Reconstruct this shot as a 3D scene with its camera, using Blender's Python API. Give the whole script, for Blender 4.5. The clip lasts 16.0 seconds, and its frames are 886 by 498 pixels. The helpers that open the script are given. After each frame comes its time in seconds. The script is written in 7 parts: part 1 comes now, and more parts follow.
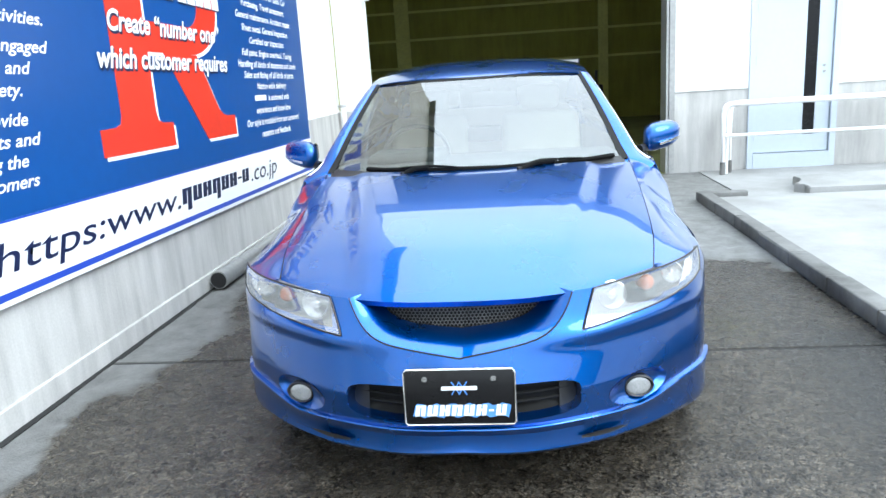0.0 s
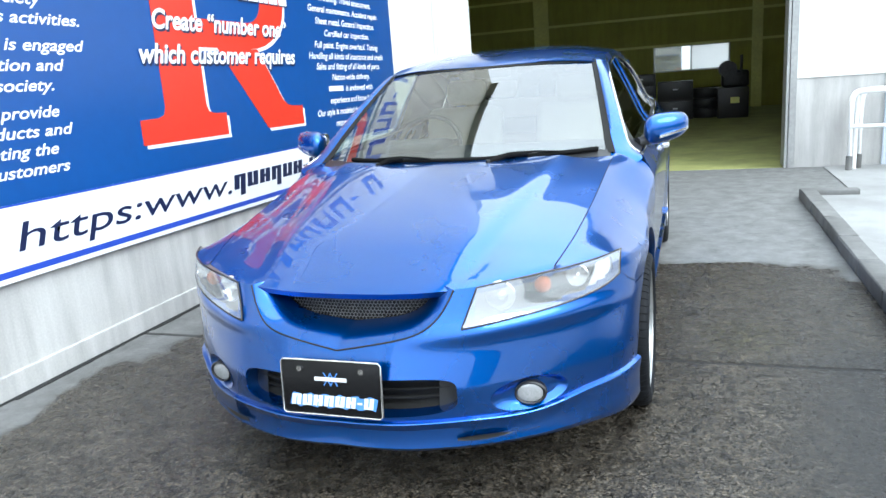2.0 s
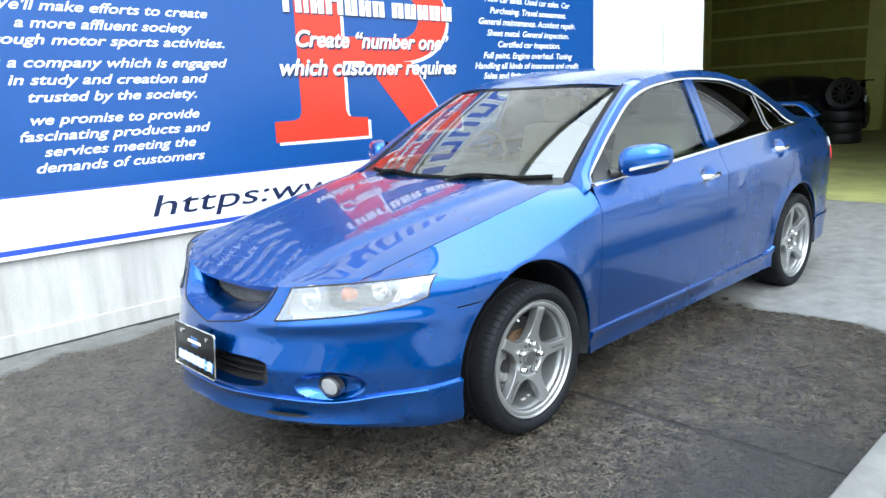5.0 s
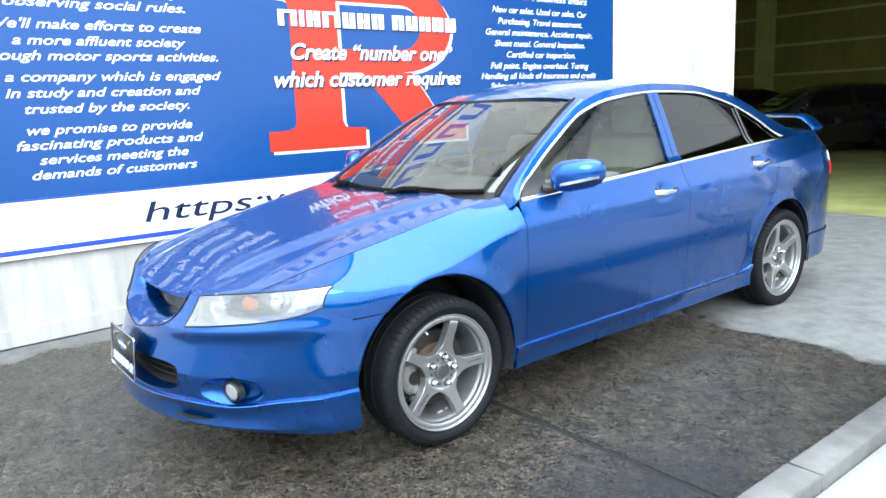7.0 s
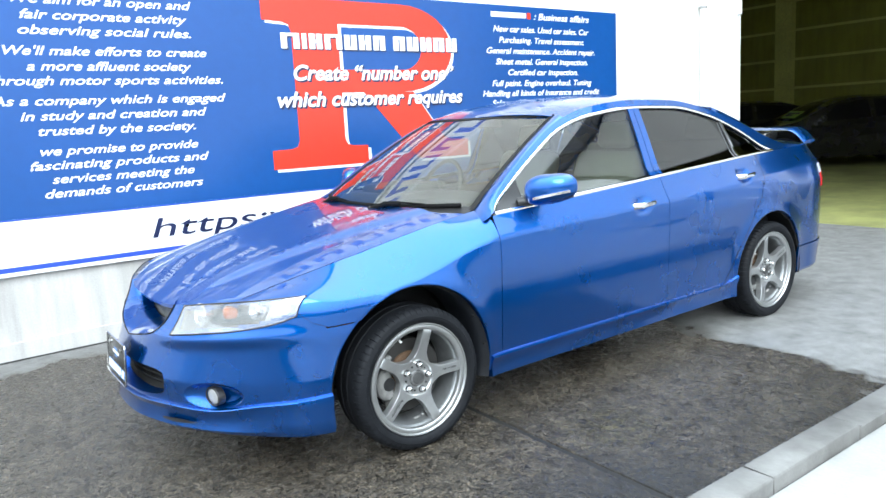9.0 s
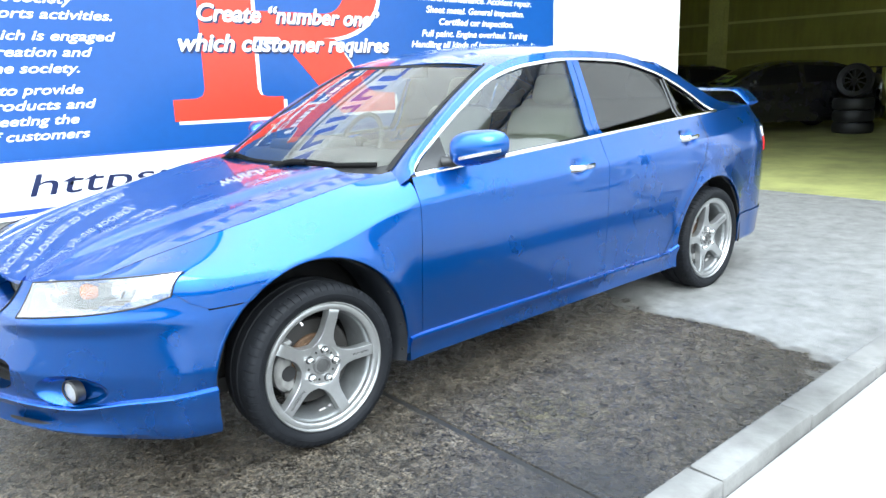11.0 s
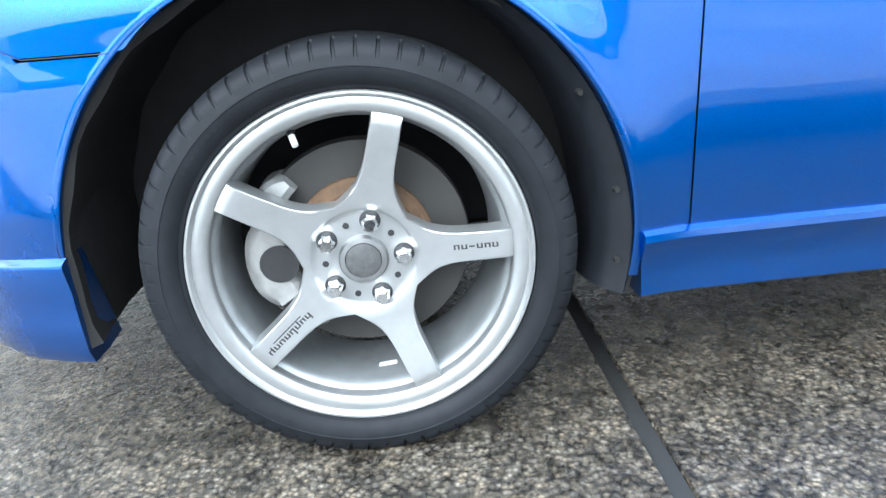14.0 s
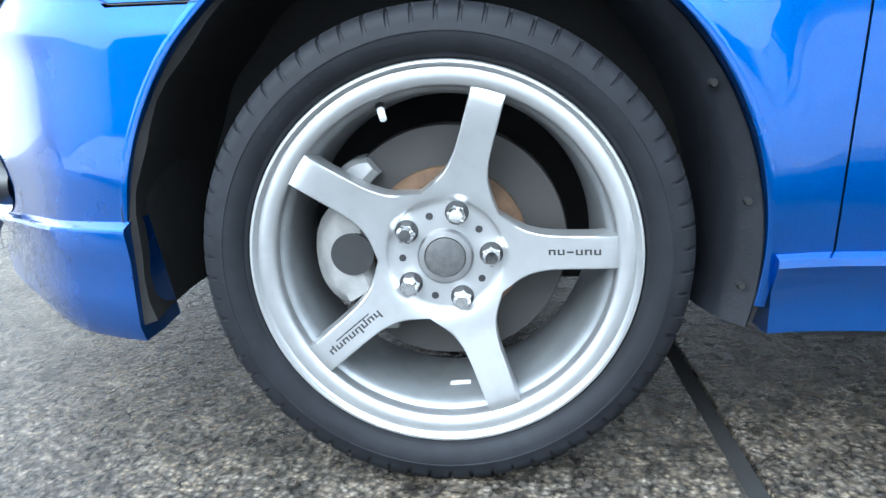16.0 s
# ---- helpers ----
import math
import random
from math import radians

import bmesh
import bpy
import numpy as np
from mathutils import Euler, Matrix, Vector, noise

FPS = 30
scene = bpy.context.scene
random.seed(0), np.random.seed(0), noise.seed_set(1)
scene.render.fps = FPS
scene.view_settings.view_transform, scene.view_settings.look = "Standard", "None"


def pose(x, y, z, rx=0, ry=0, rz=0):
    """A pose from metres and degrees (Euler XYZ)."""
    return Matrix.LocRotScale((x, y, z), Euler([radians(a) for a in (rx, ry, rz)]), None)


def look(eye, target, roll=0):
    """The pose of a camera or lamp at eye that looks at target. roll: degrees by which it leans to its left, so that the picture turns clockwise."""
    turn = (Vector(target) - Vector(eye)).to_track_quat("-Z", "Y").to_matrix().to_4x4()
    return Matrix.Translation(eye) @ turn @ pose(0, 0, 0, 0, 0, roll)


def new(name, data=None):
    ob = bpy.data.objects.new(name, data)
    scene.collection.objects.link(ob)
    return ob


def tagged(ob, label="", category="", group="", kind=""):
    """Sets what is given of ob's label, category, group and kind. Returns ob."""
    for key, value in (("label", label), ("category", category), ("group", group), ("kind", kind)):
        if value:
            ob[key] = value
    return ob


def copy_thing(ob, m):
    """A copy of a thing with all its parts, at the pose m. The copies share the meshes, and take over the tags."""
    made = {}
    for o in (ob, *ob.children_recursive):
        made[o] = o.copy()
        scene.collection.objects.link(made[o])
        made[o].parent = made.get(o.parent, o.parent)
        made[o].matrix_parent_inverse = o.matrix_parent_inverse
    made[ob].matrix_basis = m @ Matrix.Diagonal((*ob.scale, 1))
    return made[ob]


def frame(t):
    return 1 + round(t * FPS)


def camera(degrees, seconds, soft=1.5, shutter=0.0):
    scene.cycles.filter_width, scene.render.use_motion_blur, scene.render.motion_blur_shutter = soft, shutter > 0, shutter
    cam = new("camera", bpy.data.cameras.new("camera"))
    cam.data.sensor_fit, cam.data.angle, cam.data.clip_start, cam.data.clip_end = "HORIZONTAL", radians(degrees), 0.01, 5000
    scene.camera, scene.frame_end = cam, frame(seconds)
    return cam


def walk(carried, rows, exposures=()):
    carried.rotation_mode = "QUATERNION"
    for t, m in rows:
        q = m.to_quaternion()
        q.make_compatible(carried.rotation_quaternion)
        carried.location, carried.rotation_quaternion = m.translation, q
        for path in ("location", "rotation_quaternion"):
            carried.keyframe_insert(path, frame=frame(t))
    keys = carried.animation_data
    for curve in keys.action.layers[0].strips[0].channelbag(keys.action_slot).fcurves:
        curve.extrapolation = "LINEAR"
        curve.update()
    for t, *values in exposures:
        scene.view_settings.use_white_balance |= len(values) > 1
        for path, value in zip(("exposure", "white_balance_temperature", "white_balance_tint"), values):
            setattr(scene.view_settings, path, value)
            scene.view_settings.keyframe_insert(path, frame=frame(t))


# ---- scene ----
cam = camera(63.1, 16.0)
PATH = [
    (0, (0.197, -2.973, 1.371), (-0.014, -1.04, 0.902), -3.7),
    (0.5, (0.318, -2.964, 1.363), (0.033, -1.04, 0.895), -5.7),
    (1, (0.496, -2.897, 1.343), (0.159, -0.973, 0.914), -6.0),
    (1.5, (0.732, -2.818, 1.335), (0.304, -0.937, 0.805), -5.9),
    (2, (1.032, -2.775, 1.325), (0.384, -0.942, 0.856), -4.5),
    (2.5, (1.315, -2.656, 1.318), (0.597, -0.856, 0.826), -3.6),
    (3, (1.551, -2.481, 1.309), (0.712, -0.738, 0.801), -2.8),
    (3.5, (1.797, -2.388, 1.304), (0.833, -0.705, 0.816), -5.3),
    (3.7, (1.94, -2.346, 1.314), (0.864, -0.729, 0.838), -4.3),
    (5.8, (2.845, -1.912, 1.347), (1.38, -0.614, 0.931), -3.7),
    (6, (2.898, -1.859, 1.341), (1.425, -0.573, 0.923), -3.7),
    (6.5, (2.983, -1.712, 1.343), (1.448, -0.507, 0.904), -3.4),
    (7, (3.044, -1.64, 1.353), (1.49, -0.445, 0.954), -3.0),
    (7.5, (3.121, -1.607, 1.364), (1.506, -0.488, 0.992), -2.8),
    (8, (3.192, -1.58, 1.368), (1.575, -0.447, 1.049), -3.4),
    (8.2, (3.22, -1.576, 1.369), (1.619, -0.421, 1.049), -3.2),
    (10.3, (3.301, -1.415, 1.303), (1.688, -0.307, 0.889), -4.7),
    (10.5, (3.173, -1.387, 1.32), (1.618, -0.213, 0.869), -4.0),
    (11, (3.0, -1.229, 1.295), (1.521, 0.034, 0.827), -2.2),
    (11.5, (2.836, -0.982, 1.251), (1.311, 0.182, 0.687), -4.6),
    (12, (2.657, -0.711, 1.24), (1.067, 0.343, 0.639), -3.9),
    (12.5, (2.401, -0.415, 1.209), (0.751, 0.486, 0.526), -1.7),
    (13, (2.163, -0.214, 1.070), (0.392, 0.365, 0.344), -5.2),
    (13.5, (1.929, 0.044, 0.943), (0.121, 0.244, 0.112), -1.2),
    (14, (1.807, 0.080, 0.650), (-0.068, 0.163, -0.041), -5.0),
    (14.5, (1.737, 0.093, 0.520), (-0.205, 0.053, 0.046), -2.6),
    (15, (1.721, 0.078, 0.527), (-0.223, -0.025, 0.070), -1.9),
    (15.5, (1.720, 0.087, 0.530), (-0.216, -0.068, 0.054), -1.9),
    (16, (1.717, 0.069, 0.539), (-0.209, -0.069, 0.017), -1.4),
]
walk(cam, [(t, look(eye, target, roll)) for t, eye, target, roll in PATH], exposures=[(0.0, 0.73, 5850, 4), (2.0, 0.71, 5850, 4), (3.5, 0.65, 5900, 4), (6.0, 0.93, 5950, 4), (8.0, 0.92, 5950, 4), (10.5, 1.15, 5950, 4), (12.5, 1.76, 5950, 4), (13.5, 1.84, 5850, 4), (14.2, 1.88, 5700, 4), (16.0, 1.74, 5480, 4)])

# world and light: a bright overcast sky
world = bpy.data.worlds.new("world")
scene.world = world
world.use_nodes = True
wn = world.node_tree.nodes
wl = world.node_tree.links
sky = wn.new("ShaderNodeTexSky")
sky.sky_type, sky.sun_disc = "NISHITA", False
sky.sun_elevation, sky.sun_rotation = radians(39), radians(120)
sky.air_density, sky.dust_density, sky.ozone_density = 1.0, 5.0, 1.0
pale = wn.new("ShaderNodeHueSaturation")
pale.inputs["Saturation"].default_value = 0.22
wl.new(sky.outputs[0], pale.inputs["Color"])
cloud = wn.new("ShaderNodeMix")
cloud.data_type = "RGBA"
cloud.inputs[0].default_value = 0.85
wl.new(pale.outputs[0], cloud.inputs[6])
# the cloud cover brightens from the horizon up to the zenith
over = wn.new("ShaderNodeTexCoord")
parts3 = wn.new("ShaderNodeSeparateXYZ")
rise = wn.new("ShaderNodeMapRange")
rise.inputs["To Min"].default_value, rise.inputs["To Max"].default_value = 0.52, 1.56
deck = wn.new("ShaderNodeVectorMath")
deck.operation = "SCALE"
deck.inputs[0].default_value = (14.0, 14.7, 15.4)
wl.new(over.outputs["Generated"], parts3.inputs[0])
wl.new(parts3.outputs["Z"], rise.inputs["Value"])
wl.new(rise.outputs[0], deck.inputs["Scale"])
wl.new(deck.outputs[0], cloud.inputs[7])
wl.new(cloud.outputs[2], wn["Background"].inputs["Color"])
wn["Background"].inputs["Strength"].default_value = 0.15
sun = new("sun", bpy.data.lights.new("sun", "SUN"))
sun.data.energy, sun.data.angle, sun.data.color = 1.5, radians(40), (1.0, 0.97, 0.92)
sun.matrix_world = look((7, -4, 6.5), (0, 0, 0))
scene.view_settings.exposure = 1.1


# ---- materials ----
class Mat:
    """A node material with a principled shader and short ways to noise, ramps and bump."""

    def __init__(self, name, color=(0.5, 0.5, 0.5), rough=0.5, metal=0.0, **more):
        self.m = bpy.data.materials.new(name)
        self.m.use_nodes = True
        self.n, self.l = self.m.node_tree.nodes, self.m.node_tree.links
        self.p = self.n["Principled BSDF"]
        self.set("Base Color", (*color, 1)), self.set("Roughness", rough), self.set("Metallic", metal)
        for k, v in more.items():
            self.set(k.replace("_", " ").title().replace("Ior", "IOR"), v)

    def set(self, key, value):
        self.p.inputs[key].default_value = value

    def link(self, a, b):
        self.l.new(a, b)

    def coord(self):
        t = self.n.new("ShaderNodeTexCoord")
        return t.outputs["Object"]

    def place(self):
        g = self.n.new("ShaderNodeNewGeometry")
        return g.outputs["Position"]

    def noise(self, scale, detail=6, vec=None, rough=0.55, stretch=None):
        t = self.n.new("ShaderNodeTexNoise")
        t.inputs["Scale"].default_value, t.inputs["Detail"].default_value = scale, detail
        t.inputs["Roughness"].default_value = rough
        src = vec or self.place()
        if stretch:
            mp = self.n.new("ShaderNodeMapping")
            mp.inputs["Scale"].default_value = stretch
            self.link(src, mp.inputs["Vector"])
            src = mp.outputs[0]
        self.link(src, t.inputs["Vector"])
        return t.outputs["Fac"]

    def voronoi(self, scale, feature="F1", vec=None):
        t = self.n.new("ShaderNodeTexVoronoi")
        t.feature = feature
        t.inputs["Scale"].default_value = scale
        self.link(vec or self.place(), t.inputs["Vector"])
        return t

    def ramp(self, src, *stops):
        r = self.n.new("ShaderNodeValToRGB")
        e = r.color_ramp.elements
        while len(e) < len(stops):
            e.new(0.5)
        for el, (pos, c) in zip(e, stops):
            el.position = pos
            el.color = (*c, 1) if isinstance(c, tuple) else (c, c, c, 1)
        self.link(src, r.inputs[0])
        return r.outputs[0]

    def mix(self, fac, a, b, mode="MIX"):
        m = self.n.new("ShaderNodeMix")
        m.data_type, m.blend_type = "RGBA", mode
        for i, v in ((0, fac), (6, a), (7, b)):
            sock = m.inputs[i]
            if isinstance(v, bpy.types.NodeSocket):
                self.link(v, sock)
            elif isinstance(v, tuple):
                sock.default_value = (*v, 1)
            else:
                sock.default_value = v if i == 0 else (v, v, v, 1)
        return m.outputs[2]

    def math(self, op, a, b=0.0, clamp=False):
        m = self.n.new("ShaderNodeMath")
        m.operation, m.use_clamp = op, clamp
        for sock, v in zip(m.inputs, (a, b)):
            if isinstance(v, bpy.types.NodeSocket):
                self.link(v, sock)
            else:
                sock.default_value = v
        return m.outputs[0]

    def bump(self, height, strength=0.3, distance=0.01):
        b = self.n.new("ShaderNodeBump")
        b.inputs["Strength"].default_value, b.inputs["Distance"].default_value = strength, distance
        self.link(height, b.inputs["Height"])
        self.link(b.outputs[0], self.p.inputs["Normal"])

    def color(self, sock):
        self.link(sock, self.p.inputs["Base Color"])
        return self

    def rough(self, sock):
        self.link(sock, self.p.inputs["Roughness"])
        return self


def simple(name, color, rough=0.5, metal=0.0, grain=60, depth=0.25, bump=0.0, **more):
    """A plain material with two scales of faint variation."""
    m = Mat(name, color, rough, metal, **more)
    co = m.coord()
    dark = tuple(c * (1 - depth) for c in color)
    fac = m.math("MULTIPLY", m.noise(grain, 5, co), m.noise(grain * 0.07, 3, co))
    m.color(m.mix(m.ramp(fac, (0.12, 0.0), (0.38, 1.0)), dark, color))
    if bump:
        m.bump(m.noise(grain * 3, 4, co), bump, 0.002)
    return m.m


def concrete_ground():
    """Exposed-aggregate concrete, wet and dark near the car, drying pale towards the garage, with wet sheen painted
    pale along the wall.
    """
    m = Mat("wet_concrete", (0.2, 0.2, 0.2))
    pos = m.place()
    sep = m.n.new("ShaderNodeSeparateXYZ")
    m.link(pos, sep.inputs[0])
    X, Y = sep.outputs[0], sep.outputs[1]
    big, mid = m.noise(0.9, 5, pos), m.noise(4.5, 6, pos, 0.65)
    wob = m.math("ADD", m.math("MULTIPLY", m.math("SUBTRACT", big, 0.5), 2.2), m.math("MULTIPLY", m.math("SUBTRACT", mid, 0.5), 0.5))
    edge = m.math("SUBTRACT", m.math("ADD", Y, wob), 1.95)
    dry_far = m.math("MULTIPLY", m.math("ADD", edge, 0.03), 9.0, True)
    # pale patches by the wall: puddle glare put into the colour as pale concrete
    side = m.math("SUBTRACT", m.math("MULTIPLY", X, -1.0), 1.58)
    sheen_wall = m.math("MULTIPLY", m.math("ADD", side, m.math("MULTIPLY", wob, 0.75)), 12.0, True)
    dry_and_sheen = m.math("MAXIMUM", dry_far, m.math("MULTIPLY", sheen_wall, 0.85))
    stones = m.voronoi(105, vec=pos)
    fine = m.noise(210, 4, pos, 0.6)
    grit = m.noise(48, 5, pos, 0.7)
    mixv = m.math("ADD", m.math("MULTIPLY", stones.outputs["Distance"], 0.28), m.math("ADD", m.math("MULTIPLY", fine, 0.34), m.math("MULTIPLY", grit, 0.47)))
    tint = m.ramp(mixv, (0.39, (0.205, 0.190, 0.167)), (0.49, (0.096, 0.088, 0.077)), (0.575, (0.043, 0.040, 0.036)), (0.68, (0.0115, 0.011, 0.0103)))
    hue = m.mix(m.ramp(stones.outputs["Color"], (0.25, 0.0), (0.9, 0.55)), (1.0, 1.0, 1.0), (1.15, 0.98, 0.74))
    tint = m.mix(1.0, tint, hue, "MULTIPLY")
    patch = m.ramp(m.noise(13, 6, pos, 0.7), (0.36, (0.42, 0.40, 0.38)), (0.62, (1.25, 1.2, 1.12)))
    wet = m.mix(1.0, tint, patch, "MULTIPLY")
    stain = m.ramp(mid, (0.3, (0.5, 0.5, 0.5)), (0.7, (1.0, 1.0, 1.0)))
    wet = m.mix(1.0, wet, stain, "MULTIPLY")
    # oily strip beside the kerb
    oil = m.math("MULTIPLY", m.math("SUBTRACT", m.math("ADD", X, m.math("MULTIPLY", wob, 0.35)), 1.25), 2.2, True)
    fore = m.math("MULTIPLY", m.math("SUBTRACT", 0.75, Y), 4.0, True)
    oil = m.math("MULTIPLY", oil, m.math("ADD", 0.35, m.math("MULTIPLY", fore, 0.5)))
    wet = m.mix(oil, wet, (0.022, 0.0215, 0.021))
    pale = m.ramp(m.math("ADD", m.math("MULTIPLY", fine, 0.35), m.math("MULTIPLY", m.noise(7, 7, pos, 0.7), 0.7)),
                  (0.36, (0.09, 0.089, 0.085)), (0.5, (0.15, 0.15, 0.145)), (0.64, (0.205, 0.205, 0.20)))
    # patch of yellow moss beside the slab joint
    mx, my = m.math("MULTIPLY", m.math("SUBTRACT", X, 1.28), 3.6), m.math("MULTIPLY", m.math("SUBTRACT", Y, 0.72), 3.0)
    far = m.math("SQRT", m.math("ADD", m.math("MULTIPLY", mx, mx), m.math("MULTIPLY", my, my)))
    moss = m.math("MULTIPLY", m.math("SUBTRACT", 1.0, far, True), m.ramp(m.noise(26, 5, pos, 0.7), (0.48, 0.0), (0.62, 1.0)))
    wet = m.mix(m.math("MULTIPLY", moss, 0.28, True), wet, (0.12, 0.11, 0.02))
    m.color(m.mix(dry_and_sheen, wet, pale))
    m.rough(m.ramp(m.math("ADD", m.math("MULTIPLY", dry_and_sheen, 0.5), m.math("MULTIPLY", m.noise(30, 4, pos), 0.35)), (0.1, 0.2), (0.75, 0.72)))
    m.set("Specular IOR Level", 0.28)
    m.bump(m.math("ADD", m.math("MULTIPLY", m.math("SUBTRACT", 1.0, stones.outputs["Distance"]), 0.5), m.math("ADD", m.math("MULTIPLY", fine, 0.5), grit)), 0.7, 0.006)
    return m.m


def stained_wall(name, base, dark, streak=0.7):
    """Cast concrete or painted wall with vertical rain streaks and blotches."""
    m = Mat(name, base, 0.75)
    pos = m.place()
    run = m.noise(3.2, 6, pos, 0.6, (2.2, 2.2, 0.25))
    blot = m.noise(1.4, 6, pos, 0.65)
    grain = m.noise(90, 3, pos)
    fac = m.ramp(m.math("ADD", m.math("MULTIPLY", run, streak), m.math("MULTIPLY", blot, 1 - streak)), (0.36, 1.0), (0.62, 0.0))
    col = m.mix(fac, base, dark)
    col = m.mix(0.25, col, m.ramp(grain, (0.3, 0.55), (0.7, 1.0)), "MULTIPLY")
    m.color(col)
    m.bump(m.math("ADD", m.math("MULTIPLY", grain, 0.4), blot), 0.25, 0.004)
    return m.m


GROUND = concrete_ground()
PLINTH = stained_wall("plinth_concrete", (0.54, 0.53, 0.51), (0.36, 0.35, 0.335))
WHITE_WALL = stained_wall("white_render", (0.84, 0.835, 0.81), (0.74, 0.735, 0.71), 0.5)
BEIGE_WALL = stained_wall("beige_cladding", (0.74, 0.715, 0.65), (0.58, 0.555, 0.50), 0.6)
GUTTER = simple("grey_gutter", (0.10, 0.10, 0.10), 0.5, grain=12)
SLAB = stained_wall("pale_slab", (0.31, 0.31, 0.305), (0.22, 0.218, 0.21), 0.1)
KERB = stained_wall("kerb_concrete", (0.205, 0.203, 0.196), (0.07, 0.068, 0.064), 0.15)
JOINT = simple("joint_filler", (0.009, 0.009, 0.009), 0.7, grain=40, bump=0.4)
GALV = simple("galvanised_steel", (0.42, 0.42, 0.41), 0.42, 0.6, grain=25)
WHITE_PAINT = simple("chipped_white_paint", (0.78, 0.78, 0.77), 0.35, grain=18, depth=0.12)
DOOR_PAINT = simple("pale_blue_door_paint", (0.50, 0.555, 0.63), 0.3, grain=20, depth=0.05)
SIGN_BLUE = simple("sign_blue", (0.010, 0.066, 0.25), 0.3, grain=12, depth=0.12)
SIGN_WHITE = simple("sign_white", (0.78, 0.79, 0.80), 0.35, grain=12, depth=0.05)
SIGN_RED = simple("sign_red", (0.62, 0.036, 0.016), 0.35, grain=14, depth=0.1)
SIGN_LINE = simple("sign_line_blue", (0.03, 0.07, 0.42), 0.35, grain=12, depth=0.1)
SIGN_INK = simple("sign_ink", (0.012, 0.018, 0.06), 0.35, grain=12, depth=0.1)
OLIVE = stained_wall("olive_sheet_wall", (0.35, 0.345, 0.055), (0.24, 0.235, 0.038), 0.5)
OLIVE_STEEL = simple("olive_steel", (0.66, 0.66, 0.19), 0.5, grain=20)
GARAGE_FLOOR = stained_wall("garage_floor_paint", (0.34, 0.35, 0.12), (0.20, 0.21, 0.075), 0.15)
RUBBER = simple("black_rubber", (0.018, 0.018, 0.019), 0.55, grain=80, depth=0.4, bump=0.25)
DARK = simple("dark_plastic", (0.012, 0.012, 0.013), 0.45, grain=60, depth=0.3)
FROST = simple("frosted_glass", (0.8, 0.8, 0.78), 0.6, grain=30, depth=0.05, transmission_weight=0.9)
STEEL_DARK = simple("oily_steel", (0.05, 0.05, 0.05), 0.4, 0.7, grain=20, depth=0.5)
BLACK_GLOSS = simple("black_gloss", (0.008, 0.008, 0.009), 0.22, grain=30, specular_ior_level=0.28)


# ---- building blocks ----
def curve(*keys):
    """A smooth function through (t, value) keys that never overshoots."""
    T, V = [k[0] for k in keys], [k[1] for k in keys]
    d = [(V[i + 1] - V[i]) / (T[i + 1] - T[i]) for i in range(len(T) - 1)]
    s = [d[0]] + [0 if d[i] * d[i + 1] <= 0 else 2 * d[i] * d[i + 1] / (d[i] + d[i + 1]) for i in range(len(d) - 1)] + [d[-1]]

    def at(t):
        if t <= T[0]:
            return V[0]
        if t >= T[-1]:
            return V[-1]
        i = max(j for j in range(len(T) - 1) if T[j] <= t)
        h = T[i + 1] - T[i]
        q = (t - T[i]) / h
        return (V[i] * (1 + 2 * q) * (1 - q) ** 2 + V[i + 1] * q * q * (3 - 2 * q)
                + h * (s[i] * q * (1 - q) ** 2 - s[i + 1] * q * q * (1 - q)))
    return at


def lerp(a, b, t):
    return a + (b - a) * t


def steps(a, b, n):
    return [a + (b - a) * i / n for i in range(n + 1)]


def finish(name, bm, mat, parent=None, label="", smooth=True, angle=0.6):
    me = bpy.data.meshes.new(name)
    bm.normal_update()
    for f in bm.faces:
        f.smooth = smooth
    if smooth:
        for e in bm.edges:
            if len(e.link_faces) == 2 and e.calc_face_angle(0) > angle:
                e.smooth = False
    bm.to_mesh(me)
    bm.free()
    me.materials.append(mat)
    ob = new(name, me)
    ob.parent = parent
    return tagged(ob, label)


def part(name, bm, mat, parent, label="", smooth=True, angle=0.6):
    return finish(name, bm, mat, parent, label, smooth, angle)


def box(bm, x0, x1, y0, y1, z0, z1, bev=0.0, seg=2):
    """Adds a box, with rounded edges if wanted, to a bmesh."""
    m = Matrix.LocRotScale(((x0 + x1) / 2, (y0 + y1) / 2, (z0 + z1) / 2), None, (abs(x1 - x0), abs(y1 - y0), abs(z1 - z0)))
    vs = bmesh.ops.create_cube(bm, size=1, matrix=m)["verts"]
    if bev:
        es = list({e for v in vs for e in v.link_edges})
        bmesh.ops.bevel(bm, geom=es, offset=bev, segments=seg, affect="EDGES", profile=0.5)
    return bm


def cyl(bm, a, b, r, r2=None, seg=16, caps=True):
    a, b = Vector(a), Vector(b)
    d = b - a
    m = Matrix.Translation((a + b) / 2) @ d.to_track_quat("Z", "Y").to_matrix().to_4x4()
    bmesh.ops.create_cone(bm, cap_ends=caps, segments=seg, radius1=r, radius2=r if r2 is None else r2, depth=d.length, matrix=m)
    return bm


def tube(bm, pts, r, seg=12):
    """A round bar along a run of points."""
    pts = [Vector(p) for p in pts]
    rings = []
    for i, p in enumerate(pts):
        d = (pts[min(i + 1, len(pts) - 1)] - pts[max(i - 1, 0)]).normalized()
        q = d.to_track_quat("Z", "Y")
        rings.append([bm.verts.new(p + q @ Vector((r * math.cos(6.28319 * k / seg), r * math.sin(6.28319 * k / seg), 0))) for k in range(seg)])
    for a, b in zip(rings, rings[1:]):
        for k in range(seg):
            bm.faces.new((a[k], a[(k + 1) % seg], b[(k + 1) % seg], b[k]))
    bm.faces.new(rings[0][::-1]), bm.faces.new(rings[-1])
    return bm


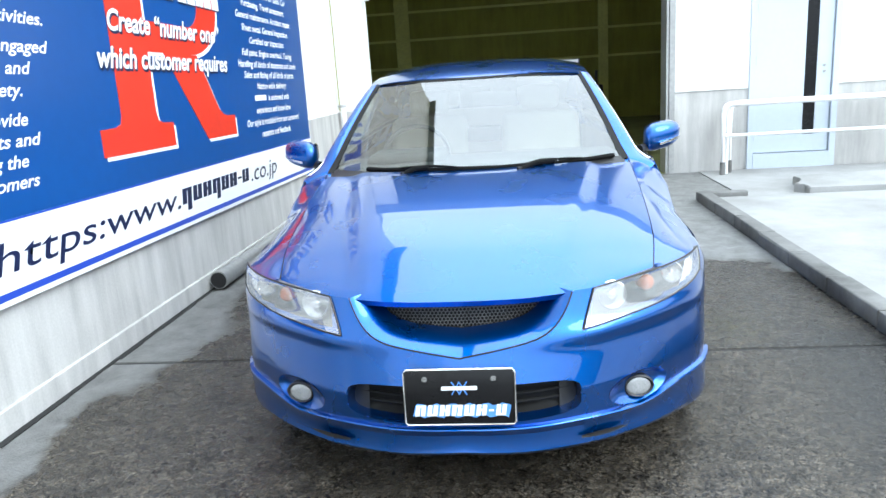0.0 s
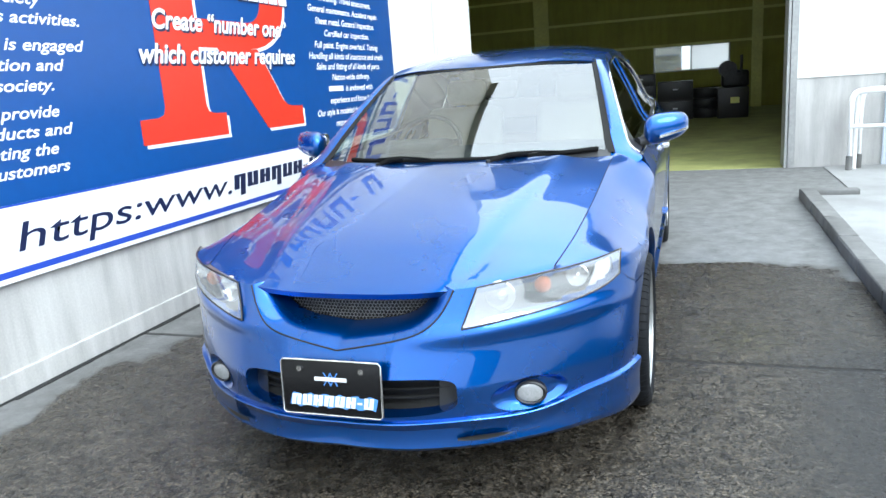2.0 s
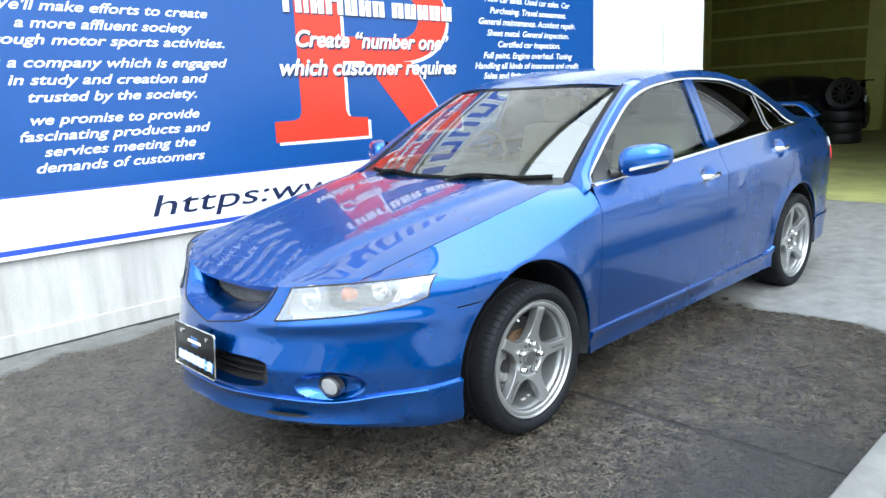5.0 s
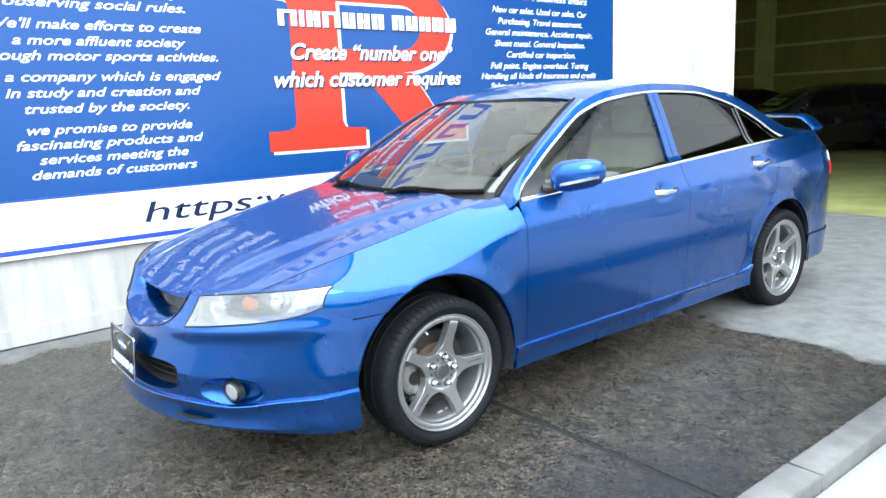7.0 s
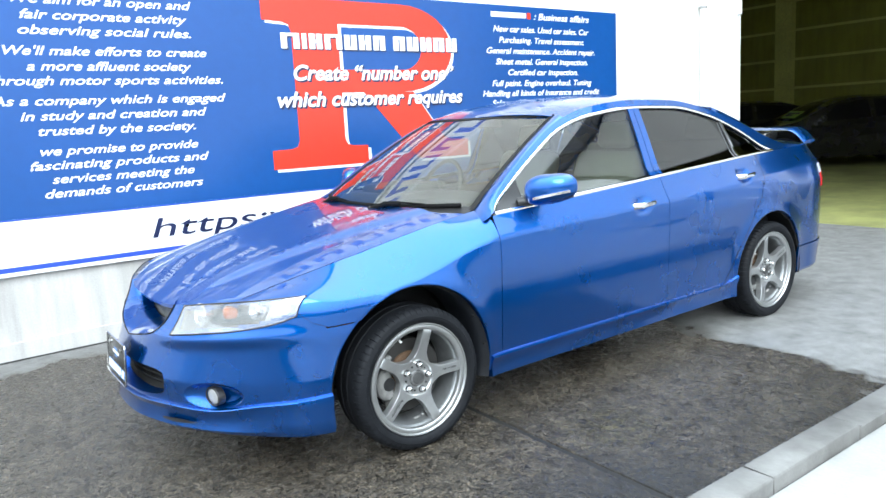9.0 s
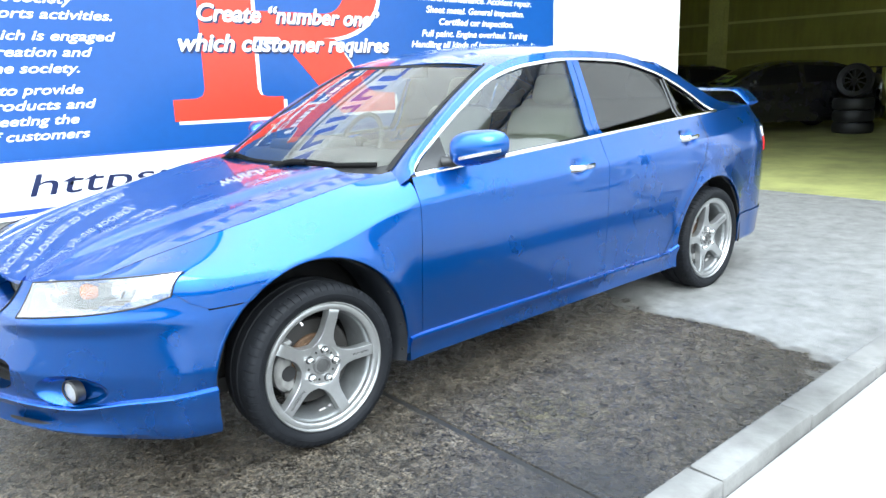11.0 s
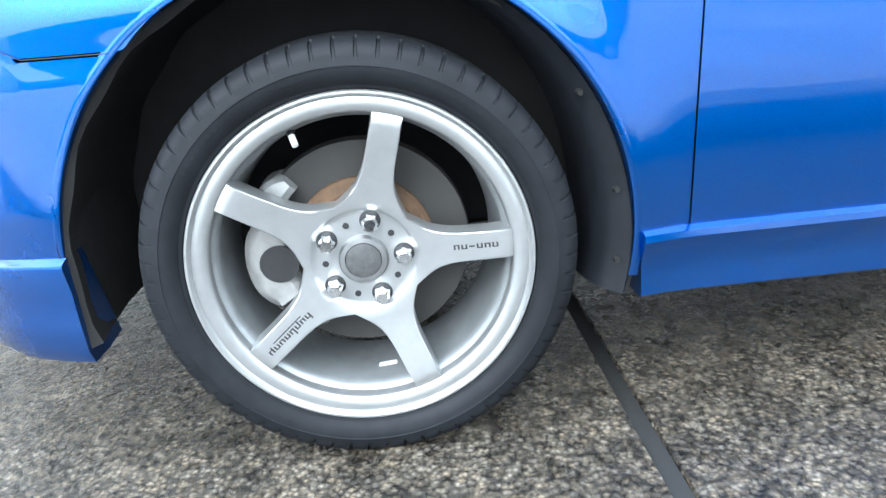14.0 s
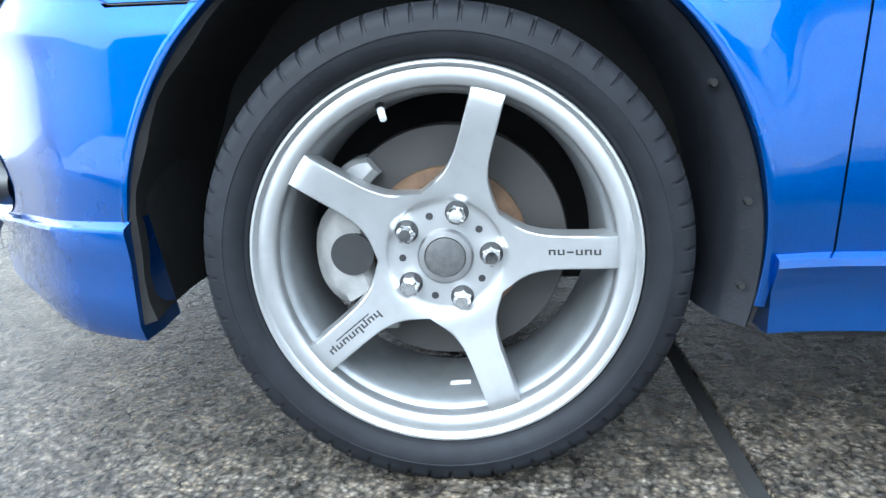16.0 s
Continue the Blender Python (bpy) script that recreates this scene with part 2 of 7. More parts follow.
def arc_corner(p0, p1, p2, r, n=6):
    """Points that round the corner p1 between p0 and p2."""
    p0, p1, p2 = Vector(p0), Vector(p1), Vector(p2)
    a, b = p1 + (p0 - p1).normalized() * r, p1 + (p2 - p1).normalized() * r
    return [a * (1 - t) ** 2 + p1 * 2 * t * (1 - t) + b * t * t for t in steps(0, 1, n)]


def new_bm():
    return bmesh.new()


def empty(name, label, category, group="", at=(0, 0, 0)):
    ob = new(name)
    ob.location = at
    return tagged(ob, label, category, group)


# ---- ground, walls and garage shell ----
bm = new_bm()
prof = [(-60, 0), (0.383, 0), (0.388, -0.016), (0.412, -0.016), (0.417, 0), (6.19, 0), (6.194, -0.012), (6.206, -0.012), (6.21, 0), (60, 0)]
rows = [[bm.verts.new((x, y, z)) for x in (-60, 60)] for y, z in prof]
for a, b in zip(rows, rows[1:]):
    bm.faces.new((a[0], a[1], b[1], b[0]))
ground = tagged(finish("ground", bm, GROUND, smooth=False), "wet patchy concrete yard, drying pale towards the garage", "ground", kind="structure")
bm = new_bm()
box(bm, -2.0, 1.95, 0.386, 0.414, -0.015, -0.006)
tagged(finish("joint_strip", bm, JOINT, ground, smooth=False), "dark filler in the slab joint")

WX = -2.0
bm = new_bm()
box(bm, WX - 0.25, WX, -14, 6.2, 0, 0.99)
box(bm, WX, WX + 0.022, -14, 6.2, 0, 0.115, 0.004)
tagged(finish("wall_west", bm, PLINTH, smooth=False), "grey stained concrete plinth wall with rain streaks", "wall", kind="structure")
bm = new_bm()
box(bm, WX - 0.25, WX - 0.012, -14, 6.2, 0.99, 3.4)
box(bm, WX - 0.25, WX + 0.004, -14, 6.2, 0.985, 1.0)
tagged(finish("wall_west_upper", bm, WHITE_WALL, smooth=False), "white painted wall above the concrete plinth", "wall", kind="structure")
bm = new_bm()
box(bm, WX - 0.25, WX - 0.006, -14, 6.2, 3.4, 8.2)
tagged(finish("wall_west_cladding", bm, BEIGE_WALL, smooth=False), "beige clad upper storey above the white wall", "wall", kind="structure")
bm = new_bm()
box(bm, WX - 0.3, WX + 0.22, -14, 6.2, 8.2, 8.36, 0.03)
tagged(finish("trim_3", bm, GUTTER, smooth=False), "dark eaves gutter along the top of the wall", "gutter", kind="structure")
bm = new_bm()
box(bm, WX, -1.602, 6.2, 6.235, 0, 0.99)
box(bm, 2.14, 3.0, 6.2, 6.45, 0, 0.985)
box(bm, 4.02, 12, 6.2, 6.45, 0, 0.985)
tagged(finish("wall_north", bm, PLINTH, smooth=False), "grey concrete base of the garage front wall", "wall", kind="structure")
bm = new_bm()
box(bm, WX, -1.602, 6.2, 6.235, 0.99, 5.0)
box(bm, 2.14, 3.0, 6.188, 6.45, 0.985, 5.0)
box(bm, 4.02, 12, 6.188, 6.45, 0.985, 5.0)
box(bm, 3.0, 4.02, 6.188, 6.45, 2.1, 5.0)
tagged(finish("wall_north_upper", bm, WHITE_WALL, smooth=False), "bright white garage front wall over the base", "wall", kind="structure")
bm = new_bm()
box(bm, -1.602, -1.570, 6.185, 6.24, 0, 5.0, 0.004)
tagged(finish("trim_1", bm, WHITE_PAINT, smooth=False), "white steel jamb of the garage opening", "jamb", kind="structure")
bm = new_bm()
box(bm, 2.03, 2.06, 6.17, 6.5, 0, 5.0, 0.003)
box(bm, 2.066, 2.136, 6.165, 6.5, 0, 5.0, 0.004)
tagged(finish("trim_2", bm, GALV, smooth=False), "grey galvanised jamb and door track", "jamb", kind="structure")

bm = new_bm()
box(bm, WX, 12, 6.12, 6.5, 5.0, 5.35, 0.02)
tagged(finish("trim_4", bm, GUTTER, smooth=False), "dark eaves fascia over the garage opening", "fascia", kind="structure")

# plain unseen walls added east and south; the pale south one brightens reflections
YARD = stained_wall("unseen_wall_concrete", (0.12, 0.12, 0.115), (0.07, 0.07, 0.066), 0.6)
bm = new_bm()
box(bm, 9.5, 9.8, -14, 6.2, 0, 1.0)
tagged(finish("unseen_wall_east", bm, YARD, smooth=False), "unseen plain grey wall added on the far side of the yard", "wall", kind="structure")
bm = new_bm()
box(bm, -2.25, 9.8, -14.3, -14, 0, 1.0)
tagged(finish("unseen_wall_south", bm, PLINTH, smooth=False), "unseen pale grey wall added at the end of the yard for reflections", "wall", kind="structure")

# raised slab beyond the kerb, landing and kerb stones
bm = new_bm()
box(bm, 2.08, 7.2, -14, 4.19, 0.0, 0.045)
tagged(finish("pavement", bm, SLAB, smooth=False), "raised pale concrete slab behind the kerb", "pavement", kind="structure")
bm = new_bm()
box(bm, 2.43, 12, 4.20, 6.17, 0.0, 0.012)
tagged(finish("pavement_2", bm, SLAB, smooth=False), "worn concrete strip between the slab and the wall", "pavement", kind="structure")
# raised landing with a broken western edge, its pieces parted by a crack
rnd = random.Random(11)
for edge, name in (([(3.0, 4.20), (3.02, 4.38), (2.95, 4.47), (3.06, 4.62), (3.11, 4.78), (3.10, 4.93), (3.24, 5.02), (3.42, 5.0), (3.60, 5.06), (4.4, 5.07), (4.4, 4.20)], "pavement_3"),
                   ([(4.407, 4.20), (4.407, 5.07), (12, 5.09), (12, 4.20)], "pavement_4")):
    bm = new_bm()
    top = [bm.verts.new((x, y, 0.098 + rnd.uniform(-0.006, 0.004))) for x, y in edge]
    low = [bm.verts.new((x - 0.006 * (x < 3.3), y - 0.004, 0.0)) for x, y in edge]
    bm.faces.new(top)
    for i in range(len(edge)):
        j = (i + 1) % len(edge)
        bm.faces.new((low[i], low[j], top[j], top[i]))
    bmesh.ops.recalc_face_normals(bm, faces=bm.faces)
    bmesh.ops.bevel(bm, geom=[e for e in bm.edges if all(v.co.z > 0.05 for v in e.verts)], offset=0.008, segments=2, affect="EDGES")
    tagged(finish(name, bm, SLAB, smooth=False), "broken concrete landing slab before the side door", "pavement", kind="structure")
rnd = random.Random(4)
# dark strips at the wall foot: the gap and its shadow line, as colour
bm = new_bm()
for i in range(60):
    y0 = -8 + i * 0.235
    w = 0.018 + 0.022 * rnd.random()
    box(bm, WX + 0.02, WX + 0.02 + w, y0, y0 + 0.235, 0.0, 0.0045)
tagged(finish("gap_shadow_strip", bm, JOINT, ground, smooth=False), "dark gap and painted shadow line along the foot of the wall", kind="stuff")
kerb = empty("kerb", "weathered grey concrete kerb of single stones edging the slab", "kerb")
tagged(kerb, kind="structure")


def stone(x0, x1, y0, y1, z0, z1):
    bm = new_bm()
    box(bm, x0, x1, y0, y1, z0, z1, 0.010, 3)
    for v in bm.verts:
        v.co += Vector((rnd.uniform(-1, 1), rnd.uniform(-1, 1), rnd.uniform(-1, 1))) * 0.0025
    return part("kerb_stone", bm, KERB, kerb)


y = -4.18
while y < 4.2:
    stone(1.955 + rnd.uniform(-0.004, 0.004), 2.076, y + 0.004, min(y + 0.596, 4.198), 0, 0.10 + rnd.uniform(-0.003, 0.003))
    y += 0.6
stone(1.958, 2.425, 4.202, 4.32, 0, 0.088)

# ---- the painted company board on the west wall ----
SIGN = Matrix.Translation((-1.962, 1.58, 0)) @ pose(0, 0, 0, -0.86, 0, 0) @ Matrix(((0, 0, 1, 0), (1, 0, 0, 0), (0, 1, 0, 0), (0, 0, 0, 1)))
sign = empty("sign_board", "large blue and white company board with red emblem and text", "sign")
sign.matrix_basis = SIGN


def plate_of(bm, pts, z0, z1):
    """A flat piece with outline pts in the board's own plane, from z0 up to z1."""
    top, low = [bm.verts.new((*p, z1)) for p in pts], [bm.verts.new((*p, z0)) for p in pts]
    bm.faces.new(top)
    for i in range(len(pts)):
        j = (i + 1) % len(pts)
        bm.faces.new((low[i], low[j], top[j], top[i]))
    return bm


def rect(a, b, c, d):
    return [(a, c), (b, c), (b, d), (a, d)]


def lettering(name, body, mat, parent, centre, width, height, z=0.002, shear=0.25, bold=0.018, align="CENTER", thick=0.0008, label=""):
    """A line of type as one mesh, scaled to the given width and letter height, in the parent's own plane."""
    c = bpy.data.curves.new(name, "FONT")
    c.body, c.size, c.shear, c.offset, c.align_x, c.extrude = body, 1.0, shear, bold, align, 0.0
    tmp = new("tmp_line", c)
    me = bpy.data.meshes.new_from_object(tmp.evaluated_get(bpy.context.evaluated_depsgraph_get()))
    bpy.data.objects.remove(tmp)
    bpy.data.curves.remove(c)
    xs = [v.co.x for v in me.vertices]
    k = (width / (max(xs) - min(xs))) if width else height / 0.72
    mid = (max(xs) + min(xs)) / 2
    for v in me.vertices:
        x = (v.co.x - mid) * k if align == "CENTER" else (v.co.x - min(xs)) * k
        v.co = (centre[0] + x, centre[1] + (v.co.y - 0.34) * height / 0.72, z + thick)
    me.materials.append(mat)
    ob = new(name, me)
    ob.parent = parent
    return tagged(ob, label, kind="stuff")


bm = new_bm()
plate_of(bm, rect(-2.99, 2.98, 0.505, 2.385), -0.035, 0.0)
part("backing", bm, SIGN_WHITE, sign, "white backing board", smooth=False)
bm = new_bm()
plate_of(bm, rect(-2.98, 2.97, 0.862, 2.375), -0.001, 0.001)
part("blue_field", bm, SIGN_BLUE, sign, "deep blue field", smooth=False)
bm = new_bm()
plate_of(bm, rect(-2.98, 2.97, 0.852, 0.8615), -0.001, 0.001)
part("border_line", bm, SIGN_LINE, sign, smooth=False)
bm = new_bm()
plate_of(bm, rect(-2.98, 2.97, 0.530, 0.562), -0.001, 0.001)
part("border_line", bm, SIGN_LINE, sign, smooth=False)


def emblem(du, dv, z0, z1):
    """The big slab-serif emblem of stem, bowl and leg."""
    bm = new_bm()

    n = 16
    cv, ru, rv, iu, iv = 1.965, 0.52, 0.355, 0.20, 0.175
    bowl = [(1.86 + ru * math.cos(a), cv + rv * math.sin(a)) for a in steps(math.pi / 2, -math.pi / 2, n)]
    eye = [(1.86 + iu * math.cos(a), cv + iv * math.sin(a)) for a in steps(-math.pi / 2, math.pi / 2, n)]
    path = [(0.64, 1.04), (1.475, 1.04), (1.475, 1.185), (1.34, 1.19), (1.29, 1.205), (1.27, 1.25), (1.27, cv - rv), (1.47, cv - rv),
            (1.985, 1.04), (2.52, 1.04), (2.52, 1.185), (2.36, 1.19), (2.30, 1.20), (2.24, 1.235), (1.955, cv - rv)]
    path += bowl[::-1]
    # slit to the eye of the bowl and back
    path += [(1.27, cv + rv), (1.27, cv + iv)] + eye[::-1] + [(1.27, cv - iv), (1.2699, cv + iv), (1.2699, cv + rv)]
    path += [(0.64, 2.32), (0.64, 2.15), (0.80, 2.14), (0.85, 2.12), (0.87, 2.07), (0.87, 1.25), (0.85, 1.205), (0.80, 1.19), (0.64, 1.185)]
    plate_of(bm, [(u - 1.58 + du, v + dv) for u, v in path], z0, z1)
    return bm


part("emblem_shadow", emblem(0.028, -0.022, 0.0, 0.0022), SIGN_WHITE, sign, "white drop edge of the emblem", smooth=False)
part("emblem", emblem(0, 0, 0.0, 0.0042), SIGN_RED, sign, "large red emblem", smooth=False)
LEFT = [("Philosophy", 0.30, 2.335, 0.52), ("We aim for an open and", 0, 2.21, 1.10), ("fair corporate activity", 0, 2.115, 1.02),
        ("observing social rules.", 0, 2.022, 1.06), ("We'll make efforts to create", 0, 1.895, 1.25), ("a more affluent society", 0, 1.80, 1.02),
        ("through motor sports activities.", 0, 1.71, 1.45), ("As a company which is engaged", 0, 1.585, 1.47), ("in study and creation and", 0, 1.49, 1.17),
        ("trusted by the society.", 0, 1.395, 0.99), ("we promise to provide", 0, 1.268, 1.0), ("fascinating products and", 0, 1.178, 1.14),
        ("services meeting the", 0, 1.088, 0.91), ("demands of customers", 0, 0.998, 1.015)]
for body, off, v, w in LEFT:
    lettering("text_line", body, SIGN_WHITE, sign, (-1.997 + off, v + 0.006), w, 0.057, shear=0.3, bold=0.014)
RIGHT = [("New car sales, Used car sales, Car", 2.165, 1.26), ("Purchasing, Travel assessment.", 2.066, 1.13), ("General maintenance, Accident repair,", 1.968, 1.43),
         ("Sheet metal, General inspection,", 1.87, 1.22), ("Certified car inspection.", 1.772, 0.93), ("Full paint, Engine overhaul, Tuning", 1.672, 1.33),
         ("Handling all kinds of insurance and credit", 1.58, 1.56), ("Sales and fitting of all kinds of parts,", 1.492, 1.34), ("Nation-wide delivery.", 1.40, 0.80),
         ("experience and know-how.", 1.20, 0.95), ("Our style is modeled from our customers'", 1.10, 1.46), ("requests and feedback.", 1.0, 0.82)]
for body, v, w in RIGHT:
    lettering("text_line", body, SIGN_WHITE, sign, (1.92, v), w, 0.055)
lettering("text_line", "is endowed with", SIGN_WHITE, sign, (2.07, 1.30), 0.60, 0.055)
lettering("text_line", ": Business affairs", SIGN_WHITE, sign, (2.18, 2.29), 0.76, 0.062)
lettering("slogan_line", "Create \u201cnumber one\u201d", SIGN_WHITE, sign, (0.045, 1.765), 1.53, 0.115, z=0.0085, bold=0.025)
lettering("slogan_line", "which customer requires", SIGN_WHITE, sign, (0.014, 1.565), 1.765, 0.115, z=0.0085, bold=0.025)
for body, cu, cv, w in (("Create \u201cnumber one\u201d", 0.045, 1.765, 1.53), ("which customer requires", 0.014, 1.565, 1.765)):
    lettering("slogan_shadow", body, SIGN_INK, sign, (cu + 0.010, cv - 0.012), w, 0.115, z=0.0055, bold=0.04)


def name_bars(parent, mat, a, b, base, high, kinds, z0, z1, lean=0.0, label=""):
    """Plain bars in place of the letters of a name: w wide, n narrow, d with a drop below the line, - a dash."""
    wide = {"w": 1.3, "n": 1.0, "d": 1.0, "-": 0.6, "i": 0.45}
    k = (b - a) / sum(wide[c] for c in kinds)
    u = a
    for i, c in enumerate(kinds):
        u0, u1 = u + 0.07 * k, u + (wide[c] - 0.10) * k
        u += wide[c] * k
        t = min(0.36 * k, (u1 - u0) / 2)
        lo, hi = base, base + high
        if c == "-":
            runs = [(u0, u1, base + 0.38 * high, base + 0.55 * high)]
        elif c == "i":
            runs = [(u0, u1, lo, hi)]
        else:
            runs = [(u0, u0 + t, lo, hi), (u1 - t, u1, lo - (0.45 * high if c == "d" else 0), hi)]
            v = (lo, lo + 0.2 * high) if i % 3 == 1 else ((hi - 0.2 * high, hi) if i % 3 == 0 else (lo + 0.4 * high, lo + 0.6 * high))
            runs.append((u0 + t, u1 - t, *v))
        bm = new_bm()
        for p, q, v0, v1 in runs:
            plate_of(bm, [(p + lean * (v0 - base), v0), (q + lean * (v0 - base), v0), (q + lean * (v1 - base), v1), (p + lean * (v1 - base), v1)], z0, z1)
        part("name_bar", bm, mat, parent, label, smooth=False)


for a, b, kinds in ((-0.81, 0.13, "winwnnn"), (0.19, 0.87, "nnnnn")):
    name_bars(sign, SIGN_INK, a + 0.010, b + 0.010, 1.935, 0.115, kinds, 0.004, 0.006)
    name_bars(sign, SIGN_WHITE, a, b, 1.945, 0.115, kinds, 0.004, 0.0095, label="plain white bar in place of a letter")
for a, b, v0, v1 in ((1.27, 1.70, 2.268, 2.315), (1.44, 1.72, 1.278, 1.322)):
    bm = new_bm()
    plate_of(bm, rect(a, b, v0, v1), 0.0, 0.003)
    part("name_bar", bm, SIGN_WHITE, sign, smooth=False)
bm = new_bm()
plate_of(bm, rect(1.715, 1.76, 2.262, 2.32), 0.0, 0.003)
part("name_bar", bm, SIGN_RED, sign, smooth=False)
lettering("web_line", "https:www.", SIGN_INK, sign, (-1.88, 0.705), 1.72, 0.14, align="LEFT", shear=0.2, bold=0.002)
lettering("web_line", ".co.jp", SIGN_INK, sign, (1.13, 0.705), 0.66, 0.14, align="LEFT", shear=0.2, bold=0.002)
name_bars(sign, SIGN_INK, -0.14, 1.09, 0.655, 0.100, "dnndnn-n", 0.0, 0.003, 0.2, "plain dark bar in place of a letter")

# second, smaller band above, whose letters become bars
upper = empty("name_board", "beige name band with large white-edged blue letter bars", "sign")
upper.matrix_basis = SIGN @ Matrix.Translation((0, 0, 0.0))
bm = new_bm()
plate_of(bm, rect(-1.75, 1.95, 2.50, 3.20), -0.03, 0.0)
part("backing", bm, BEIGE_WALL, upper, smooth=False)
for i in range(8):
    a = -1.55 + 0.425 * i
    w, lo, hi = (0.33, 2.60, 3.06) if i != 6 else (0.16, 2.80, 2.88)
    for nm, mat, e, z in (("letter_edge", SIGN_WHITE, 0.03, 0.002), ("letter_bar", SIGN_LINE, 0.0, 0.004)):
        bm = new_bm()
        plate_of(bm, [(a - e, lo - e), (a + w + e, lo - e), (a + w + 0.08 + e, hi + e), (a + 0.08 - e, hi + e)], 0.0, z)
        part(nm, bm, mat, upper, smooth=False)
    if i != 6:
        bm = new_bm()
        l2, h2 = (lo + 0.13, hi + 0.04) if i % 2 else (lo - 0.04, hi - 0.13)
        plate_of(bm, [(a + 0.11, l2), (a + w - 0.07, l2), (a + w - 0.02, h2), (a + 0.16, h2)], 0.0, 0.006)
        part("letter_core", bm, BEIGE_WALL, upper, smooth=False)

# ---- the blue saloon ----
def paint(name, color, flake):
    m = Mat(name, color, 0.3, 0.93, coat_weight=1.0, coat_roughness=0.012, coat_ior=1.54)
    co = m.coord()
    v = m.voronoi(900, vec=co)
    m.color(m.mix(m.ramp(v.outputs["Distance"], (0.1, 1.0), (0.6, 0.0)), color, flake))
    m.rough(m.ramp(m.noise(4, 4, co), (0.3, 0.26), (0.7, 0.30)))
    return m.m


def glass(name, tint, bare=0.08):
    """Tinted glass: lets light through and mirrors more at grazing angles, alike from both sides; bare is its gloss seen head-on."""
    m = bpy.data.materials.new(name)
    m.use_nodes = True
    n, l = m.node_tree.nodes, m.node_tree.links
    n.remove(n["Principled BSDF"])
    t, g, mx, f = n.new("ShaderNodeBsdfTransparent"), n.new("ShaderNodeBsdfGlossy"), n.new("ShaderNodeMixShader"), n.new("ShaderNodeLayerWeight")
    t.inputs[0].default_value = (*tint, 1)
    g.inputs["Color"].default_value = (0.95, 0.95, 0.95, 1)
    g.inputs["Roughness"].default_value = 0.01
    f.inputs[0].default_value = 0.5
    p5, gain = n.new("ShaderNodeMath"), n.new("ShaderNodeMath")
    p5.operation, gain.operation = "POWER", "MULTIPLY_ADD"
    p5.inputs[1].default_value = 5.0
    gain.inputs[1].default_value, gain.inputs[2].default_value = 1 - bare, bare
    l.new(f.outputs["Facing"], p5.inputs[0]), l.new(p5.outputs[0], gain.inputs[0])
    l.new(gain.outputs[0], mx.inputs[0]), l.new(t.outputs[0], mx.inputs[1]), l.new(g.outputs[0], mx.inputs[2])
    l.new(mx.outputs[0], n["Material Output"].inputs[0])
    return m


BLUE = paint("blue_metallic_paint", (0.0010, 0.074, 0.36), (0.0024, 0.126, 0.48))
CHROME = simple("chrome", (0.82, 0.82, 0.82), 0.08, 1.0, grain=20, depth=0.05)
RIM = simple("silver_wheel_paint", (0.40, 0.405, 0.405), 0.34, 0.82, grain=50, depth=0.10)
RUST = simple("rusty_iron", (0.13, 0.075, 0.04), 0.8, 0.2, grain=60, depth=0.5, bump=0.4)
CALIPER = simple("cast_caliper", (0.20, 0.198, 0.19), 0.6, 0.25, grain=40, depth=0.4, bump=0.3)
LINER = simple("liner_plastic", (0.012, 0.012, 0.012), 0.75, grain=25, depth=0.5, bump=0.3, specular_ior_level=0.25)
WIND_GLASS = glass("windscreen_glass", (0.72, 0.78, 0.74), 0.16)
SIDE_GLASS = glass("green_tint_glass", (0.45, 0.52, 0.47))
DARK_GLASS = glass("smoked_glass", (0.05, 0.05, 0.055))
LAMP_GLASS = glass("lamp_lens", (0.90, 0.91, 0.91), 0.20)
# white diffuse share in the lens stands in for the mirrored sky
sheen_tree = LAMP_GLASS.node_tree
dif, mx2 = sheen_tree.nodes.new("ShaderNodeBsdfDiffuse"), sheen_tree.nodes.new("ShaderNodeMixShader")
dif.inputs[0].default_value = (0.85, 0.87, 0.88, 1)
mx2.inputs[0].default_value = 0.16
old = sheen_tree.nodes["Mix Shader"]
sheen_tree.links.new(old.outputs[0], mx2.inputs[1]), sheen_tree.links.new(dif.outputs[0], mx2.inputs[2])
sheen_tree.links.new(mx2.outputs[0], sheen_tree.nodes["Material Output"].inputs[0])
PANE_GLASS = glass("window_glass", (0.9, 0.92, 0.9), 0.06)
AMBER = simple("amber_lens", (0.55, 0.13, 0.02), 0.2, grain=50)
RED_LENS = simple("red_lens", (0.65, 0.02, 0.012), 0.12, grain=50)
CLEAR_LENS = simple("white_lens", (0.75, 0.75, 0.75), 0.12, grain=50)
SEAT = simple("beige_seat_cloth", (0.42, 0.38, 0.31), 0.85, grain=90, bump=0.3)
DASH = simple("dark_dashboard", (0.035, 0.035, 0.037), 0.6, grain=70, bump=0.2)

car = empty("saloon_car", "metallic blue four-door saloon with silver five-spoke wheels parked on wet concrete", "car")


def sides(name, make, mat, parent=None, label="", angle=0.6, thick=0.0):
    """Builds a half on the +x side and its mirror image, as two parts."""
    for s in (1, -1):
        bm = make()
        if s < 0:
            bmesh.ops.scale(bm, vec=(-1, 1, 1), verts=bm.verts)
        outward(bm)
        ob = part(name, bm, mat, parent or car, label, True, angle)
        if thick:
            skin(ob, thick)


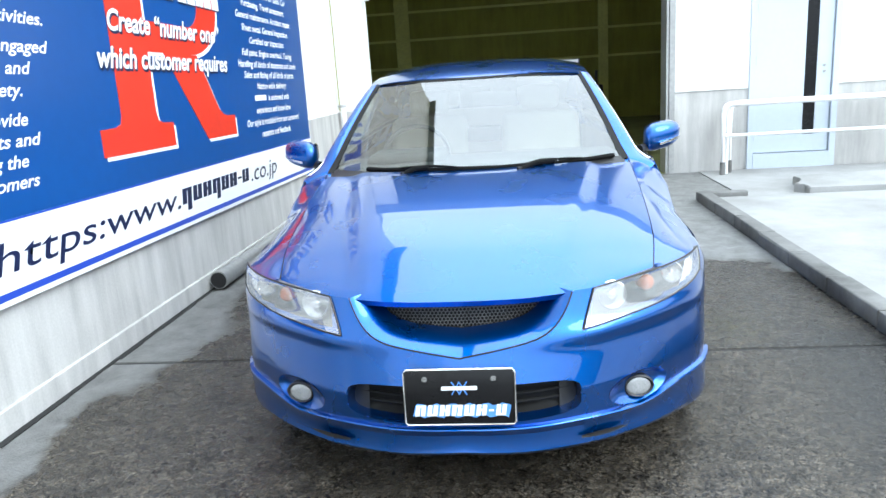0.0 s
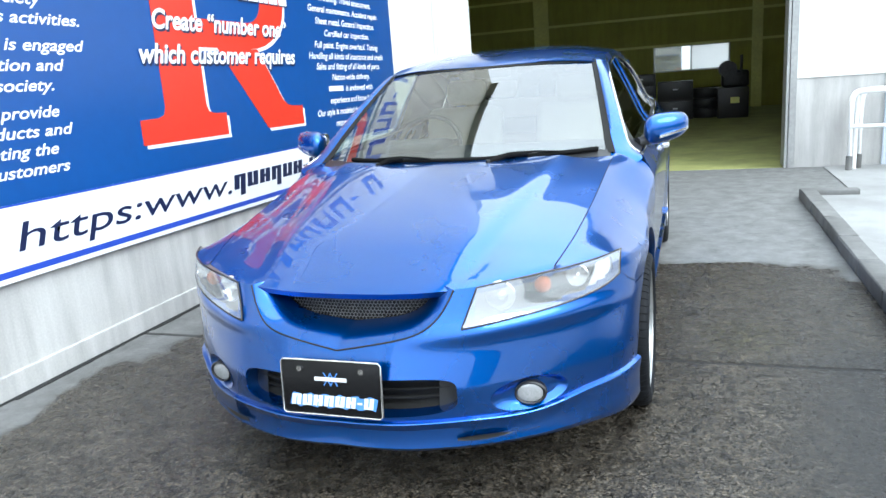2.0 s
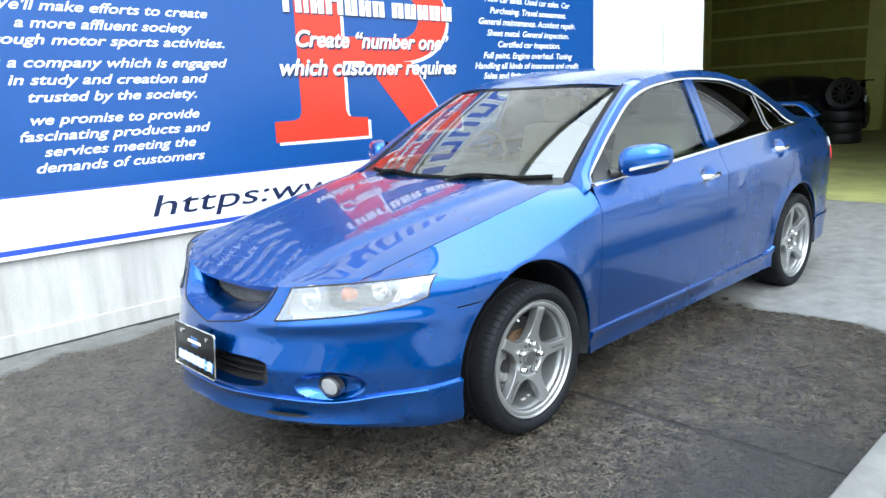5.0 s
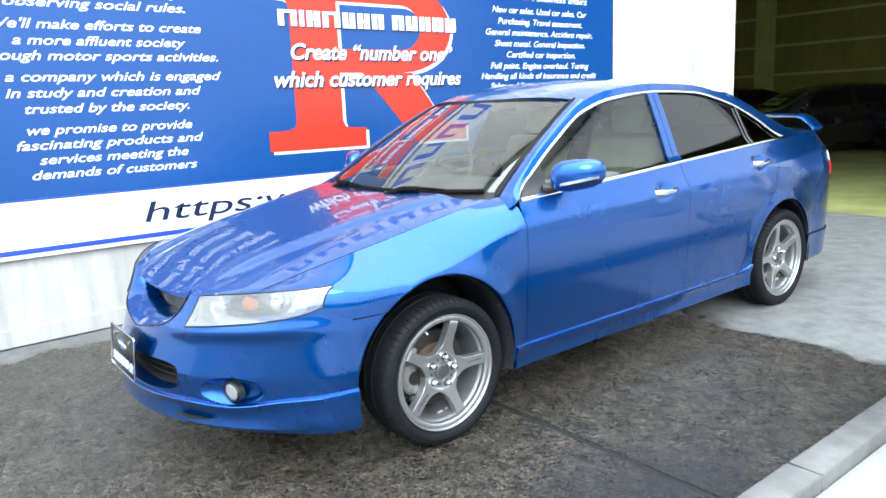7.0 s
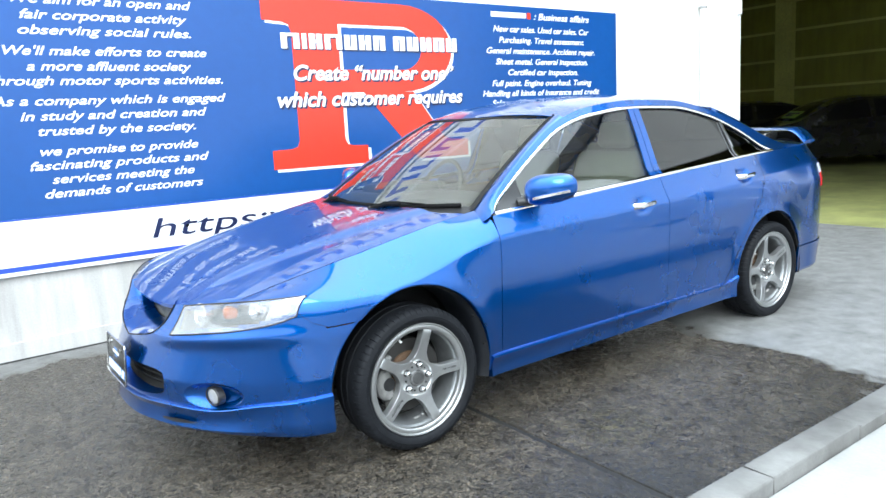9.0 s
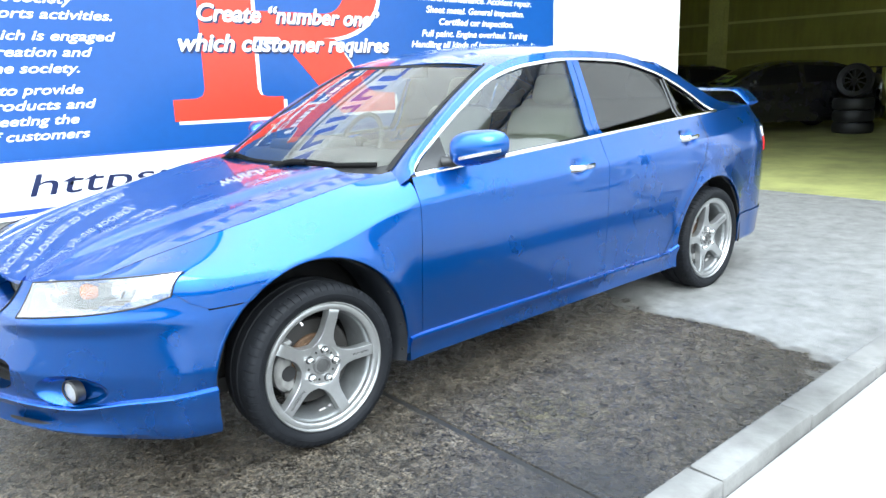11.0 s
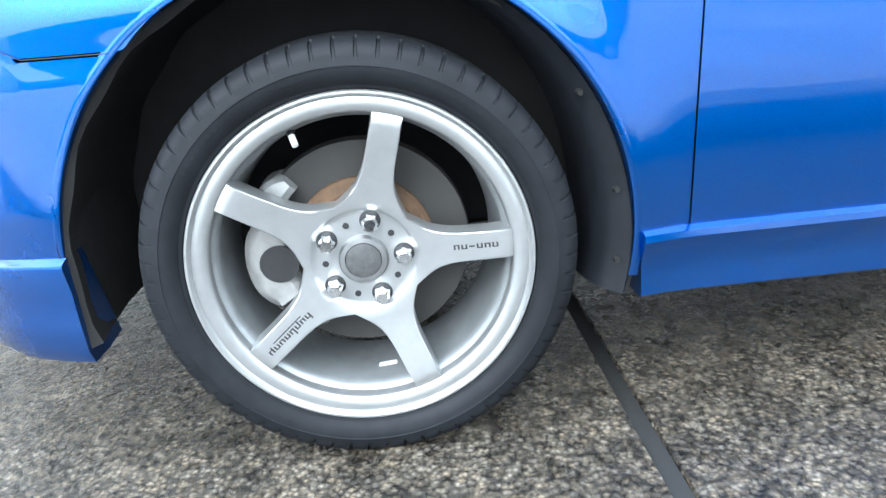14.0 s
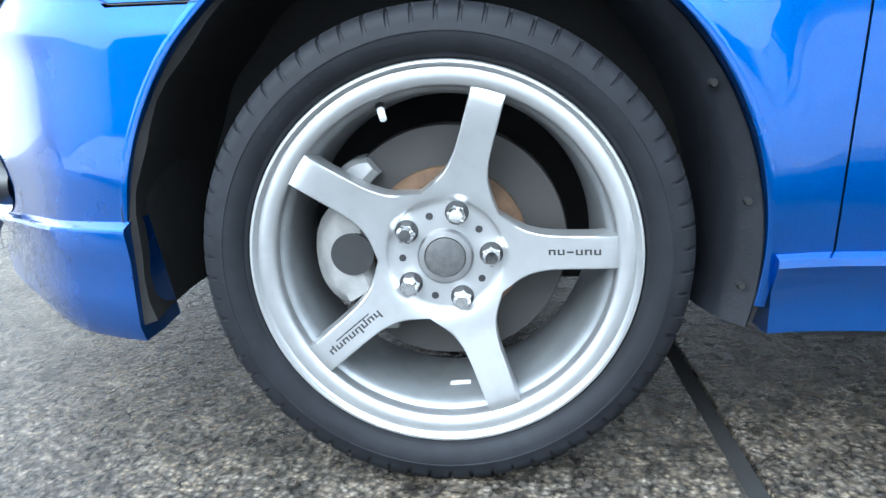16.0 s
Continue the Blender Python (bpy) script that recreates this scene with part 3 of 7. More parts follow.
def outward(bm):
    """Turns the faces of a sheet to look away from the car's middle."""
    bmesh.ops.recalc_face_normals(bm, faces=bm.faces)
    bm.normal_update()
    mid = Vector((0, 1.3, 0.55))
    tot = sum((f.calc_center_median() - mid).normalized().dot(f.normal) * f.calc_area() for f in bm.faces)
    if tot < 0:
        bmesh.ops.reverse_faces(bm, faces=bm.faces)


def skin(ob, t):
    s = ob.modifiers.new("sheet", "SOLIDIFY")
    s.thickness, s.offset = t, -1
    e = ob.modifiers.new("edges", "EDGE_SPLIT")
    e.split_angle = 0.75


def ribbon(bm, pts, nors, w, lift=0.0012):
    """A narrow band along pts, w wide, lying on a surface with normals nors."""
    prev = None
    for i, p in enumerate(pts):
        d = (pts[min(i + 1, len(pts) - 1)] - pts[max(i - 1, 0)]).normalized()
        s = d.cross(nors[i]).normalized() * w / 2
        cur = (bm.verts.new(p + nors[i] * lift + s), bm.verts.new(p + nors[i] * lift - s))
        if prev:
            bm.faces.new((prev[0], prev[1], cur[1], cur[0]))
        prev = cur
    return bm


# form curves of the body; x to its left side, y from front axle to rear, z up
WB, RW = 2.67, 0.305
half_w = curve((0.15, 0.842), (0.22, 0.854), (0.30, 0.862), (0.45, 0.8725), (0.62, 0.8835), (0.74, 0.8885), (0.818, 0.886), (0.835, 0.878), (0.92, 0.838), (0.98, 0.817), (1.03, 0.797), (1.1, 0.763))
crease_z = curve((-0.15, 0.715), (0.05, 0.745), (0.47, 0.832), (1.0, 0.848), (1.65, 0.862), (2.5, 0.895), (3.15, 0.93))
long_w = curve((-0.3, 1.008), (0.5, 1.0), (1.6, 1.004), (2.6, 1.0), (3.15, 0.972))
top_w = curve((1.4, 0.0), (2.2, 0.012), (2.8, 0.045), (3.15, 0.075))


def XW(y, z):
    z0 = z
    z = z - (crease_z(y) - 0.83) * max(0.0, min(1.0, (z - 0.5) / 0.2))
    x = half_w(z) * long_w(y) - top_w(y) * max(0.0, min(1.0, (z - 0.7) / 0.3))
    for yc, ra in ((0, 0.392), (WB, 0.368)):
        r = math.hypot(y - yc, z0 - RW)
        x += 0.011 * math.exp(-((r - ra) / 0.05) ** 2) * (1 if z0 > 0.2 else 0)
    # the front wing leans in above the wheel
    return x - 0.14 * max(0.0, z0 - 0.57) * max(0.0, min(1.0, (0.42 - y) / 0.3))


AX = curve((0, 0), (0.15, 0.17), (0.3, 0.385), (0.45, 0.563), (0.6, 0.72), (0.75, 0.842), (0.88, 0.884), (1, 0.892))
AY = curve((0, -0.957), (0.05, -0.9563), (0.15, -0.945), (0.3, -0.872), (0.45, -0.757), (0.6, -0.618), (0.75, -0.472), (0.88, -0.33), (1, -0.15))
BX = curve((0, 0), (0.15, 0.19), (0.3, 0.365), (0.45, 0.51), (0.6, 0.647), (0.75, 0.765), (0.88, 0.838), (1, 0.872))
BY = curve((0, -0.80), (0.05, -0.7998), (0.15, -0.797), (0.3, -0.775), (0.45, -0.722), (0.6, -0.647), (0.75, -0.53), (0.88, -0.385), (1, -0.15))
lean_f = curve((0.40, 0), (0.519, 0.30), (0.58, 0.45), (0.64, 0.67), (0.70, 0.88), (0.74, 1.0))
YF, YR = -0.15, 3.15


def front(s, z):
    """The nose and bumper, s from the middle (0) round to the side (1)."""
    f = lean_f(z)
    x, y = lerp(AX(s), BX(s), f), lerp(AY(s), BY(s), f)
    x *= 1 + (XW(YF, z) / lerp(0.892, 0.872, f) - 1) * s ** 3
    # soft shelf below the head lamps
    w = max(0.0, min(1.0, (s - 0.16) / 0.2)) * max(0.0, min(1.0, (0.84 - s) / 0.28))
    bump = 0.011 * w * math.exp(-((z - lerp(0.545, 0.60, s)) / 0.027) ** 2)
    x, y = x + bump * (0.25 + 0.7 * s * s), y - bump * (1 - 0.6 * s * s)
    if z < 0.26:
        y += 0.06 * ((0.26 - z) / 0.1) ** 2 * (1 - s)
    return Vector((x, y, z))


tail_y = curve((0.18, 3.62), (0.35, 3.70), (0.6, 3.71), (0.8, 3.69), (0.95, 3.67), (1.06, 3.63))


def rear(s, z):
    """The tail, s from the side (0) round to the middle (1)."""
    a = s * math.pi / 2
    return Vector((XW(YR, z) * math.cos(a) ** 0.8, YR + (tail_y(z) - YR) * math.sin(a) ** 0.8, z))


def side(u, z):
    """The whole flank in one: u in -1..0 the nose, 0..1 the flank, 1..2 the tail."""
    if u < 0:
        return front(1 + u, z)
    if u > 1:
        return rear(u - 1, z)
    y = lerp(YF, YR, u)
    x = XW(y, z)
    # finger recesses behind the door handles
    for yc, zc in ((1.437, 0.856), (2.391, 0.913)):
        if abs(y - yc) < 0.08 and abs(z - zc) < 0.07:
            x -= 0.017 * math.exp(-((y - yc) / 0.050) ** 4 - ((z - zc) / 0.034) ** 4)
    return Vector((x, y, z))


def U(y):
    return (y - YF) / (YR - YF)


def s_at(x, z):
    """Where round the nose the half width is x at height z."""
    a, b = 0.0, 1.0
    for _ in range(30):
        m = (a + b) / 2
        a, b = (m, b) if front(m, z).x < x else (a, m)
    return (a + b) / 2


def nose(x, z, out=0.0):
    """The point of the nose surface at half width x and height z, pushed out."""
    s = s_at(x, z)
    p = front(s, z)
    return p + normal(s - 1, z) * out


def normal(u, z):
    e = 0.004
    n = (side(u + e, z) - side(u - e, z)).cross(side(u, z + e) - side(u, z - e))
    n.normalize()
    return n if n.dot(Vector((1, (-1 if u < 0 else (1 if u > 1 else 0)), 0.2))) > 0 else -n


edge_z = curve((0, 0.685), (0.3, 0.692), (0.45, 0.702), (0.6, 0.718), (0.75, 0.727), (0.88, 0.735), (1, 0.785))
shoulder_z = curve((-0.39, 0.735), (-0.15, 0.785), (0.1, 0.855), (0.47, 0.917))
belt_z = curve((0.47, 0.917), (1.1, 0.948), (1.65, 0.975), (2.57, 1.018), (2.85, 1.026), (3.15, 1.035), (3.6, 1.03))
low_z = curve((0, 0.255), (0.5, 0.24), (0.8, 0.225), (1, 0.22))
ARCH = ((0.0, 0.392), (WB, 0.368))


def in_arch(y, z):
    for yc, ra in ARCH:
        if math.hypot(y - yc, z - RW) < ra and z < 0.9:
            return yc, ra
    return None


def arch_snap(u, z):
    p = side(u, z)
    hit = in_arch(p.y, z)
    if not hit:
        return u, z
    yc, ra = hit
    a = math.atan2(z - RW, p.y - yc)
    y2, z2 = yc + ra * math.cos(a), RW + ra * math.sin(a)
    if y2 >= YF:
        return U(y2), z2
    lo, hi = -1.0, 0.0
    for _ in range(24):
        m = (lo + hi) / 2
        lo, hi = (m, hi) if side(m, z2).y < y2 else (lo, m)
    return (lo + hi) / 2, z2


# nose openings: grille shield, lower intake, lamp pockets
def shield_z(x):
    q = min(1.0, abs(x) / 0.355)
    return 0.522 + 0.168 * (0.35 * q + 0.65 * q ** 8)


FOG = (0.565, 0.352, 0.105, 0.052)


def hole(s, z):
    p = front(s, z)
    if p.x < 0.355 and z > shield_z(p.x):
        return "shield"
    if abs(p.x / 0.37) ** 5 + abs((z - 0.385) / 0.058) ** 5 < 1:
        return "intake"
    if ((p.x - FOG[0]) / FOG[2]) ** 2 + ((z - FOG[1]) / FOG[3]) ** 2 < 1:
        return "fog"
    return None


HL = dict(
    xb=curve((0, 0.383), (0.3, 0.50), (0.6, 0.655), (0.85, 0.772), (1, 0.814)),
    zb=curve((0, 0.578), (0.3, 0.590), (0.6, 0.609), (0.85, 0.637), (1, 0.660)),
    xt=curve((0, 0.422), (0.3, 0.545), (0.6, 0.69), (0.85, 0.782), (1, 0.815)),
    zt=curve((0, 0.692), (0.3, 0.708), (0.6, 0.722), (0.85, 0.728), (1, 0.730)))


def lamp(c, d, out=0.0):
    x, z = lerp(HL["xb"](c), HL["xt"](c), d), lerp(HL["zb"](c), HL["zt"](c), d)
    return nose(x, z, out)


def in_lamp(p):
    """Whether a point of the nose lies well within the head lamp's outline."""
    for d in (0,):
        c = max(0.0, min(1.0, (p.x - 0.40) / 0.43))
        if p.x < 0.402 + (p.z - 0.58) * 0.2 or p.x > 0.80:
            return False
        cb = next((t for t in steps(0, 1, 40) if HL["xb"](t) >= p.x), 1.0)
        ct = next((t for t in steps(0, 1, 40) if HL["xt"](t) >= p.x), 1.0)
        return HL["zb"](cb) + 0.012 < p.z < HL["zt"](ct) - 0.002


def bumper_snap(u, z):
    s = 1 + u
    h = hole(s, z)
    p = front(s, z)
    if h == "shield":
        return u, shield_z(p.x)
    if h == "intake":
        k = (abs(p.x / 0.37) ** 5 + abs((z - 0.385) / 0.058) ** 5) ** -0.2
        if p.x < 0.33:
            return u, 0.385 + math.copysign(0.058, z - 0.385) * (1 - abs(p.x / 0.37) ** 5) ** 0.2
        z2 = 0.385 + (z - 0.385) * k
        return s_at(p.x * k, z2) - 1, z2
    if h == "fog":
        k = (((p.x - FOG[0]) / FOG[2]) ** 2 + ((z - FOG[1]) / FOG[3]) ** 2 + 1e-6) ** -0.5
        z2 = FOG[1] + (z - FOG[1]) * k
        return s_at(FOG[0] + (p.x - FOG[0]) * k, z2) - 1, z2
    return arch_snap(u, z)


# front bumper: rows run from the lower edge up to the lamp and hood line, and end at the wheel arch
def arch_y(z, ra=ARCH[0][1]):
    return -math.sqrt(max(0.0, ra * ra - (z - RW) ** 2))


def bumper():
    nu, nv = 96, 52

    def zz(u, v):
        top = edge_z(1 + u) if u < -0.2 else lerp(edge_z(0.8), 0.60, min(1, (u + 0.2) / 0.06))
        return lerp(low_z(1 + u), top, v)
    bm = new_bm()
    vert, ins = {}, {}
    for j in range(nv + 1):
        v = j / nv
        ue = -0.1
        for _ in range(6):
            z = zz(ue, v)
            ue = arch_snap_u(arch_y(z), z)
        for i in range(nu + 1):
            u = lerp(-1, ue, i / nu)
            z = zz(u, v)
            lampy = in_lamp(front(1 + u, z))
            h = hole(1 + u, z) is not None
            ins[i, j] = lampy or h
            vert[i, j] = bumper_snap(u, z) if h and not lampy else (u, z)
    made = {}

    def V(k):
        if k not in made:
            made[k] = bm.verts.new(side(*vert[k]))
        return made[k]
    for i in range(nu):
        for j in range(nv):
            q = ((i, j), (i + 1, j), (i + 1, j + 1), (i, j + 1))
            if not all(ins[k] for k in q):
                bm.faces.new([V(k) for k in q])
    bmesh.ops.remove_doubles(bm, verts=bm.verts, dist=0.0004)
    return bm


def arch_snap_u(y, z):
    lo, hi = -1.0, 0.0
    for _ in range(26):
        m = (lo + hi) / 2
        lo, hi = (m, hi) if side(m, z).y < y else (lo, m)
    return (lo + hi) / 2


def whole(make):
    """A half and its mirror image welded along the middle."""
    bm = make()
    old = list(bm.faces)
    new_v = {v: bm.verts.new((-v.co.x, v.co.y, v.co.z)) for v in list(bm.verts)}
    for f in old:
        bm.faces.new([new_v[v] for v in reversed(f.verts)])
    bmesh.ops.remove_doubles(bm, verts=[v for v in bm.verts if abs(v.co.x) < 0.002], dist=0.0012)
    outward(bm)
    return bm


skin(part("front_bumper", whole(bumper), BLUE, car, "blue front bumper skin"), 0.003)


def arch_floor(y, low):
    """Lower edge of a flank panel at y: the sill line, or the wheel arch above it."""
    for yc, ra in ARCH:
        if abs(y - yc) < ra:
            return max(low, RW + math.sqrt(ra * ra - (y - yc) ** 2))
    return low


def conform(bm, us, lo, hi, n=46):
    rows = []
    for u in us:
        y = side(u, 0.7).y
        a, b = lo(y), hi(u, y)
        rows.append([bm.verts.new(side(u, lerp(a, b, j / n))) for j in range(n + 1)])
    for p, q in zip(rows, rows[1:]):
        for k in range(n):
            bm.faces.new((p[k], q[k], q[k + 1], p[k + 1]))
    return bm


def flare_top(u, y):
    """Height at which the flank of the wing begins to round over."""
    if u < 0:
        return edge_z(1 + u) - 0.095 * max(0.0, min(1.0, (u + 0.2) / 0.2)) ** 1.2
    return wing_low(side(u, 0.7).y)


wing_low = curve((-0.15, 0.684), (0.0, 0.708), (0.15, 0.738), (0.3, 0.788), (0.47, 0.833))
wing_full = curve((-0.4, 0.40), (0.1, 0.46), (0.3, 0.55), (0.48, 0.72))


def wing_arc(u):
    """The rounded top of the wing from its flank in to the bonnet seam."""
    y0 = side(u, 0.7).y
    z0 = flare_top(u, y0)
    a = side(u, z0)
    xs = min(seam_x(a.y) + 0.0015, a.x)
    b = Vector((xs, a.y, top_z(xs, a.y)))
    if a.x - xs < 0.004:
        return [a.lerp(b, k) for k in steps(0, 1, 16)]
    ta = side(u, z0) - side(u, z0 - 0.02)
    ta.y = 0
    ta.normalize()
    lean = Vector((-0.62, 0, 0.78)).lerp(Vector((-0.44, 0, 0.90)), max(0.0, min(1.0, (a.y - 0.1) / 0.35)))
    ta = ta.lerp(lean, max(0.0, min(1.0, (a.y + 0.42) / 0.2))).normalized()
    tb = Vector((0.02, 0, top_z(xs + 0.01, a.y) - top_z(xs - 0.01, a.y))).normalized()
    n = (b - a).length * wing_full(a.y)
    w = max(0.0, min(1.0, (a.y - 0.12) / 0.28))
    w = w * w * (3 - 2 * w)
    c, d = a + ta * min(n * lerp(0.55, 0.72, w), max(0.004, (b.z - a.z) * 0.8 / max(0.1, ta.z))), b + tb * n * lerp(0.08, 0.58, w)
    return [a * (1 - k) ** 3 + c * 3 * k * (1 - k) ** 2 + d * 3 * k * k * (1 - k) + b * k ** 3 for k in steps(0, 1, 16)]


def fender_side():
    u_arch = arch_snap_u(-0.2575, 0.605)
    us = steps(-0.2, u_arch, 22)[:-1] + steps(u_arch, 0, 18)[:-1] + steps(0, U(0.33), 26)[:-1] + steps(U(0.33), U(0.3919), 16)[:-1] + steps(U(0.3921), U(0.4715), 6)
    bm = new_bm()
    conform(bm, us, lambda y: max(0.605, arch_floor(y, 0.292)) if y < -0.15 else arch_floor(y, 0.292), flare_top)
    # upper face of the wing, from the shoulder in to the bonnet seam
    arcs = [wing_arc(u) for u in steps(-0.40, -0.2, 26)[:-1] + us]
    for _ in range(60):
        arcs = [arcs[0]] + [[b[0]] + [b[k] * 0.4 + (a[k] + c[k] + b[k - 1] + b[k + 1]) * 0.15 for k in range(1, 16)] + [b[16]] for a, b, c in zip(arcs, arcs[1:], arcs[2:])] + [arcs[-1]]
    rows2 = [[bm.verts.new(p) for p in arc] for arc in arcs]
    for a, b in zip(rows2, rows2[1:]):
        for k in range(16):
            bm.faces.new((a[k], a[k + 1], b[k + 1], b[k]))
    bmesh.ops.dissolve_degenerate(bm, edges=bm.edges, dist=0.00005)
    bmesh.ops.remove_doubles(bm, verts=bm.verts, dist=0.0003)
    return bm


def u_of_y(y):
    if y >= YF:
        return U(y)
    lo, hi = -1.0, 0.0
    for _ in range(26):
        m = (lo + hi) / 2
        lo, hi = (m, hi) if side(m, edge_z(1 + m)).y < y else (lo, m)
    return (lo + hi) / 2


def edge_point(y):
    """The shoulder line of the nose and wing at y: half width and height."""
    u = u_of_y(y)
    z = edge_z(1 + u) if u < 0 else shoulder_z(y)
    return side(u, z).x, z


hood_mid = curve((-0.81, 0.683), (-0.7, 0.722), (-0.45, 0.802), (-0.1, 0.882), (0.2, 0.935), (0.5, 0.972))
seam_x = curve((-0.66, 0.628), (-0.4, 0.672), (0.0, 0.700), (0.3, 0.712), (0.48, 0.72))
crease_x = curve((-0.8, 0.335), (-0.3, 0.43), (0.3, 0.54))


def top_z(x, y):
    """Height of the bonnet and wing tops."""
    x = abs(x)
    xe, ze = edge_point(y)
    q = min(1.0, x / xe)
    z = ze + (hood_mid(y) - ze) * (1 - q ** 5.0)
    # broad raised middle of the bonnet, fading towards its front edge
    c = crease_x(y)
    k = 1 / (1 + math.exp((x - c) / 0.013))
    fade = max(0.0, min(1.0, (y + 0.80) / 0.25))
    return z + 0.017 * (k - 0.5) * fade * (1 if q < 0.97 else 0)


sides("front_wing", fender_side, BLUE, label="blue front wing", angle=0.9, thick=0.003)

cowl_y = curve((0, 0.258), (0.35, 0.282), (0.6, 0.345), (0.72, 0.42))


def bonnet():
    bm = new_bm()
    rows = []
    for t in steps(0, 1, 46):
        row = []
        for a in steps(-1, 1, 72):
            # front edge follows the nose, rear edge the cowl
            s = abs(a)
            sf = 0.60 * s
            fz = edge_z(sf) + 0.003
            f = front(sf, fz)
            xr = 0.708 * s
            r = Vector((xr, cowl_y(xr), 0))
            y = lerp(f.y + 0.004, r.y, t)
            x = lerp(f.x, xr, t)
            f1 = front(0.60, edge_z(0.60))
            y1, x1 = lerp(f1.y, cowl_y(0.708), t), lerp(f1.x, 0.708, t)
            x = min(x * (1 + ((seam_x(y1) - 0.0012) / x1 - 1) * s ** 4), seam_x(y) - 0.0012)
            z = top_z(x, y)
            if t < 0.02:
                z -= 0.006
            row.append(bm.verts.new((math.copysign(x, a) if a else 0, y, z)))
        rows.append(row)
    for a, b in zip(rows, rows[1:]):
        for k in range(72):
            bm.faces.new((a[k], a[k + 1], b[k + 1], b[k]))
    # front lip turned down
    lip = [bm.verts.new(v.co + Vector((0, 0.012, -0.02))) for v in rows[0]]
    for k in range(72):
        bm.faces.new((rows[0][k + 1], rows[0][k], lip[k], lip[k + 1]))
    outward(bm)
    return bm


part("bonnet", bonnet(), BLUE, car, "blue bonnet with two raised creases", True, 1.2)


# doors and rear quarter
def flank(ys):
    def make():
        bm = new_bm()
        return conform(bm, [U(y) for y in ys], lambda y: arch_floor(y, 0.292), lambda u, y: belt_z(y))
    return make


sides("front_door", flank(steps(0.4745, 1.6492, 50)), BLUE, label="blue front door skin", thick=0.003)
sides("rear_door", flank(steps(1.6518, 2.301, 26) + steps(2.3022, 2.36, 14) + steps(2.365, 2.50, 10)), BLUE, label="blue rear door skin", thick=0.003)


def quarter():
    bm = new_bm()
    us = [U(y) for y in steps(2.50, 2.98, 22)[:-1] + steps(2.98, 3.0378, 14)] + [U(3.0382)] + steps(U(3.045), 1, 6) + steps(1, 2, 40)[1:]
    conform(bm, us, lambda y: arch_floor(y, 0.24), lambda u, y: belt_z(y), 48)
    bmesh.ops.remove_doubles(bm, verts=bm.verts, dist=0.0002)
    return bm


sides("rear_quarter", quarter, BLUE, label="blue rear quarter and bumper side", thick=0.003)


# dark inner shell behind the panel gaps, arch lips and liners
def inner():
    bm = new_bm()
    us = steps(-0.75, 1.7, 120)
    for a, b in zip(us, us[1:]):
        pa = side((a + b) / 2, 0.5)
        if in_arch(pa.y, 0.45) or abs(pa.y) < 0.42:
            lo = 0.69
        else:
            lo = 0.26
        for c, d in ((lo, 0.62 if lo < 0.6 else 0.70), (0.62 if lo < 0.6 else 0.70, 0.66 if a < 0 else (0.9 if pa.y > 0.5 else flare_top(a, pa.y) - 0.03))):
            q = [side(a, c) - normal(a, c) * 0.03, side(b, c) - normal(b, c) * 0.03, side(b, d) - normal(b, d) * 0.03, side(a, d) - normal(a, d) * 0.03]
            if d > c:
                bm.faces.new([bm.verts.new(p) for p in q])
    return bm


sides("inner_shell", inner, DARK, label="dark inner structure behind the panel gaps")


def arch_lip(yc, ra):
    def make():
        bm = new_bm()
        prev = None
        a0 = math.asin((0.235 - RW) / ra) if yc == 0 else math.asin((0.25 - RW) / ra)
        for a in steps(a0, math.pi - a0, 64):
            y, z = yc + ra * math.cos(a), RW + ra * math.sin(a)
            u, _ = (U(y), 0) if y >= YF else (arch_snap_u(y, z), 0)
            c = Vector((0, math.cos(a), math.sin(a)))
            p = Vector((side(u, z).x, y, z))
            cur = []
            for dr, dx in ((0.012, -0.0006), (0.007, 0.0005), (0.001, 0.0007), (-0.0015, -0.0004), (-0.003, -0.006), (-0.002, -0.03)):
                q = p + c * dr
                uq = U(q.y) if q.y >= YF else arch_snap_u(q.y, q.z)
                cur.append(bm.verts.new((side(uq, q.z).x + dx, q.y, q.z)))
            if prev:
                for k in range(5):
                    bm.faces.new((prev[k], prev[k + 1], cur[k + 1], cur[k]))
            prev = cur
        return bm
    return make


def liner(yc, ra):
    def make():
        bm = new_bm()
        prev = None
        for a in steps(-0.24, math.pi + 0.25, 48):
            r = ra + 0.004 + 0.006 * math.sin(a * 9) ** 2
            y, z = yc + r * math.cos(a), RW + r * math.sin(a)
            cur = [bm.verts.new((x, yc + (y - yc) * k, RW + (z - RW) * k)) for x, k in ((0.862, 0.992), (0.855, 0.955), (0.80, 0.98), (0.70, 1.0), (0.56, 0.98), (0.55, 0.4))]
            if prev:
                for k in range(5):
                    bm.faces.new((prev[k], prev[k + 1], cur[k + 1], cur[k]))
            prev = cur
        return bm
    return make


for yc, ra in ARCH:
    sides("arch_lip", arch_lip(yc, ra), BLUE, label="rolled wheel arch edge")
    sides("arch_liner", liner(yc, ra), LINER, label="black plastic wheel arch liner")


# scuffed plastic guard that shows behind the front wheel
GUARD = simple("scuffed_liner_plastic", (0.011, 0.0125, 0.016), 0.42, grain=70, depth=0.5, bump=0.25, specular_ior_level=0.22)
guard_in = curve((-0.30, 0.334), (0.0, 0.337), (0.35, 0.345), (0.8, 0.362), (1.2, 0.376))
guard_x = curve((-0.30, 0.874), (0.0, 0.874), (0.3, 0.870), (0.7, 0.866), (1.2, 0.862))


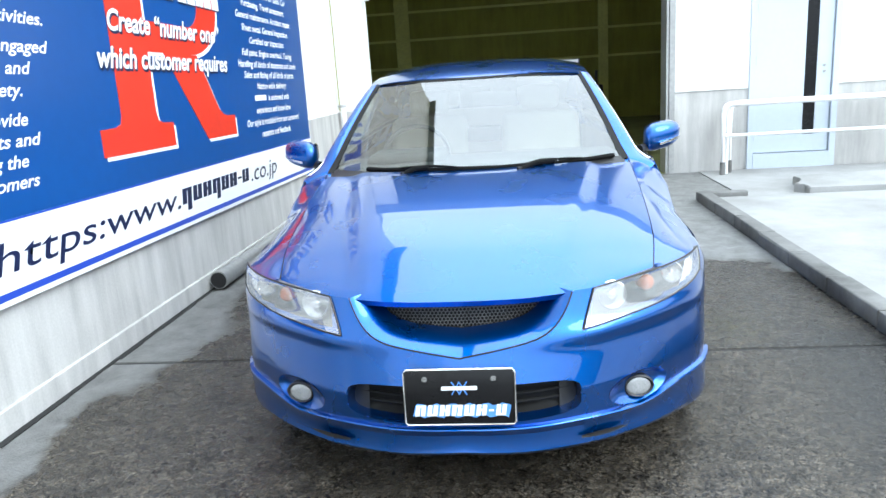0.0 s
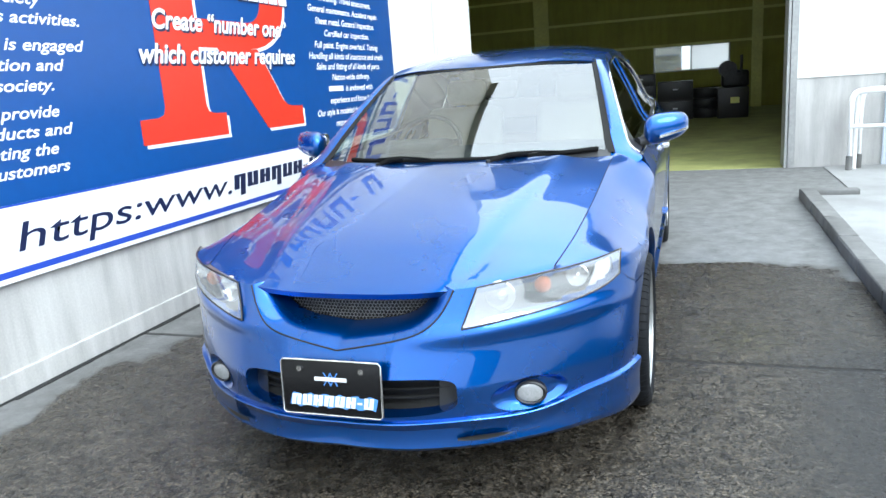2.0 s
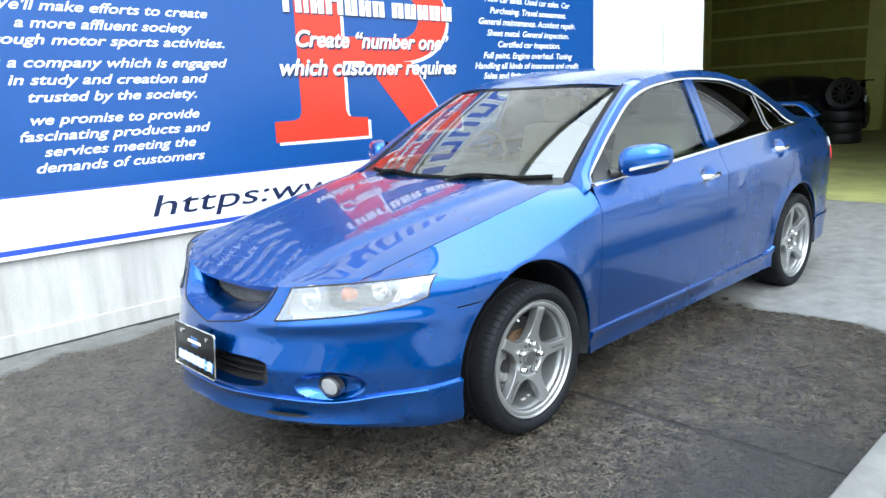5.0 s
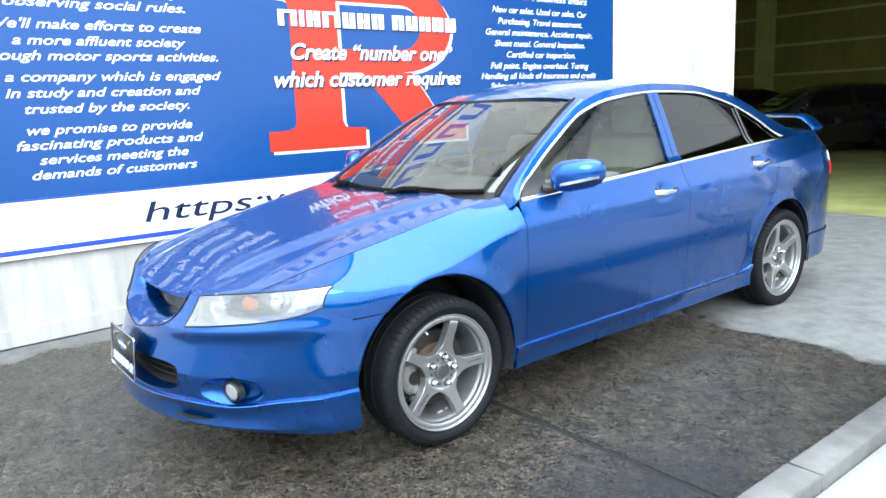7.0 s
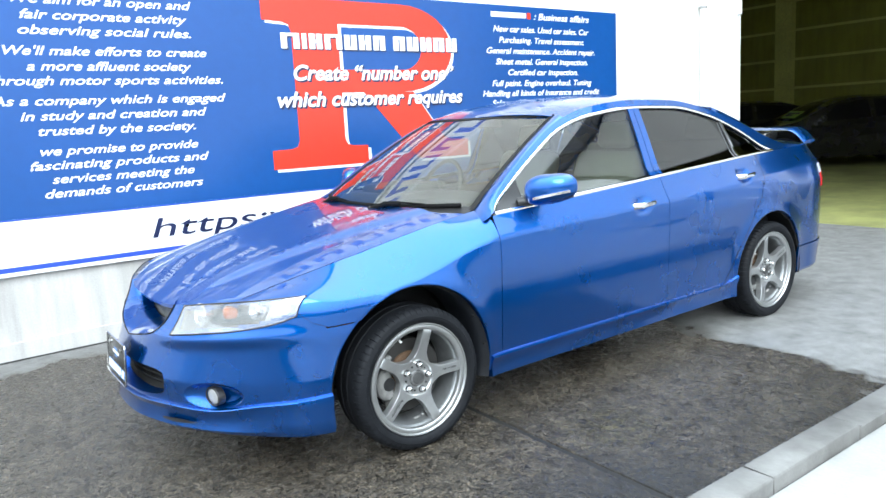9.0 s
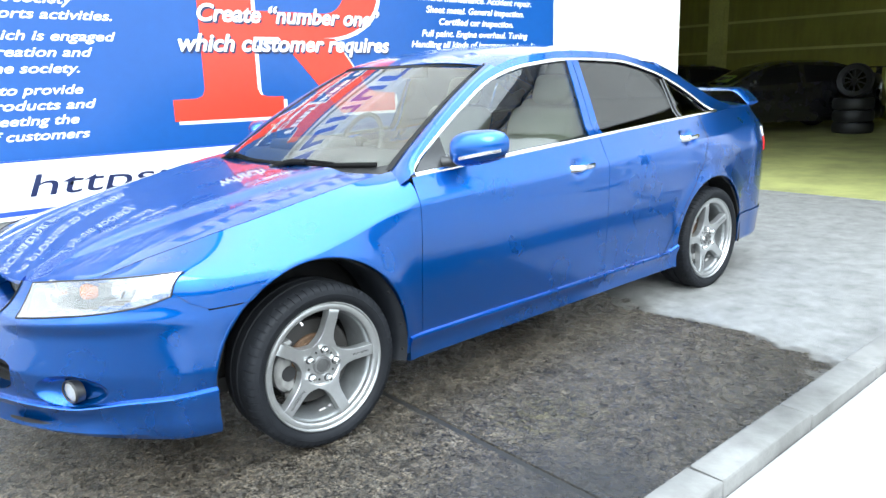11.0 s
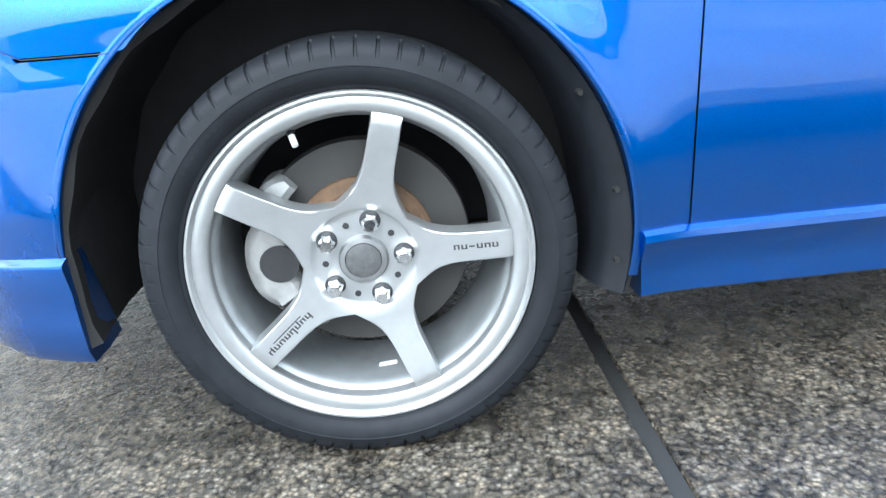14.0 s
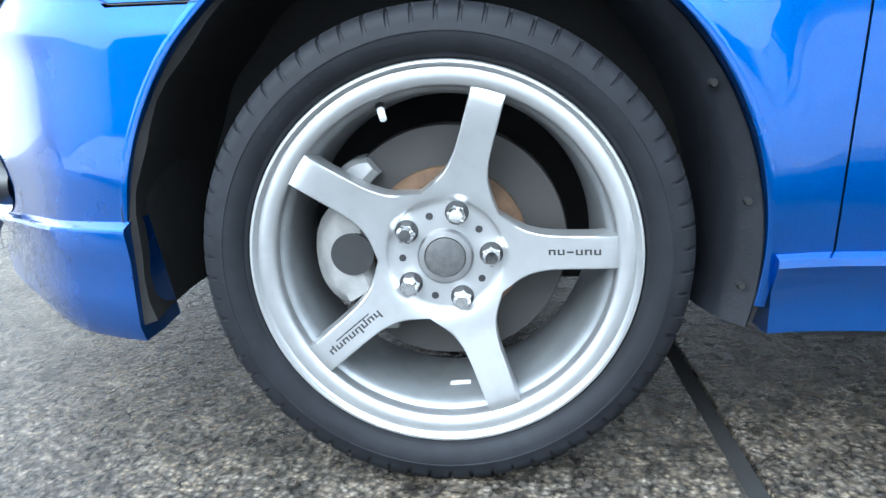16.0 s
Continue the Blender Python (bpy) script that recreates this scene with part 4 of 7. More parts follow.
def splash_guard():
    bm = new_bm()
    prev = None
    for a in steps(-0.25, 1.2, 40):
        r1, r0 = ARCH[0][1] - 0.001, guard_in(a)
        cur = []
        for k, dx in ((0.0, -0.17), (0.0, -0.075), (0.08, -0.050), (0.25, -0.026), (0.5, -0.012), (0.8, -0.004), (0.9, 0.0), (0.96, -0.003), (1.0, -0.012)):
            r = lerp(r0, r1, k)
            cur.append(bm.verts.new((guard_x(a) + dx, r * math.cos(a), RW + r * math.sin(a))))
        if prev:
            for k in range(8):
                bm.faces.new((prev[k], prev[k + 1], cur[k + 1], cur[k]))
        prev = cur
    return bm


sides("splash_guard", splash_guard, GUARD, label="scuffed black splash guard behind the wheel", thick=0.003)
for s in (1, -1):
    for a, r in ((-0.12, 0.370), (0.16, 0.372), (0.55, 0.374)):
        bm = new_bm()
        c = Vector((s * (guard_x(a) - 0.018 + 0.30 * (r - 0.35)), r * math.cos(a), RW + r * math.sin(a)))
        cyl(bm, c, c + Vector((s * 0.010, 0, 0)), 0.0055, 0.004, 12)
        part("liner_clip", bm, LINER, car, "black liner clip")


# skirts: front lip spoiler, sill skirts and rear skirts
lip_top = curve((0, 0.318), (0.3, 0.312), (0.45, 0.300), (0.6, 0.325), (0.75, 0.34), (1, 0.352))
lip_low = curve((0, 0.224), (0.3, 0.205), (0.5, 0.194), (0.8, 0.184), (1, 0.186))


def front_lip():
    bm = new_bm()
    prev = None
    s1 = 1 + arch_snap_u(-0.385, 0.3)
    for s in steps(0, s1, 70):
        zt, zb = lip_top(s), lip_low(s)
        cur = []
        for d, out in ((1.0, 0.0), (0.965, 0.013), (0.93, 0.015), (0.7, 0.010), (0.4, 0.012), (0.15, 0.016), (0.0, 0.006), (0.0, -0.05)):
            z = lerp(zb, zt, d)
            if s < 0.62 and 0.3 < d < 0.8:
                out -= 0.012 * math.sin(math.pi * (d - 0.3) / 0.5) * min(1, (0.62 - s) / 0.1)
            cur.append(bm.verts.new(front(s, max(z, 0.2)) + normal(min(s, 0.985) - 1, 0.32) * out + Vector((0, 0, min(0, z - 0.2)))))
        if prev:
            for k in range(7):
                bm.faces.new((prev[k], prev[k + 1], cur[k + 1], cur[k]))
        prev = cur
    # return flange towards the wheel
    for v in prev:
        v.co.y = min(v.co.y, prev[2].co.y + 0.003)
    back = [bm.verts.new(v.co + Vector((-0.045, 0.003, 0))) for v in prev]
    for k in range(7):
        bm.faces.new((prev[k], prev[k + 1], back[k + 1], back[k]))
    bm.faces.new(back)
    return bm


part("front_lip", whole(front_lip), BLUE, car, "blue front lip spoiler", True, 0.5)


def skirt(y0, y1, zt, zb, flare):
    def make():
        bm = new_bm()
        prev = None
        for i, y in enumerate(steps(y0, y1, 50)):
            e = min(1.0, (y - y0) / 0.10)
            f = min(1.0, (y1 - y) / 0.12)
            up = flare * max(0, 1 - f) ** 2
            cur = []
            for d, out in ((1.0, 0.0), (0.955, 0.014), (0.86, 0.016), (0.55, 0.004), (0.25, 0.008), (0.04, 0.012), (0.0, 0.004), (0.0, -0.06)):
                z = lerp(zb, zt + up * (1 if d > 0.5 else 0), d)
                zz = max(z, 0.2)
                cur.append(bm.verts.new((XW(y, zz) + out - 0.002, y, z)))
            if prev:
                for k in range(7):
                    bm.faces.new((prev[k], prev[k + 1], cur[k + 1], cur[k]))
            else:
                bm.faces.new(cur)
            prev = cur
        bm.faces.new(prev)
        return bm
    return make


sides("side_skirt", skirt(0.402, 2.305, 0.302, 0.196, 0.03), BLUE, label="blue side skirt", angle=0.5)


def rear_skirt():
    bm = new_bm()
    prev = None
    u0 = U(3.015)
    for u in steps(u0, 1.9, 50):
        cur = []
        for d, out in ((1.0, 0.0), (0.97, 0.010), (0.6, 0.006), (0.1, 0.012), (0.0, 0.004), (0.0, -0.05)):
            z = lerp(0.215, 0.395, d)
            cur.append(bm.verts.new(side(u, z) + normal(min(u, 1.85), 0.35) * out))
        if prev:
            for k in range(5):
                bm.faces.new((prev[k], prev[k + 1], cur[k + 1], cur[k]))
        else:
            bm.faces.new(cur)
        prev = cur
    return bm


sides("rear_skirt", rear_skirt, BLUE, label="blue rear bumper skirt", angle=0.5)


# shut lines
def shut(uz, w=0.0035):
    def make():
        bm = new_bm()
        fine = [(lerp(a[0], b[0], k), lerp(a[1], b[1], k)) for a, b in zip(uz, uz[1:]) for k in (0, 0.25, 0.5, 0.75)] + [uz[-1]]
        ribbon(bm, [side(u, z) for u, z in fine], [normal(u, z) for u, z in fine], w, 0.0025)
        return bm
    return make


rear_seam = curve((0.30, 2.19), (0.36, 2.235), (0.45, 2.29), (0.56, 2.37), (0.68, 2.47), (0.80, 2.55), (0.9, 2.585), (1.02, 2.60))
sides("shut_line", shut([(U(rear_seam(z)), z) for z in steps(0.297, 1.018, 30)]), JOINT, label="dark shut line of the rear door")
tip = s_at(0.815, 0.672)
seam_in = [(tip - 1, 0.668), (tip - 1 + 0.03, 0.63)] + [(u, 0.603) for u in steps(tip - 1 + 0.075, arch_snap_u(-0.262, 0.603), 12)]
sides("shut_line", shut(seam_in, 0.0012), JOINT, label="dark joint of wing and bumper")


def fuel_free_line():
    bm = new_bm()
    pts, nor = [], []
    for t in steps(-0.64, 0.46, 40):
        x = seam_x(t)
        pts.append(Vector((x, t, top_z(x, t) - 0.006)))
        nor.append(Vector((0.2, 0, 1)))
    ribbon(bm, pts, nor, 0.010, 0.0)
    return bm


sides("bonnet_gap", fuel_free_line, DARK, label="dark gap beside the bonnet")


# greenhouse
roof_side = curve((0.40, 0.898), (0.46, 0.914), (0.52, 0.954), (0.62, 1.035), (0.85, 1.180), (1.12, 1.312), (1.35, 1.368), (1.70, 1.392), (2.05, 1.378), (2.35, 1.318), (2.65, 1.215), (2.90, 1.115), (3.12, 1.045))


def GX(y, z):
    """Half width of the cabin sides."""
    zb = belt_z(max(0.47, y))
    x = XW(max(0.3, y), zb) - 0.004
    h = max(0.0, z - zb)
    fwd = max(0.0, min(1.0, (1.5 - y) / 1.0))
    rise = min(1.0, h / 0.06)
    return x - (0.030 + 0.018 * fwd) * rise * (2 - rise) - 0.44 * h - 0.13 * h * h - 0.02 * max(0, (y - 2.4))


def cab(y, z, out=0.0):
    n = Vector((1, 0, 0.5)).normalized()
    return Vector((GX(y, z), y, z)) + n * out


roof_mid = curve((0.98, 1.343), (1.08, 1.376), (1.2, 1.402), (1.35, 1.424), (1.6, 1.440), (1.9, 1.436), (2.2, 1.405), (2.42, 1.362))


def roof():
    bm = new_bm()
    rows = []
    for t in steps(0, 1, 40):
        row = []
        for a in steps(-1, 1, 40):
            s = abs(a)
            y0 = 1.0 + 0.155 * s ** 2.2
            y1 = 2.42 - 0.03 * s ** 2
            y = lerp(y0, y1, t)
            zs = roof_side(y)
            x = GX(y, zs) * s
            z = zs + (roof_mid(y) - zs) * (1 - s ** 3.2)
            row.append(bm.verts.new((math.copysign(x, a) if a else 0, y, z)))
        rows.append(row)
    for a, b in zip(rows, rows[1:]):
        for k in range(40):
            bm.faces.new((a[k], a[k + 1], b[k + 1], b[k]))
    outward(bm)
    return bm


skin(part("roof", roof(), BLUE, car, "blue roof panel"), 0.004)

# window opening of the cabin side, lower and upper edge
dlo_top = curve((0.50, 0.925), (0.62, 1.005), (0.85, 1.143), (1.12, 1.274), (1.35, 1.325), (1.69, 1.350), (2.05, 1.336), (2.35, 1.270), (2.6, 1.165), (2.83, 1.032))


def dlo_low(y):
    return belt_z(y) + 0.006


def strip_panel(ys, lo, hi, n=10, out=0.0):
    def make():
        bm = new_bm()
        rows = []
        for y in ys:
            a, b = lo(y), hi(y)
            rows.append([bm.verts.new(cab(y, lerp(a, b, k / n), out)) for k in range(n + 1)])
        for p, q in zip(rows, rows[1:]):
            for k in range(n):
                bm.faces.new((p[k], p[k + 1], q[k + 1], q[k]))
        bmesh.ops.remove_doubles(bm, verts=bm.verts, dist=0.0003)
        return bm
    return make


def c_pillar():
    bm = new_bm()
    rows = []
    for y in steps(2.3, 3.12, 40):
        a = dlo_top(y) if y < 2.83 else belt_z(y)
        a = max(min(a, roof_side(y)), belt_z(y))
        rows.append([bm.verts.new(cab(y, lerp(a, roof_side(y), k / 8))) for k in range(9)])
    for p, q in zip(rows, rows[1:]):
        for k in range(8):
            bm.faces.new((p[k], p[k + 1], q[k + 1], q[k]))
    bmesh.ops.remove_doubles(bm, verts=bm.verts, dist=0.0003)
    return bm


sides("cant_rail", strip_panel(steps(0.405, 2.3, 74), lambda y: min(dlo_top(y), roof_side(y)), roof_side, 8), BLUE, label="blue door frame and roof side", thick=0.006)
sides("rear_pillar", c_pillar, BLUE, label="blue rear pillar", thick=0.006)

# windscreen, front pillars, rear screen, boot
def screen_edge(t):
    """Outer edge of the windscreen from its foot (0) to its head (1)."""
    return Vector((lerp(0.700, 0.556, t), lerp(0.47, 1.150, t), lerp(0.935, 1.338, t) + 0.018 * math.sin(math.pi * t)))


def screen(t, a):
    e = screen_edge(t)
    s = abs(a)
    ym = lerp(0.235, 1.002, t)
    zm = lerp(0.930, 1.347, t) + 0.024 * math.sin(math.pi * t)
    k = s ** 2.3
    return Vector((e.x * a, lerp(ym, e.y, k), lerp(zm, e.z, s ** 2.6)))


def sheet(fn, nu, nv, a0=-1, a1=1, t0=0, t1=1):
    bm = new_bm()
    rows = [[bm.verts.new(fn(t, a)) for a in steps(a0, a1, nv)] for t in steps(t0, t1, nu)]
    for p, q in zip(rows, rows[1:]):
        for k in range(nv):
            bm.faces.new((p[k], p[k + 1], q[k + 1], q[k]))
    outward(bm)
    return bm


part("windscreen", sheet(screen, 24, 36), WIND_GLASS, car, "laminated windscreen")


def screen_rim():
    bm = new_bm()
    prev = None
    run = [(t, 1.0) for t in steps(0, 1, 20)]
    for t, a in run:
        p, q = screen(t, 0.975), screen(t, 1.0)
        n = Vector((0.25, -0.6, 0.75)).normalized()
        y = lerp(0.445, 1.155, t)
        cur = [bm.verts.new(p + n * 0.002), bm.verts.new(q + n * 0.006), bm.verts.new(lerp(q, cab(y, roof_side(y)), 0.14) + n * 0.0085)]
        if prev:
            bm.faces.new((prev[0], prev[1], cur[1], cur[0]))
            bm.faces.new((prev[1], prev[2], cur[2], cur[1]))
        prev = cur
    prev = None
    for a in steps(0, 1, 20):
        n = Vector((0, -0.6, 0.8)).normalized()
        cur = [bm.verts.new(screen(0.972, a) + n * 0.002), bm.verts.new(screen(1.0, a) + n * 0.003)]
        if prev:
            bm.faces.new((prev[0], prev[1], cur[1], cur[0]))
        prev = cur
    return bm


sides("screen_seal", screen_rim, LINER, label="black screen border")


def a_pillar():
    bm = new_bm()
    rows = []
    for t in [-0.045] + steps(0, 1, 28):
        e = screen_edge(t) + Vector((0.002 if t >= 0 else -0.012, 0, 0.002 if t >= 0 else -0.03))
        y = lerp(0.445, 1.155, t)
        z = roof_side(y)
        o = cab(y, z) - (Vector((0.045, 0, 0.03)) if t < 0 else Vector())
        mid = (e + o) / 2 + Vector((0.35, -0.45, 0.5)).normalized() * 0.016
        rows.append([bm.verts.new(e * (1 - k) ** 2 + mid * 2 * k * (1 - k) + o * k * k) for k in steps(0, 1, 6)])
    for p, q in zip(rows, rows[1:]):
        for k in range(6):
            bm.faces.new((p[k], p[k + 1], q[k + 1], q[k]))
    return bm


sides("front_pillar", a_pillar, BLUE, label="blue windscreen pillar", thick=0.005)


def back_screen(t, a):
    s = abs(a)
    e0, e1 = cab(2.40, roof_side(2.40)), cab(3.02, roof_side(3.02))
    x = lerp(e0.x - 0.03, e1.x - 0.10, t)
    y = lerp(2.42, 3.06, t) - 0.03 * s * s * (1 - t)
    z = lerp(1.362, 1.075, t) + 0.02 * math.sin(math.pi * t) - lerp(0.035, 0.02, t) * s ** 2.5
    return Vector((x * a, y, z))


part("rear_screen", sheet(back_screen, 16, 24), DARK_GLASS, car, "smoked rear screen")


def rear_sail():
    """Joins rear screen and pillar."""
    bm = new_bm()
    prev = None
    for t in steps(0, 1, 20):
        p = back_screen(t, 1)
        y = lerp(2.40, 3.10, t)
        q = cab(y, roof_side(y))
        cur = [bm.verts.new(p), bm.verts.new((p + q) / 2 + Vector((0.01, 0.0, 0.008))), bm.verts.new(q)]
        if prev:
            for k in range(2):
                bm.faces.new((prev[k], prev[k + 1], cur[k + 1], cur[k]))
        prev = cur
    return bm


sides("rear_pillar", rear_sail, BLUE, label="inner face of the rear pillar", thick=0.004)


def boot(t, a):
    s = abs(a)
    y = lerp(3.04, 3.64, t)
    u = 1 + 0.0
    if y < YR:
        xs = XW(y, belt_z(y))
    else:
        lo, hi = 1.0, 2.0
        for _ in range(24):
            m = (lo + hi) / 2
            lo, hi = (m, hi) if side(m, 1.0).y < y else (lo, m)
        xs = side(lo, belt_z(y)).x
    z = belt_z(y) + (1.085 - 0.02 * t - belt_z(y)) * (1 - s ** 3)
    return Vector((xs * a, y, z))


skin(part("boot_lid", sheet(boot, 14, 30), BLUE, car, "blue boot lid"), 0.004)


# side windows, pillars, chrome
def between(y0, y1, lean=0.0):
    """Stations from y0 to y1 whose line leans back by lean from foot to head."""
    def make():
        bm = new_bm()
        rows = []
        for y in steps(y0, y1, 30):
            a, b = dlo_low(y) - 0.01, max(dlo_top(y), dlo_low(y)) + 0.004
            rows.append([bm.verts.new(cab(y + lean * k / 10, lerp(a, max(min(dlo_top(y + lean * k / 10) + 0.004, b + 0.05), a), k / 10), -0.012)) for k in range(11)])
        for p, q in zip(rows, rows[1:]):
            for k in range(10):
                bm.faces.new((p[k], p[k + 1], q[k + 1], q[k]))
        bmesh.ops.remove_doubles(bm, verts=bm.verts, dist=0.0003)
        return bm
    return make


sides("front_side_window", between(0.51, 1.64), SIDE_GLASS, label="green-tinted front side window")
sides("rear_side_window", between(1.66, 2.445), DARK_GLASS, label="smoked rear side window")
sides("quarter_window", between(2.46, 2.825), DARK_GLASS, label="small smoked quarter window")


def post(yb0, yb1, yt0, yt1, out, mat, name, label):
    def make():
        bm = new_bm()
        rows = []
        for k in steps(0, 1, 14):
            a, b = lerp(yb0, yt0, k), lerp(yb1, yt1, k)
            row = []
            for y in steps(a, b, 4):
                z = lerp(dlo_low(y) - 0.01, dlo_top(y) + 0.004, k)
                row.append(bm.verts.new(cab(y, z, out)))
            rows.append(row)
        for p, q in zip(rows, rows[1:]):
            for j in range(4):
                bm.faces.new((p[j], p[j + 1], q[j + 1], q[j]))
        return bm
    sides(name, make, mat, label=label, thick=0.008)


post(1.600, 1.648, 1.655, 1.694, 0.002, BLUE, "centre_pillar", "blue door frame post")
post(1.652, 1.700, 1.698, 1.742, 0.002, BLUE, "centre_pillar", "blue door frame post")
post(2.445, 2.466, 2.43, 2.448, 0.001, CHROME, "window_divider", "bright quarter window divider")


def corner_cover():
    bm = new_bm()
    rows = []
    for y in steps(0.505, 0.70, 10):
        a, b = dlo_low(y) - 0.012, dlo_top(y)
        rows.append([bm.verts.new(cab(y, lerp(a, max(b, a), k / 5), 0.002 - 0.006 * (y - 0.5))) for k in range(6)])
    for p, q in zip(rows, rows[1:]):
        for k in range(5):
            bm.faces.new((p[k], p[k + 1], q[k + 1], q[k]))
    return bm


sides("mirror_corner_cover", corner_cover, DARK, label="dark grey triangular mirror mount", thick=0.006)


def belt_ledge():
    bm = new_bm()
    prev = None
    for y in steps(0.48, 2.84, 60):
        z = belt_z(y)
        cur = [bm.verts.new(p) for p in ((XW(y, z) - 0.002, y, z - 0.002), (XW(y, z) - 0.006, y, z + 0.004), (GX(y, z + 0.03) - 0.02, y, z + 0.012))]
        if prev:
            for k in range(2):
                bm.faces.new((prev[k], prev[k + 1], cur[k + 1], cur[k]))
        prev = cur
    return bm


sides("belt_seal", belt_ledge, DARK, label="dark window seal")


def chrome_run(fz, y0, y1, w, n, proud):
    def make():
        bm = new_bm()
        prev = None
        for y in steps(y0, y1, n):
            z = fz(y)
            sl = Vector((0, -(fz(y + 0.004) - fz(y - 0.004)), 0.008)).normalized()
            o = cab(y, z) if proud < 0.0055 else Vector((XW(y, belt_z(y)) - 0.008, y, z))
            nn = Vector((1, 0, 0.4)).normalized()
            t = Vector((-0.3 * sl.z, sl.y, sl.z)).normalized()
            cur = [bm.verts.new(o + t * (w / 2) * a + nn * b) for a, b in ((-1, -0.004), (-1, proud * 0.6), (-0.5, proud), (0.5, proud), (1, proud * 0.6), (1, -0.004))]
            if prev:
                for k in range(5):
                    bm.faces.new((prev[k], prev[k + 1], cur[k + 1], cur[k]))
            else:
                bm.faces.new(cur)
            prev = cur
        bm.faces.new(prev)
        return bm
    return make


sides("belt_moulding", chrome_run(lambda y: belt_z(y) + 0.006, 0.495, 2.835, 0.017, 70, 0.006), CHROME, label="bright chrome moulding under the side windows")
sides("window_moulding", chrome_run(lambda y: dlo_top(y), 0.50, 2.835, 0.014, 110, 0.005), CHROME, label="thin chrome moulding round the side windows")

# cowl and wipers
bm = new_bm()
prev = None
for a in steps(-1, 1, 40):
    s = abs(a)
    x = 0.71 * a
    f = Vector((x, cowl_y(abs(x)) - 0.02, top_z(x, cowl_y(abs(x))) - 0.016))
    g = screen(0.03, a) + Vector((0, 0, 0.004))
    m = (f + g) / 2 + Vector((0, 0, -0.012))
    cur = [bm.verts.new(p) for p in (f, m, g)]
    if prev:
        for k in range(2):
            bm.faces.new((prev[k], prev[k + 1], cur[k + 1], cur[k]))
    prev = cur
part("cowl", bm, DARK, car, "black plastic cowl below the windscreen")


WIPER = simple("wiper_black", (0.005, 0.005, 0.005), 0.85, grain=60, depth=0.3, specular_ior_level=0.15)


def wiper(a0, a1, t0, t1, pivot):
    up = Vector((0, -0.55, 0.83))
    bm = new_bm()
    run = [screen(lerp(t0, t1, k), lerp(a0, a1, k)) + up * 0.012 for k in steps(0, 1, 18)]
    tube(bm, run, 0.0105, 8)
    ob = part("wiper", bm, WIPER, car, "black wiper blade")
    bm = new_bm()
    mid = run[9] + up * 0.016
    tube(bm, [screen(0.0, pivot) + Vector((0, -0.03, 0.012)), screen(lerp(t0, t1, 0.25) * 0.6, lerp(pivot, lerp(a0, a1, 0.5), 0.5)) + up * 0.034, mid], 0.012, 8)
    part("arm", bm, WIPER, ob)
    bm = new_bm()
    tube(bm, [p + up * (0.010 + 0.012 * math.sin(math.pi * i / 8)) for i, p in enumerate(run[5:14])], 0.005, 8)
    part("bridge", bm, WIPER, ob)
    bm = new_bm()
    q = screen(0.0, pivot) + Vector((0, -0.03, 0.0))
    cyl(bm, q, q + Vector((0, 0, 0.025)), 0.014, 0.011)
    part("pivot", bm, DARK, ob)


wiper(0.93, 0.12, 0.030, 0.028, 0.30)
wiper(0.15, -0.72, 0.028, 0.04, -0.45)


LAMP_GREY = simple("lamp_housing", (0.13, 0.13, 0.135), 0.3, 0.5, grain=30)
SILVER = simple("lamp_reflector", (0.80, 0.80, 0.80), 0.18, 0.95, grain=30, depth=0.08)


# door mirrors
def mirror_body():
    bm = bmesh.new()
    bmesh.ops.create_uvsphere(bm, u_segments=28, v_segments=18, radius=1)
    for v in bm.verts:
        x, y, z = v.co
        q = lambda c, p: math.copysign(abs(c) ** p, c)
        x, y, z = q(x, 0.72), q(y, 0.8), q(z, 0.72)
        yy = y * (0.085 if y < 0 else 0.03)
        zz = z * lerp(0.078, 0.060, (x + 1) / 2) + 0.012 * x
        v.co = (0.925 + x * 0.098, 0.765 + yy + 0.05 * x, 1.012 + zz)
    return bm


def mirror_parts():
    for s in (1, -1):
        def flip(bm):
            if s < 0:
                bmesh.ops.scale(bm, vec=(-1, 1, 1), verts=bm.verts)
                bmesh.ops.reverse_faces(bm, faces=bm.faces)
            return bm
        ob = part("door_mirror", flip(mirror_body()), BLUE, car, "blue door mirror housing")
        bm = new_bm()
        prev = None
        for k in steps(0, 1, 16):
            x = lerp(0.90, 1.022, k)
            y = 0.765 + 0.05 * ((x - 0.925) / 0.098) - 0.090 * max(0.02, 1 - abs((x - 0.925) / 0.104) ** 2.4) ** 0.5
            zc = 0.975 + 0.028 * k
            h = 0.0075
            cur = [bm.verts.new((x, y + 0.010, zc + h)), bm.verts.new((x, y - 0.003, zc + h * 0.8)), bm.verts.new((x, y - 0.003, zc - h * 0.8)), bm.verts.new((x, y + 0.010, zc - h))]
            if prev:
                for j in range(3):
                    bm.faces.new((prev[j], prev[j + 1], cur[j + 1], cur[j]))
            prev = cur
        part("turn_signal", flip(bm), SILVER, ob, "clear turn signal strip")
        bm = new_bm()
        tube(bm, [(0.80, 0.66, 0.955), (0.835, 0.70, 0.958), (0.87, 0.75, 0.965), (0.90, 0.775, 0.985)], 0.022, 12)
        part("mirror_arm", flip(bm), DARK, ob, "black mirror arm")
        bm = new_bm()
        box(bm, 0.85, 1.005, 0.80, 0.806, 0.965, 1.06, 0.02, 3)
        part("mirror_glass", flip(bm), CHROME, ob, "mirror glass")


mirror_parts()
sides("mirror_sail", strip_panel(steps(0.515, 0.705, 10), lambda y: dlo_low(y) + 0.004, lambda y: max(dlo_low(y) + 0.005, dlo_top(y) - 0.006), 4, 0.004), DARK, label="black triangular mirror base")


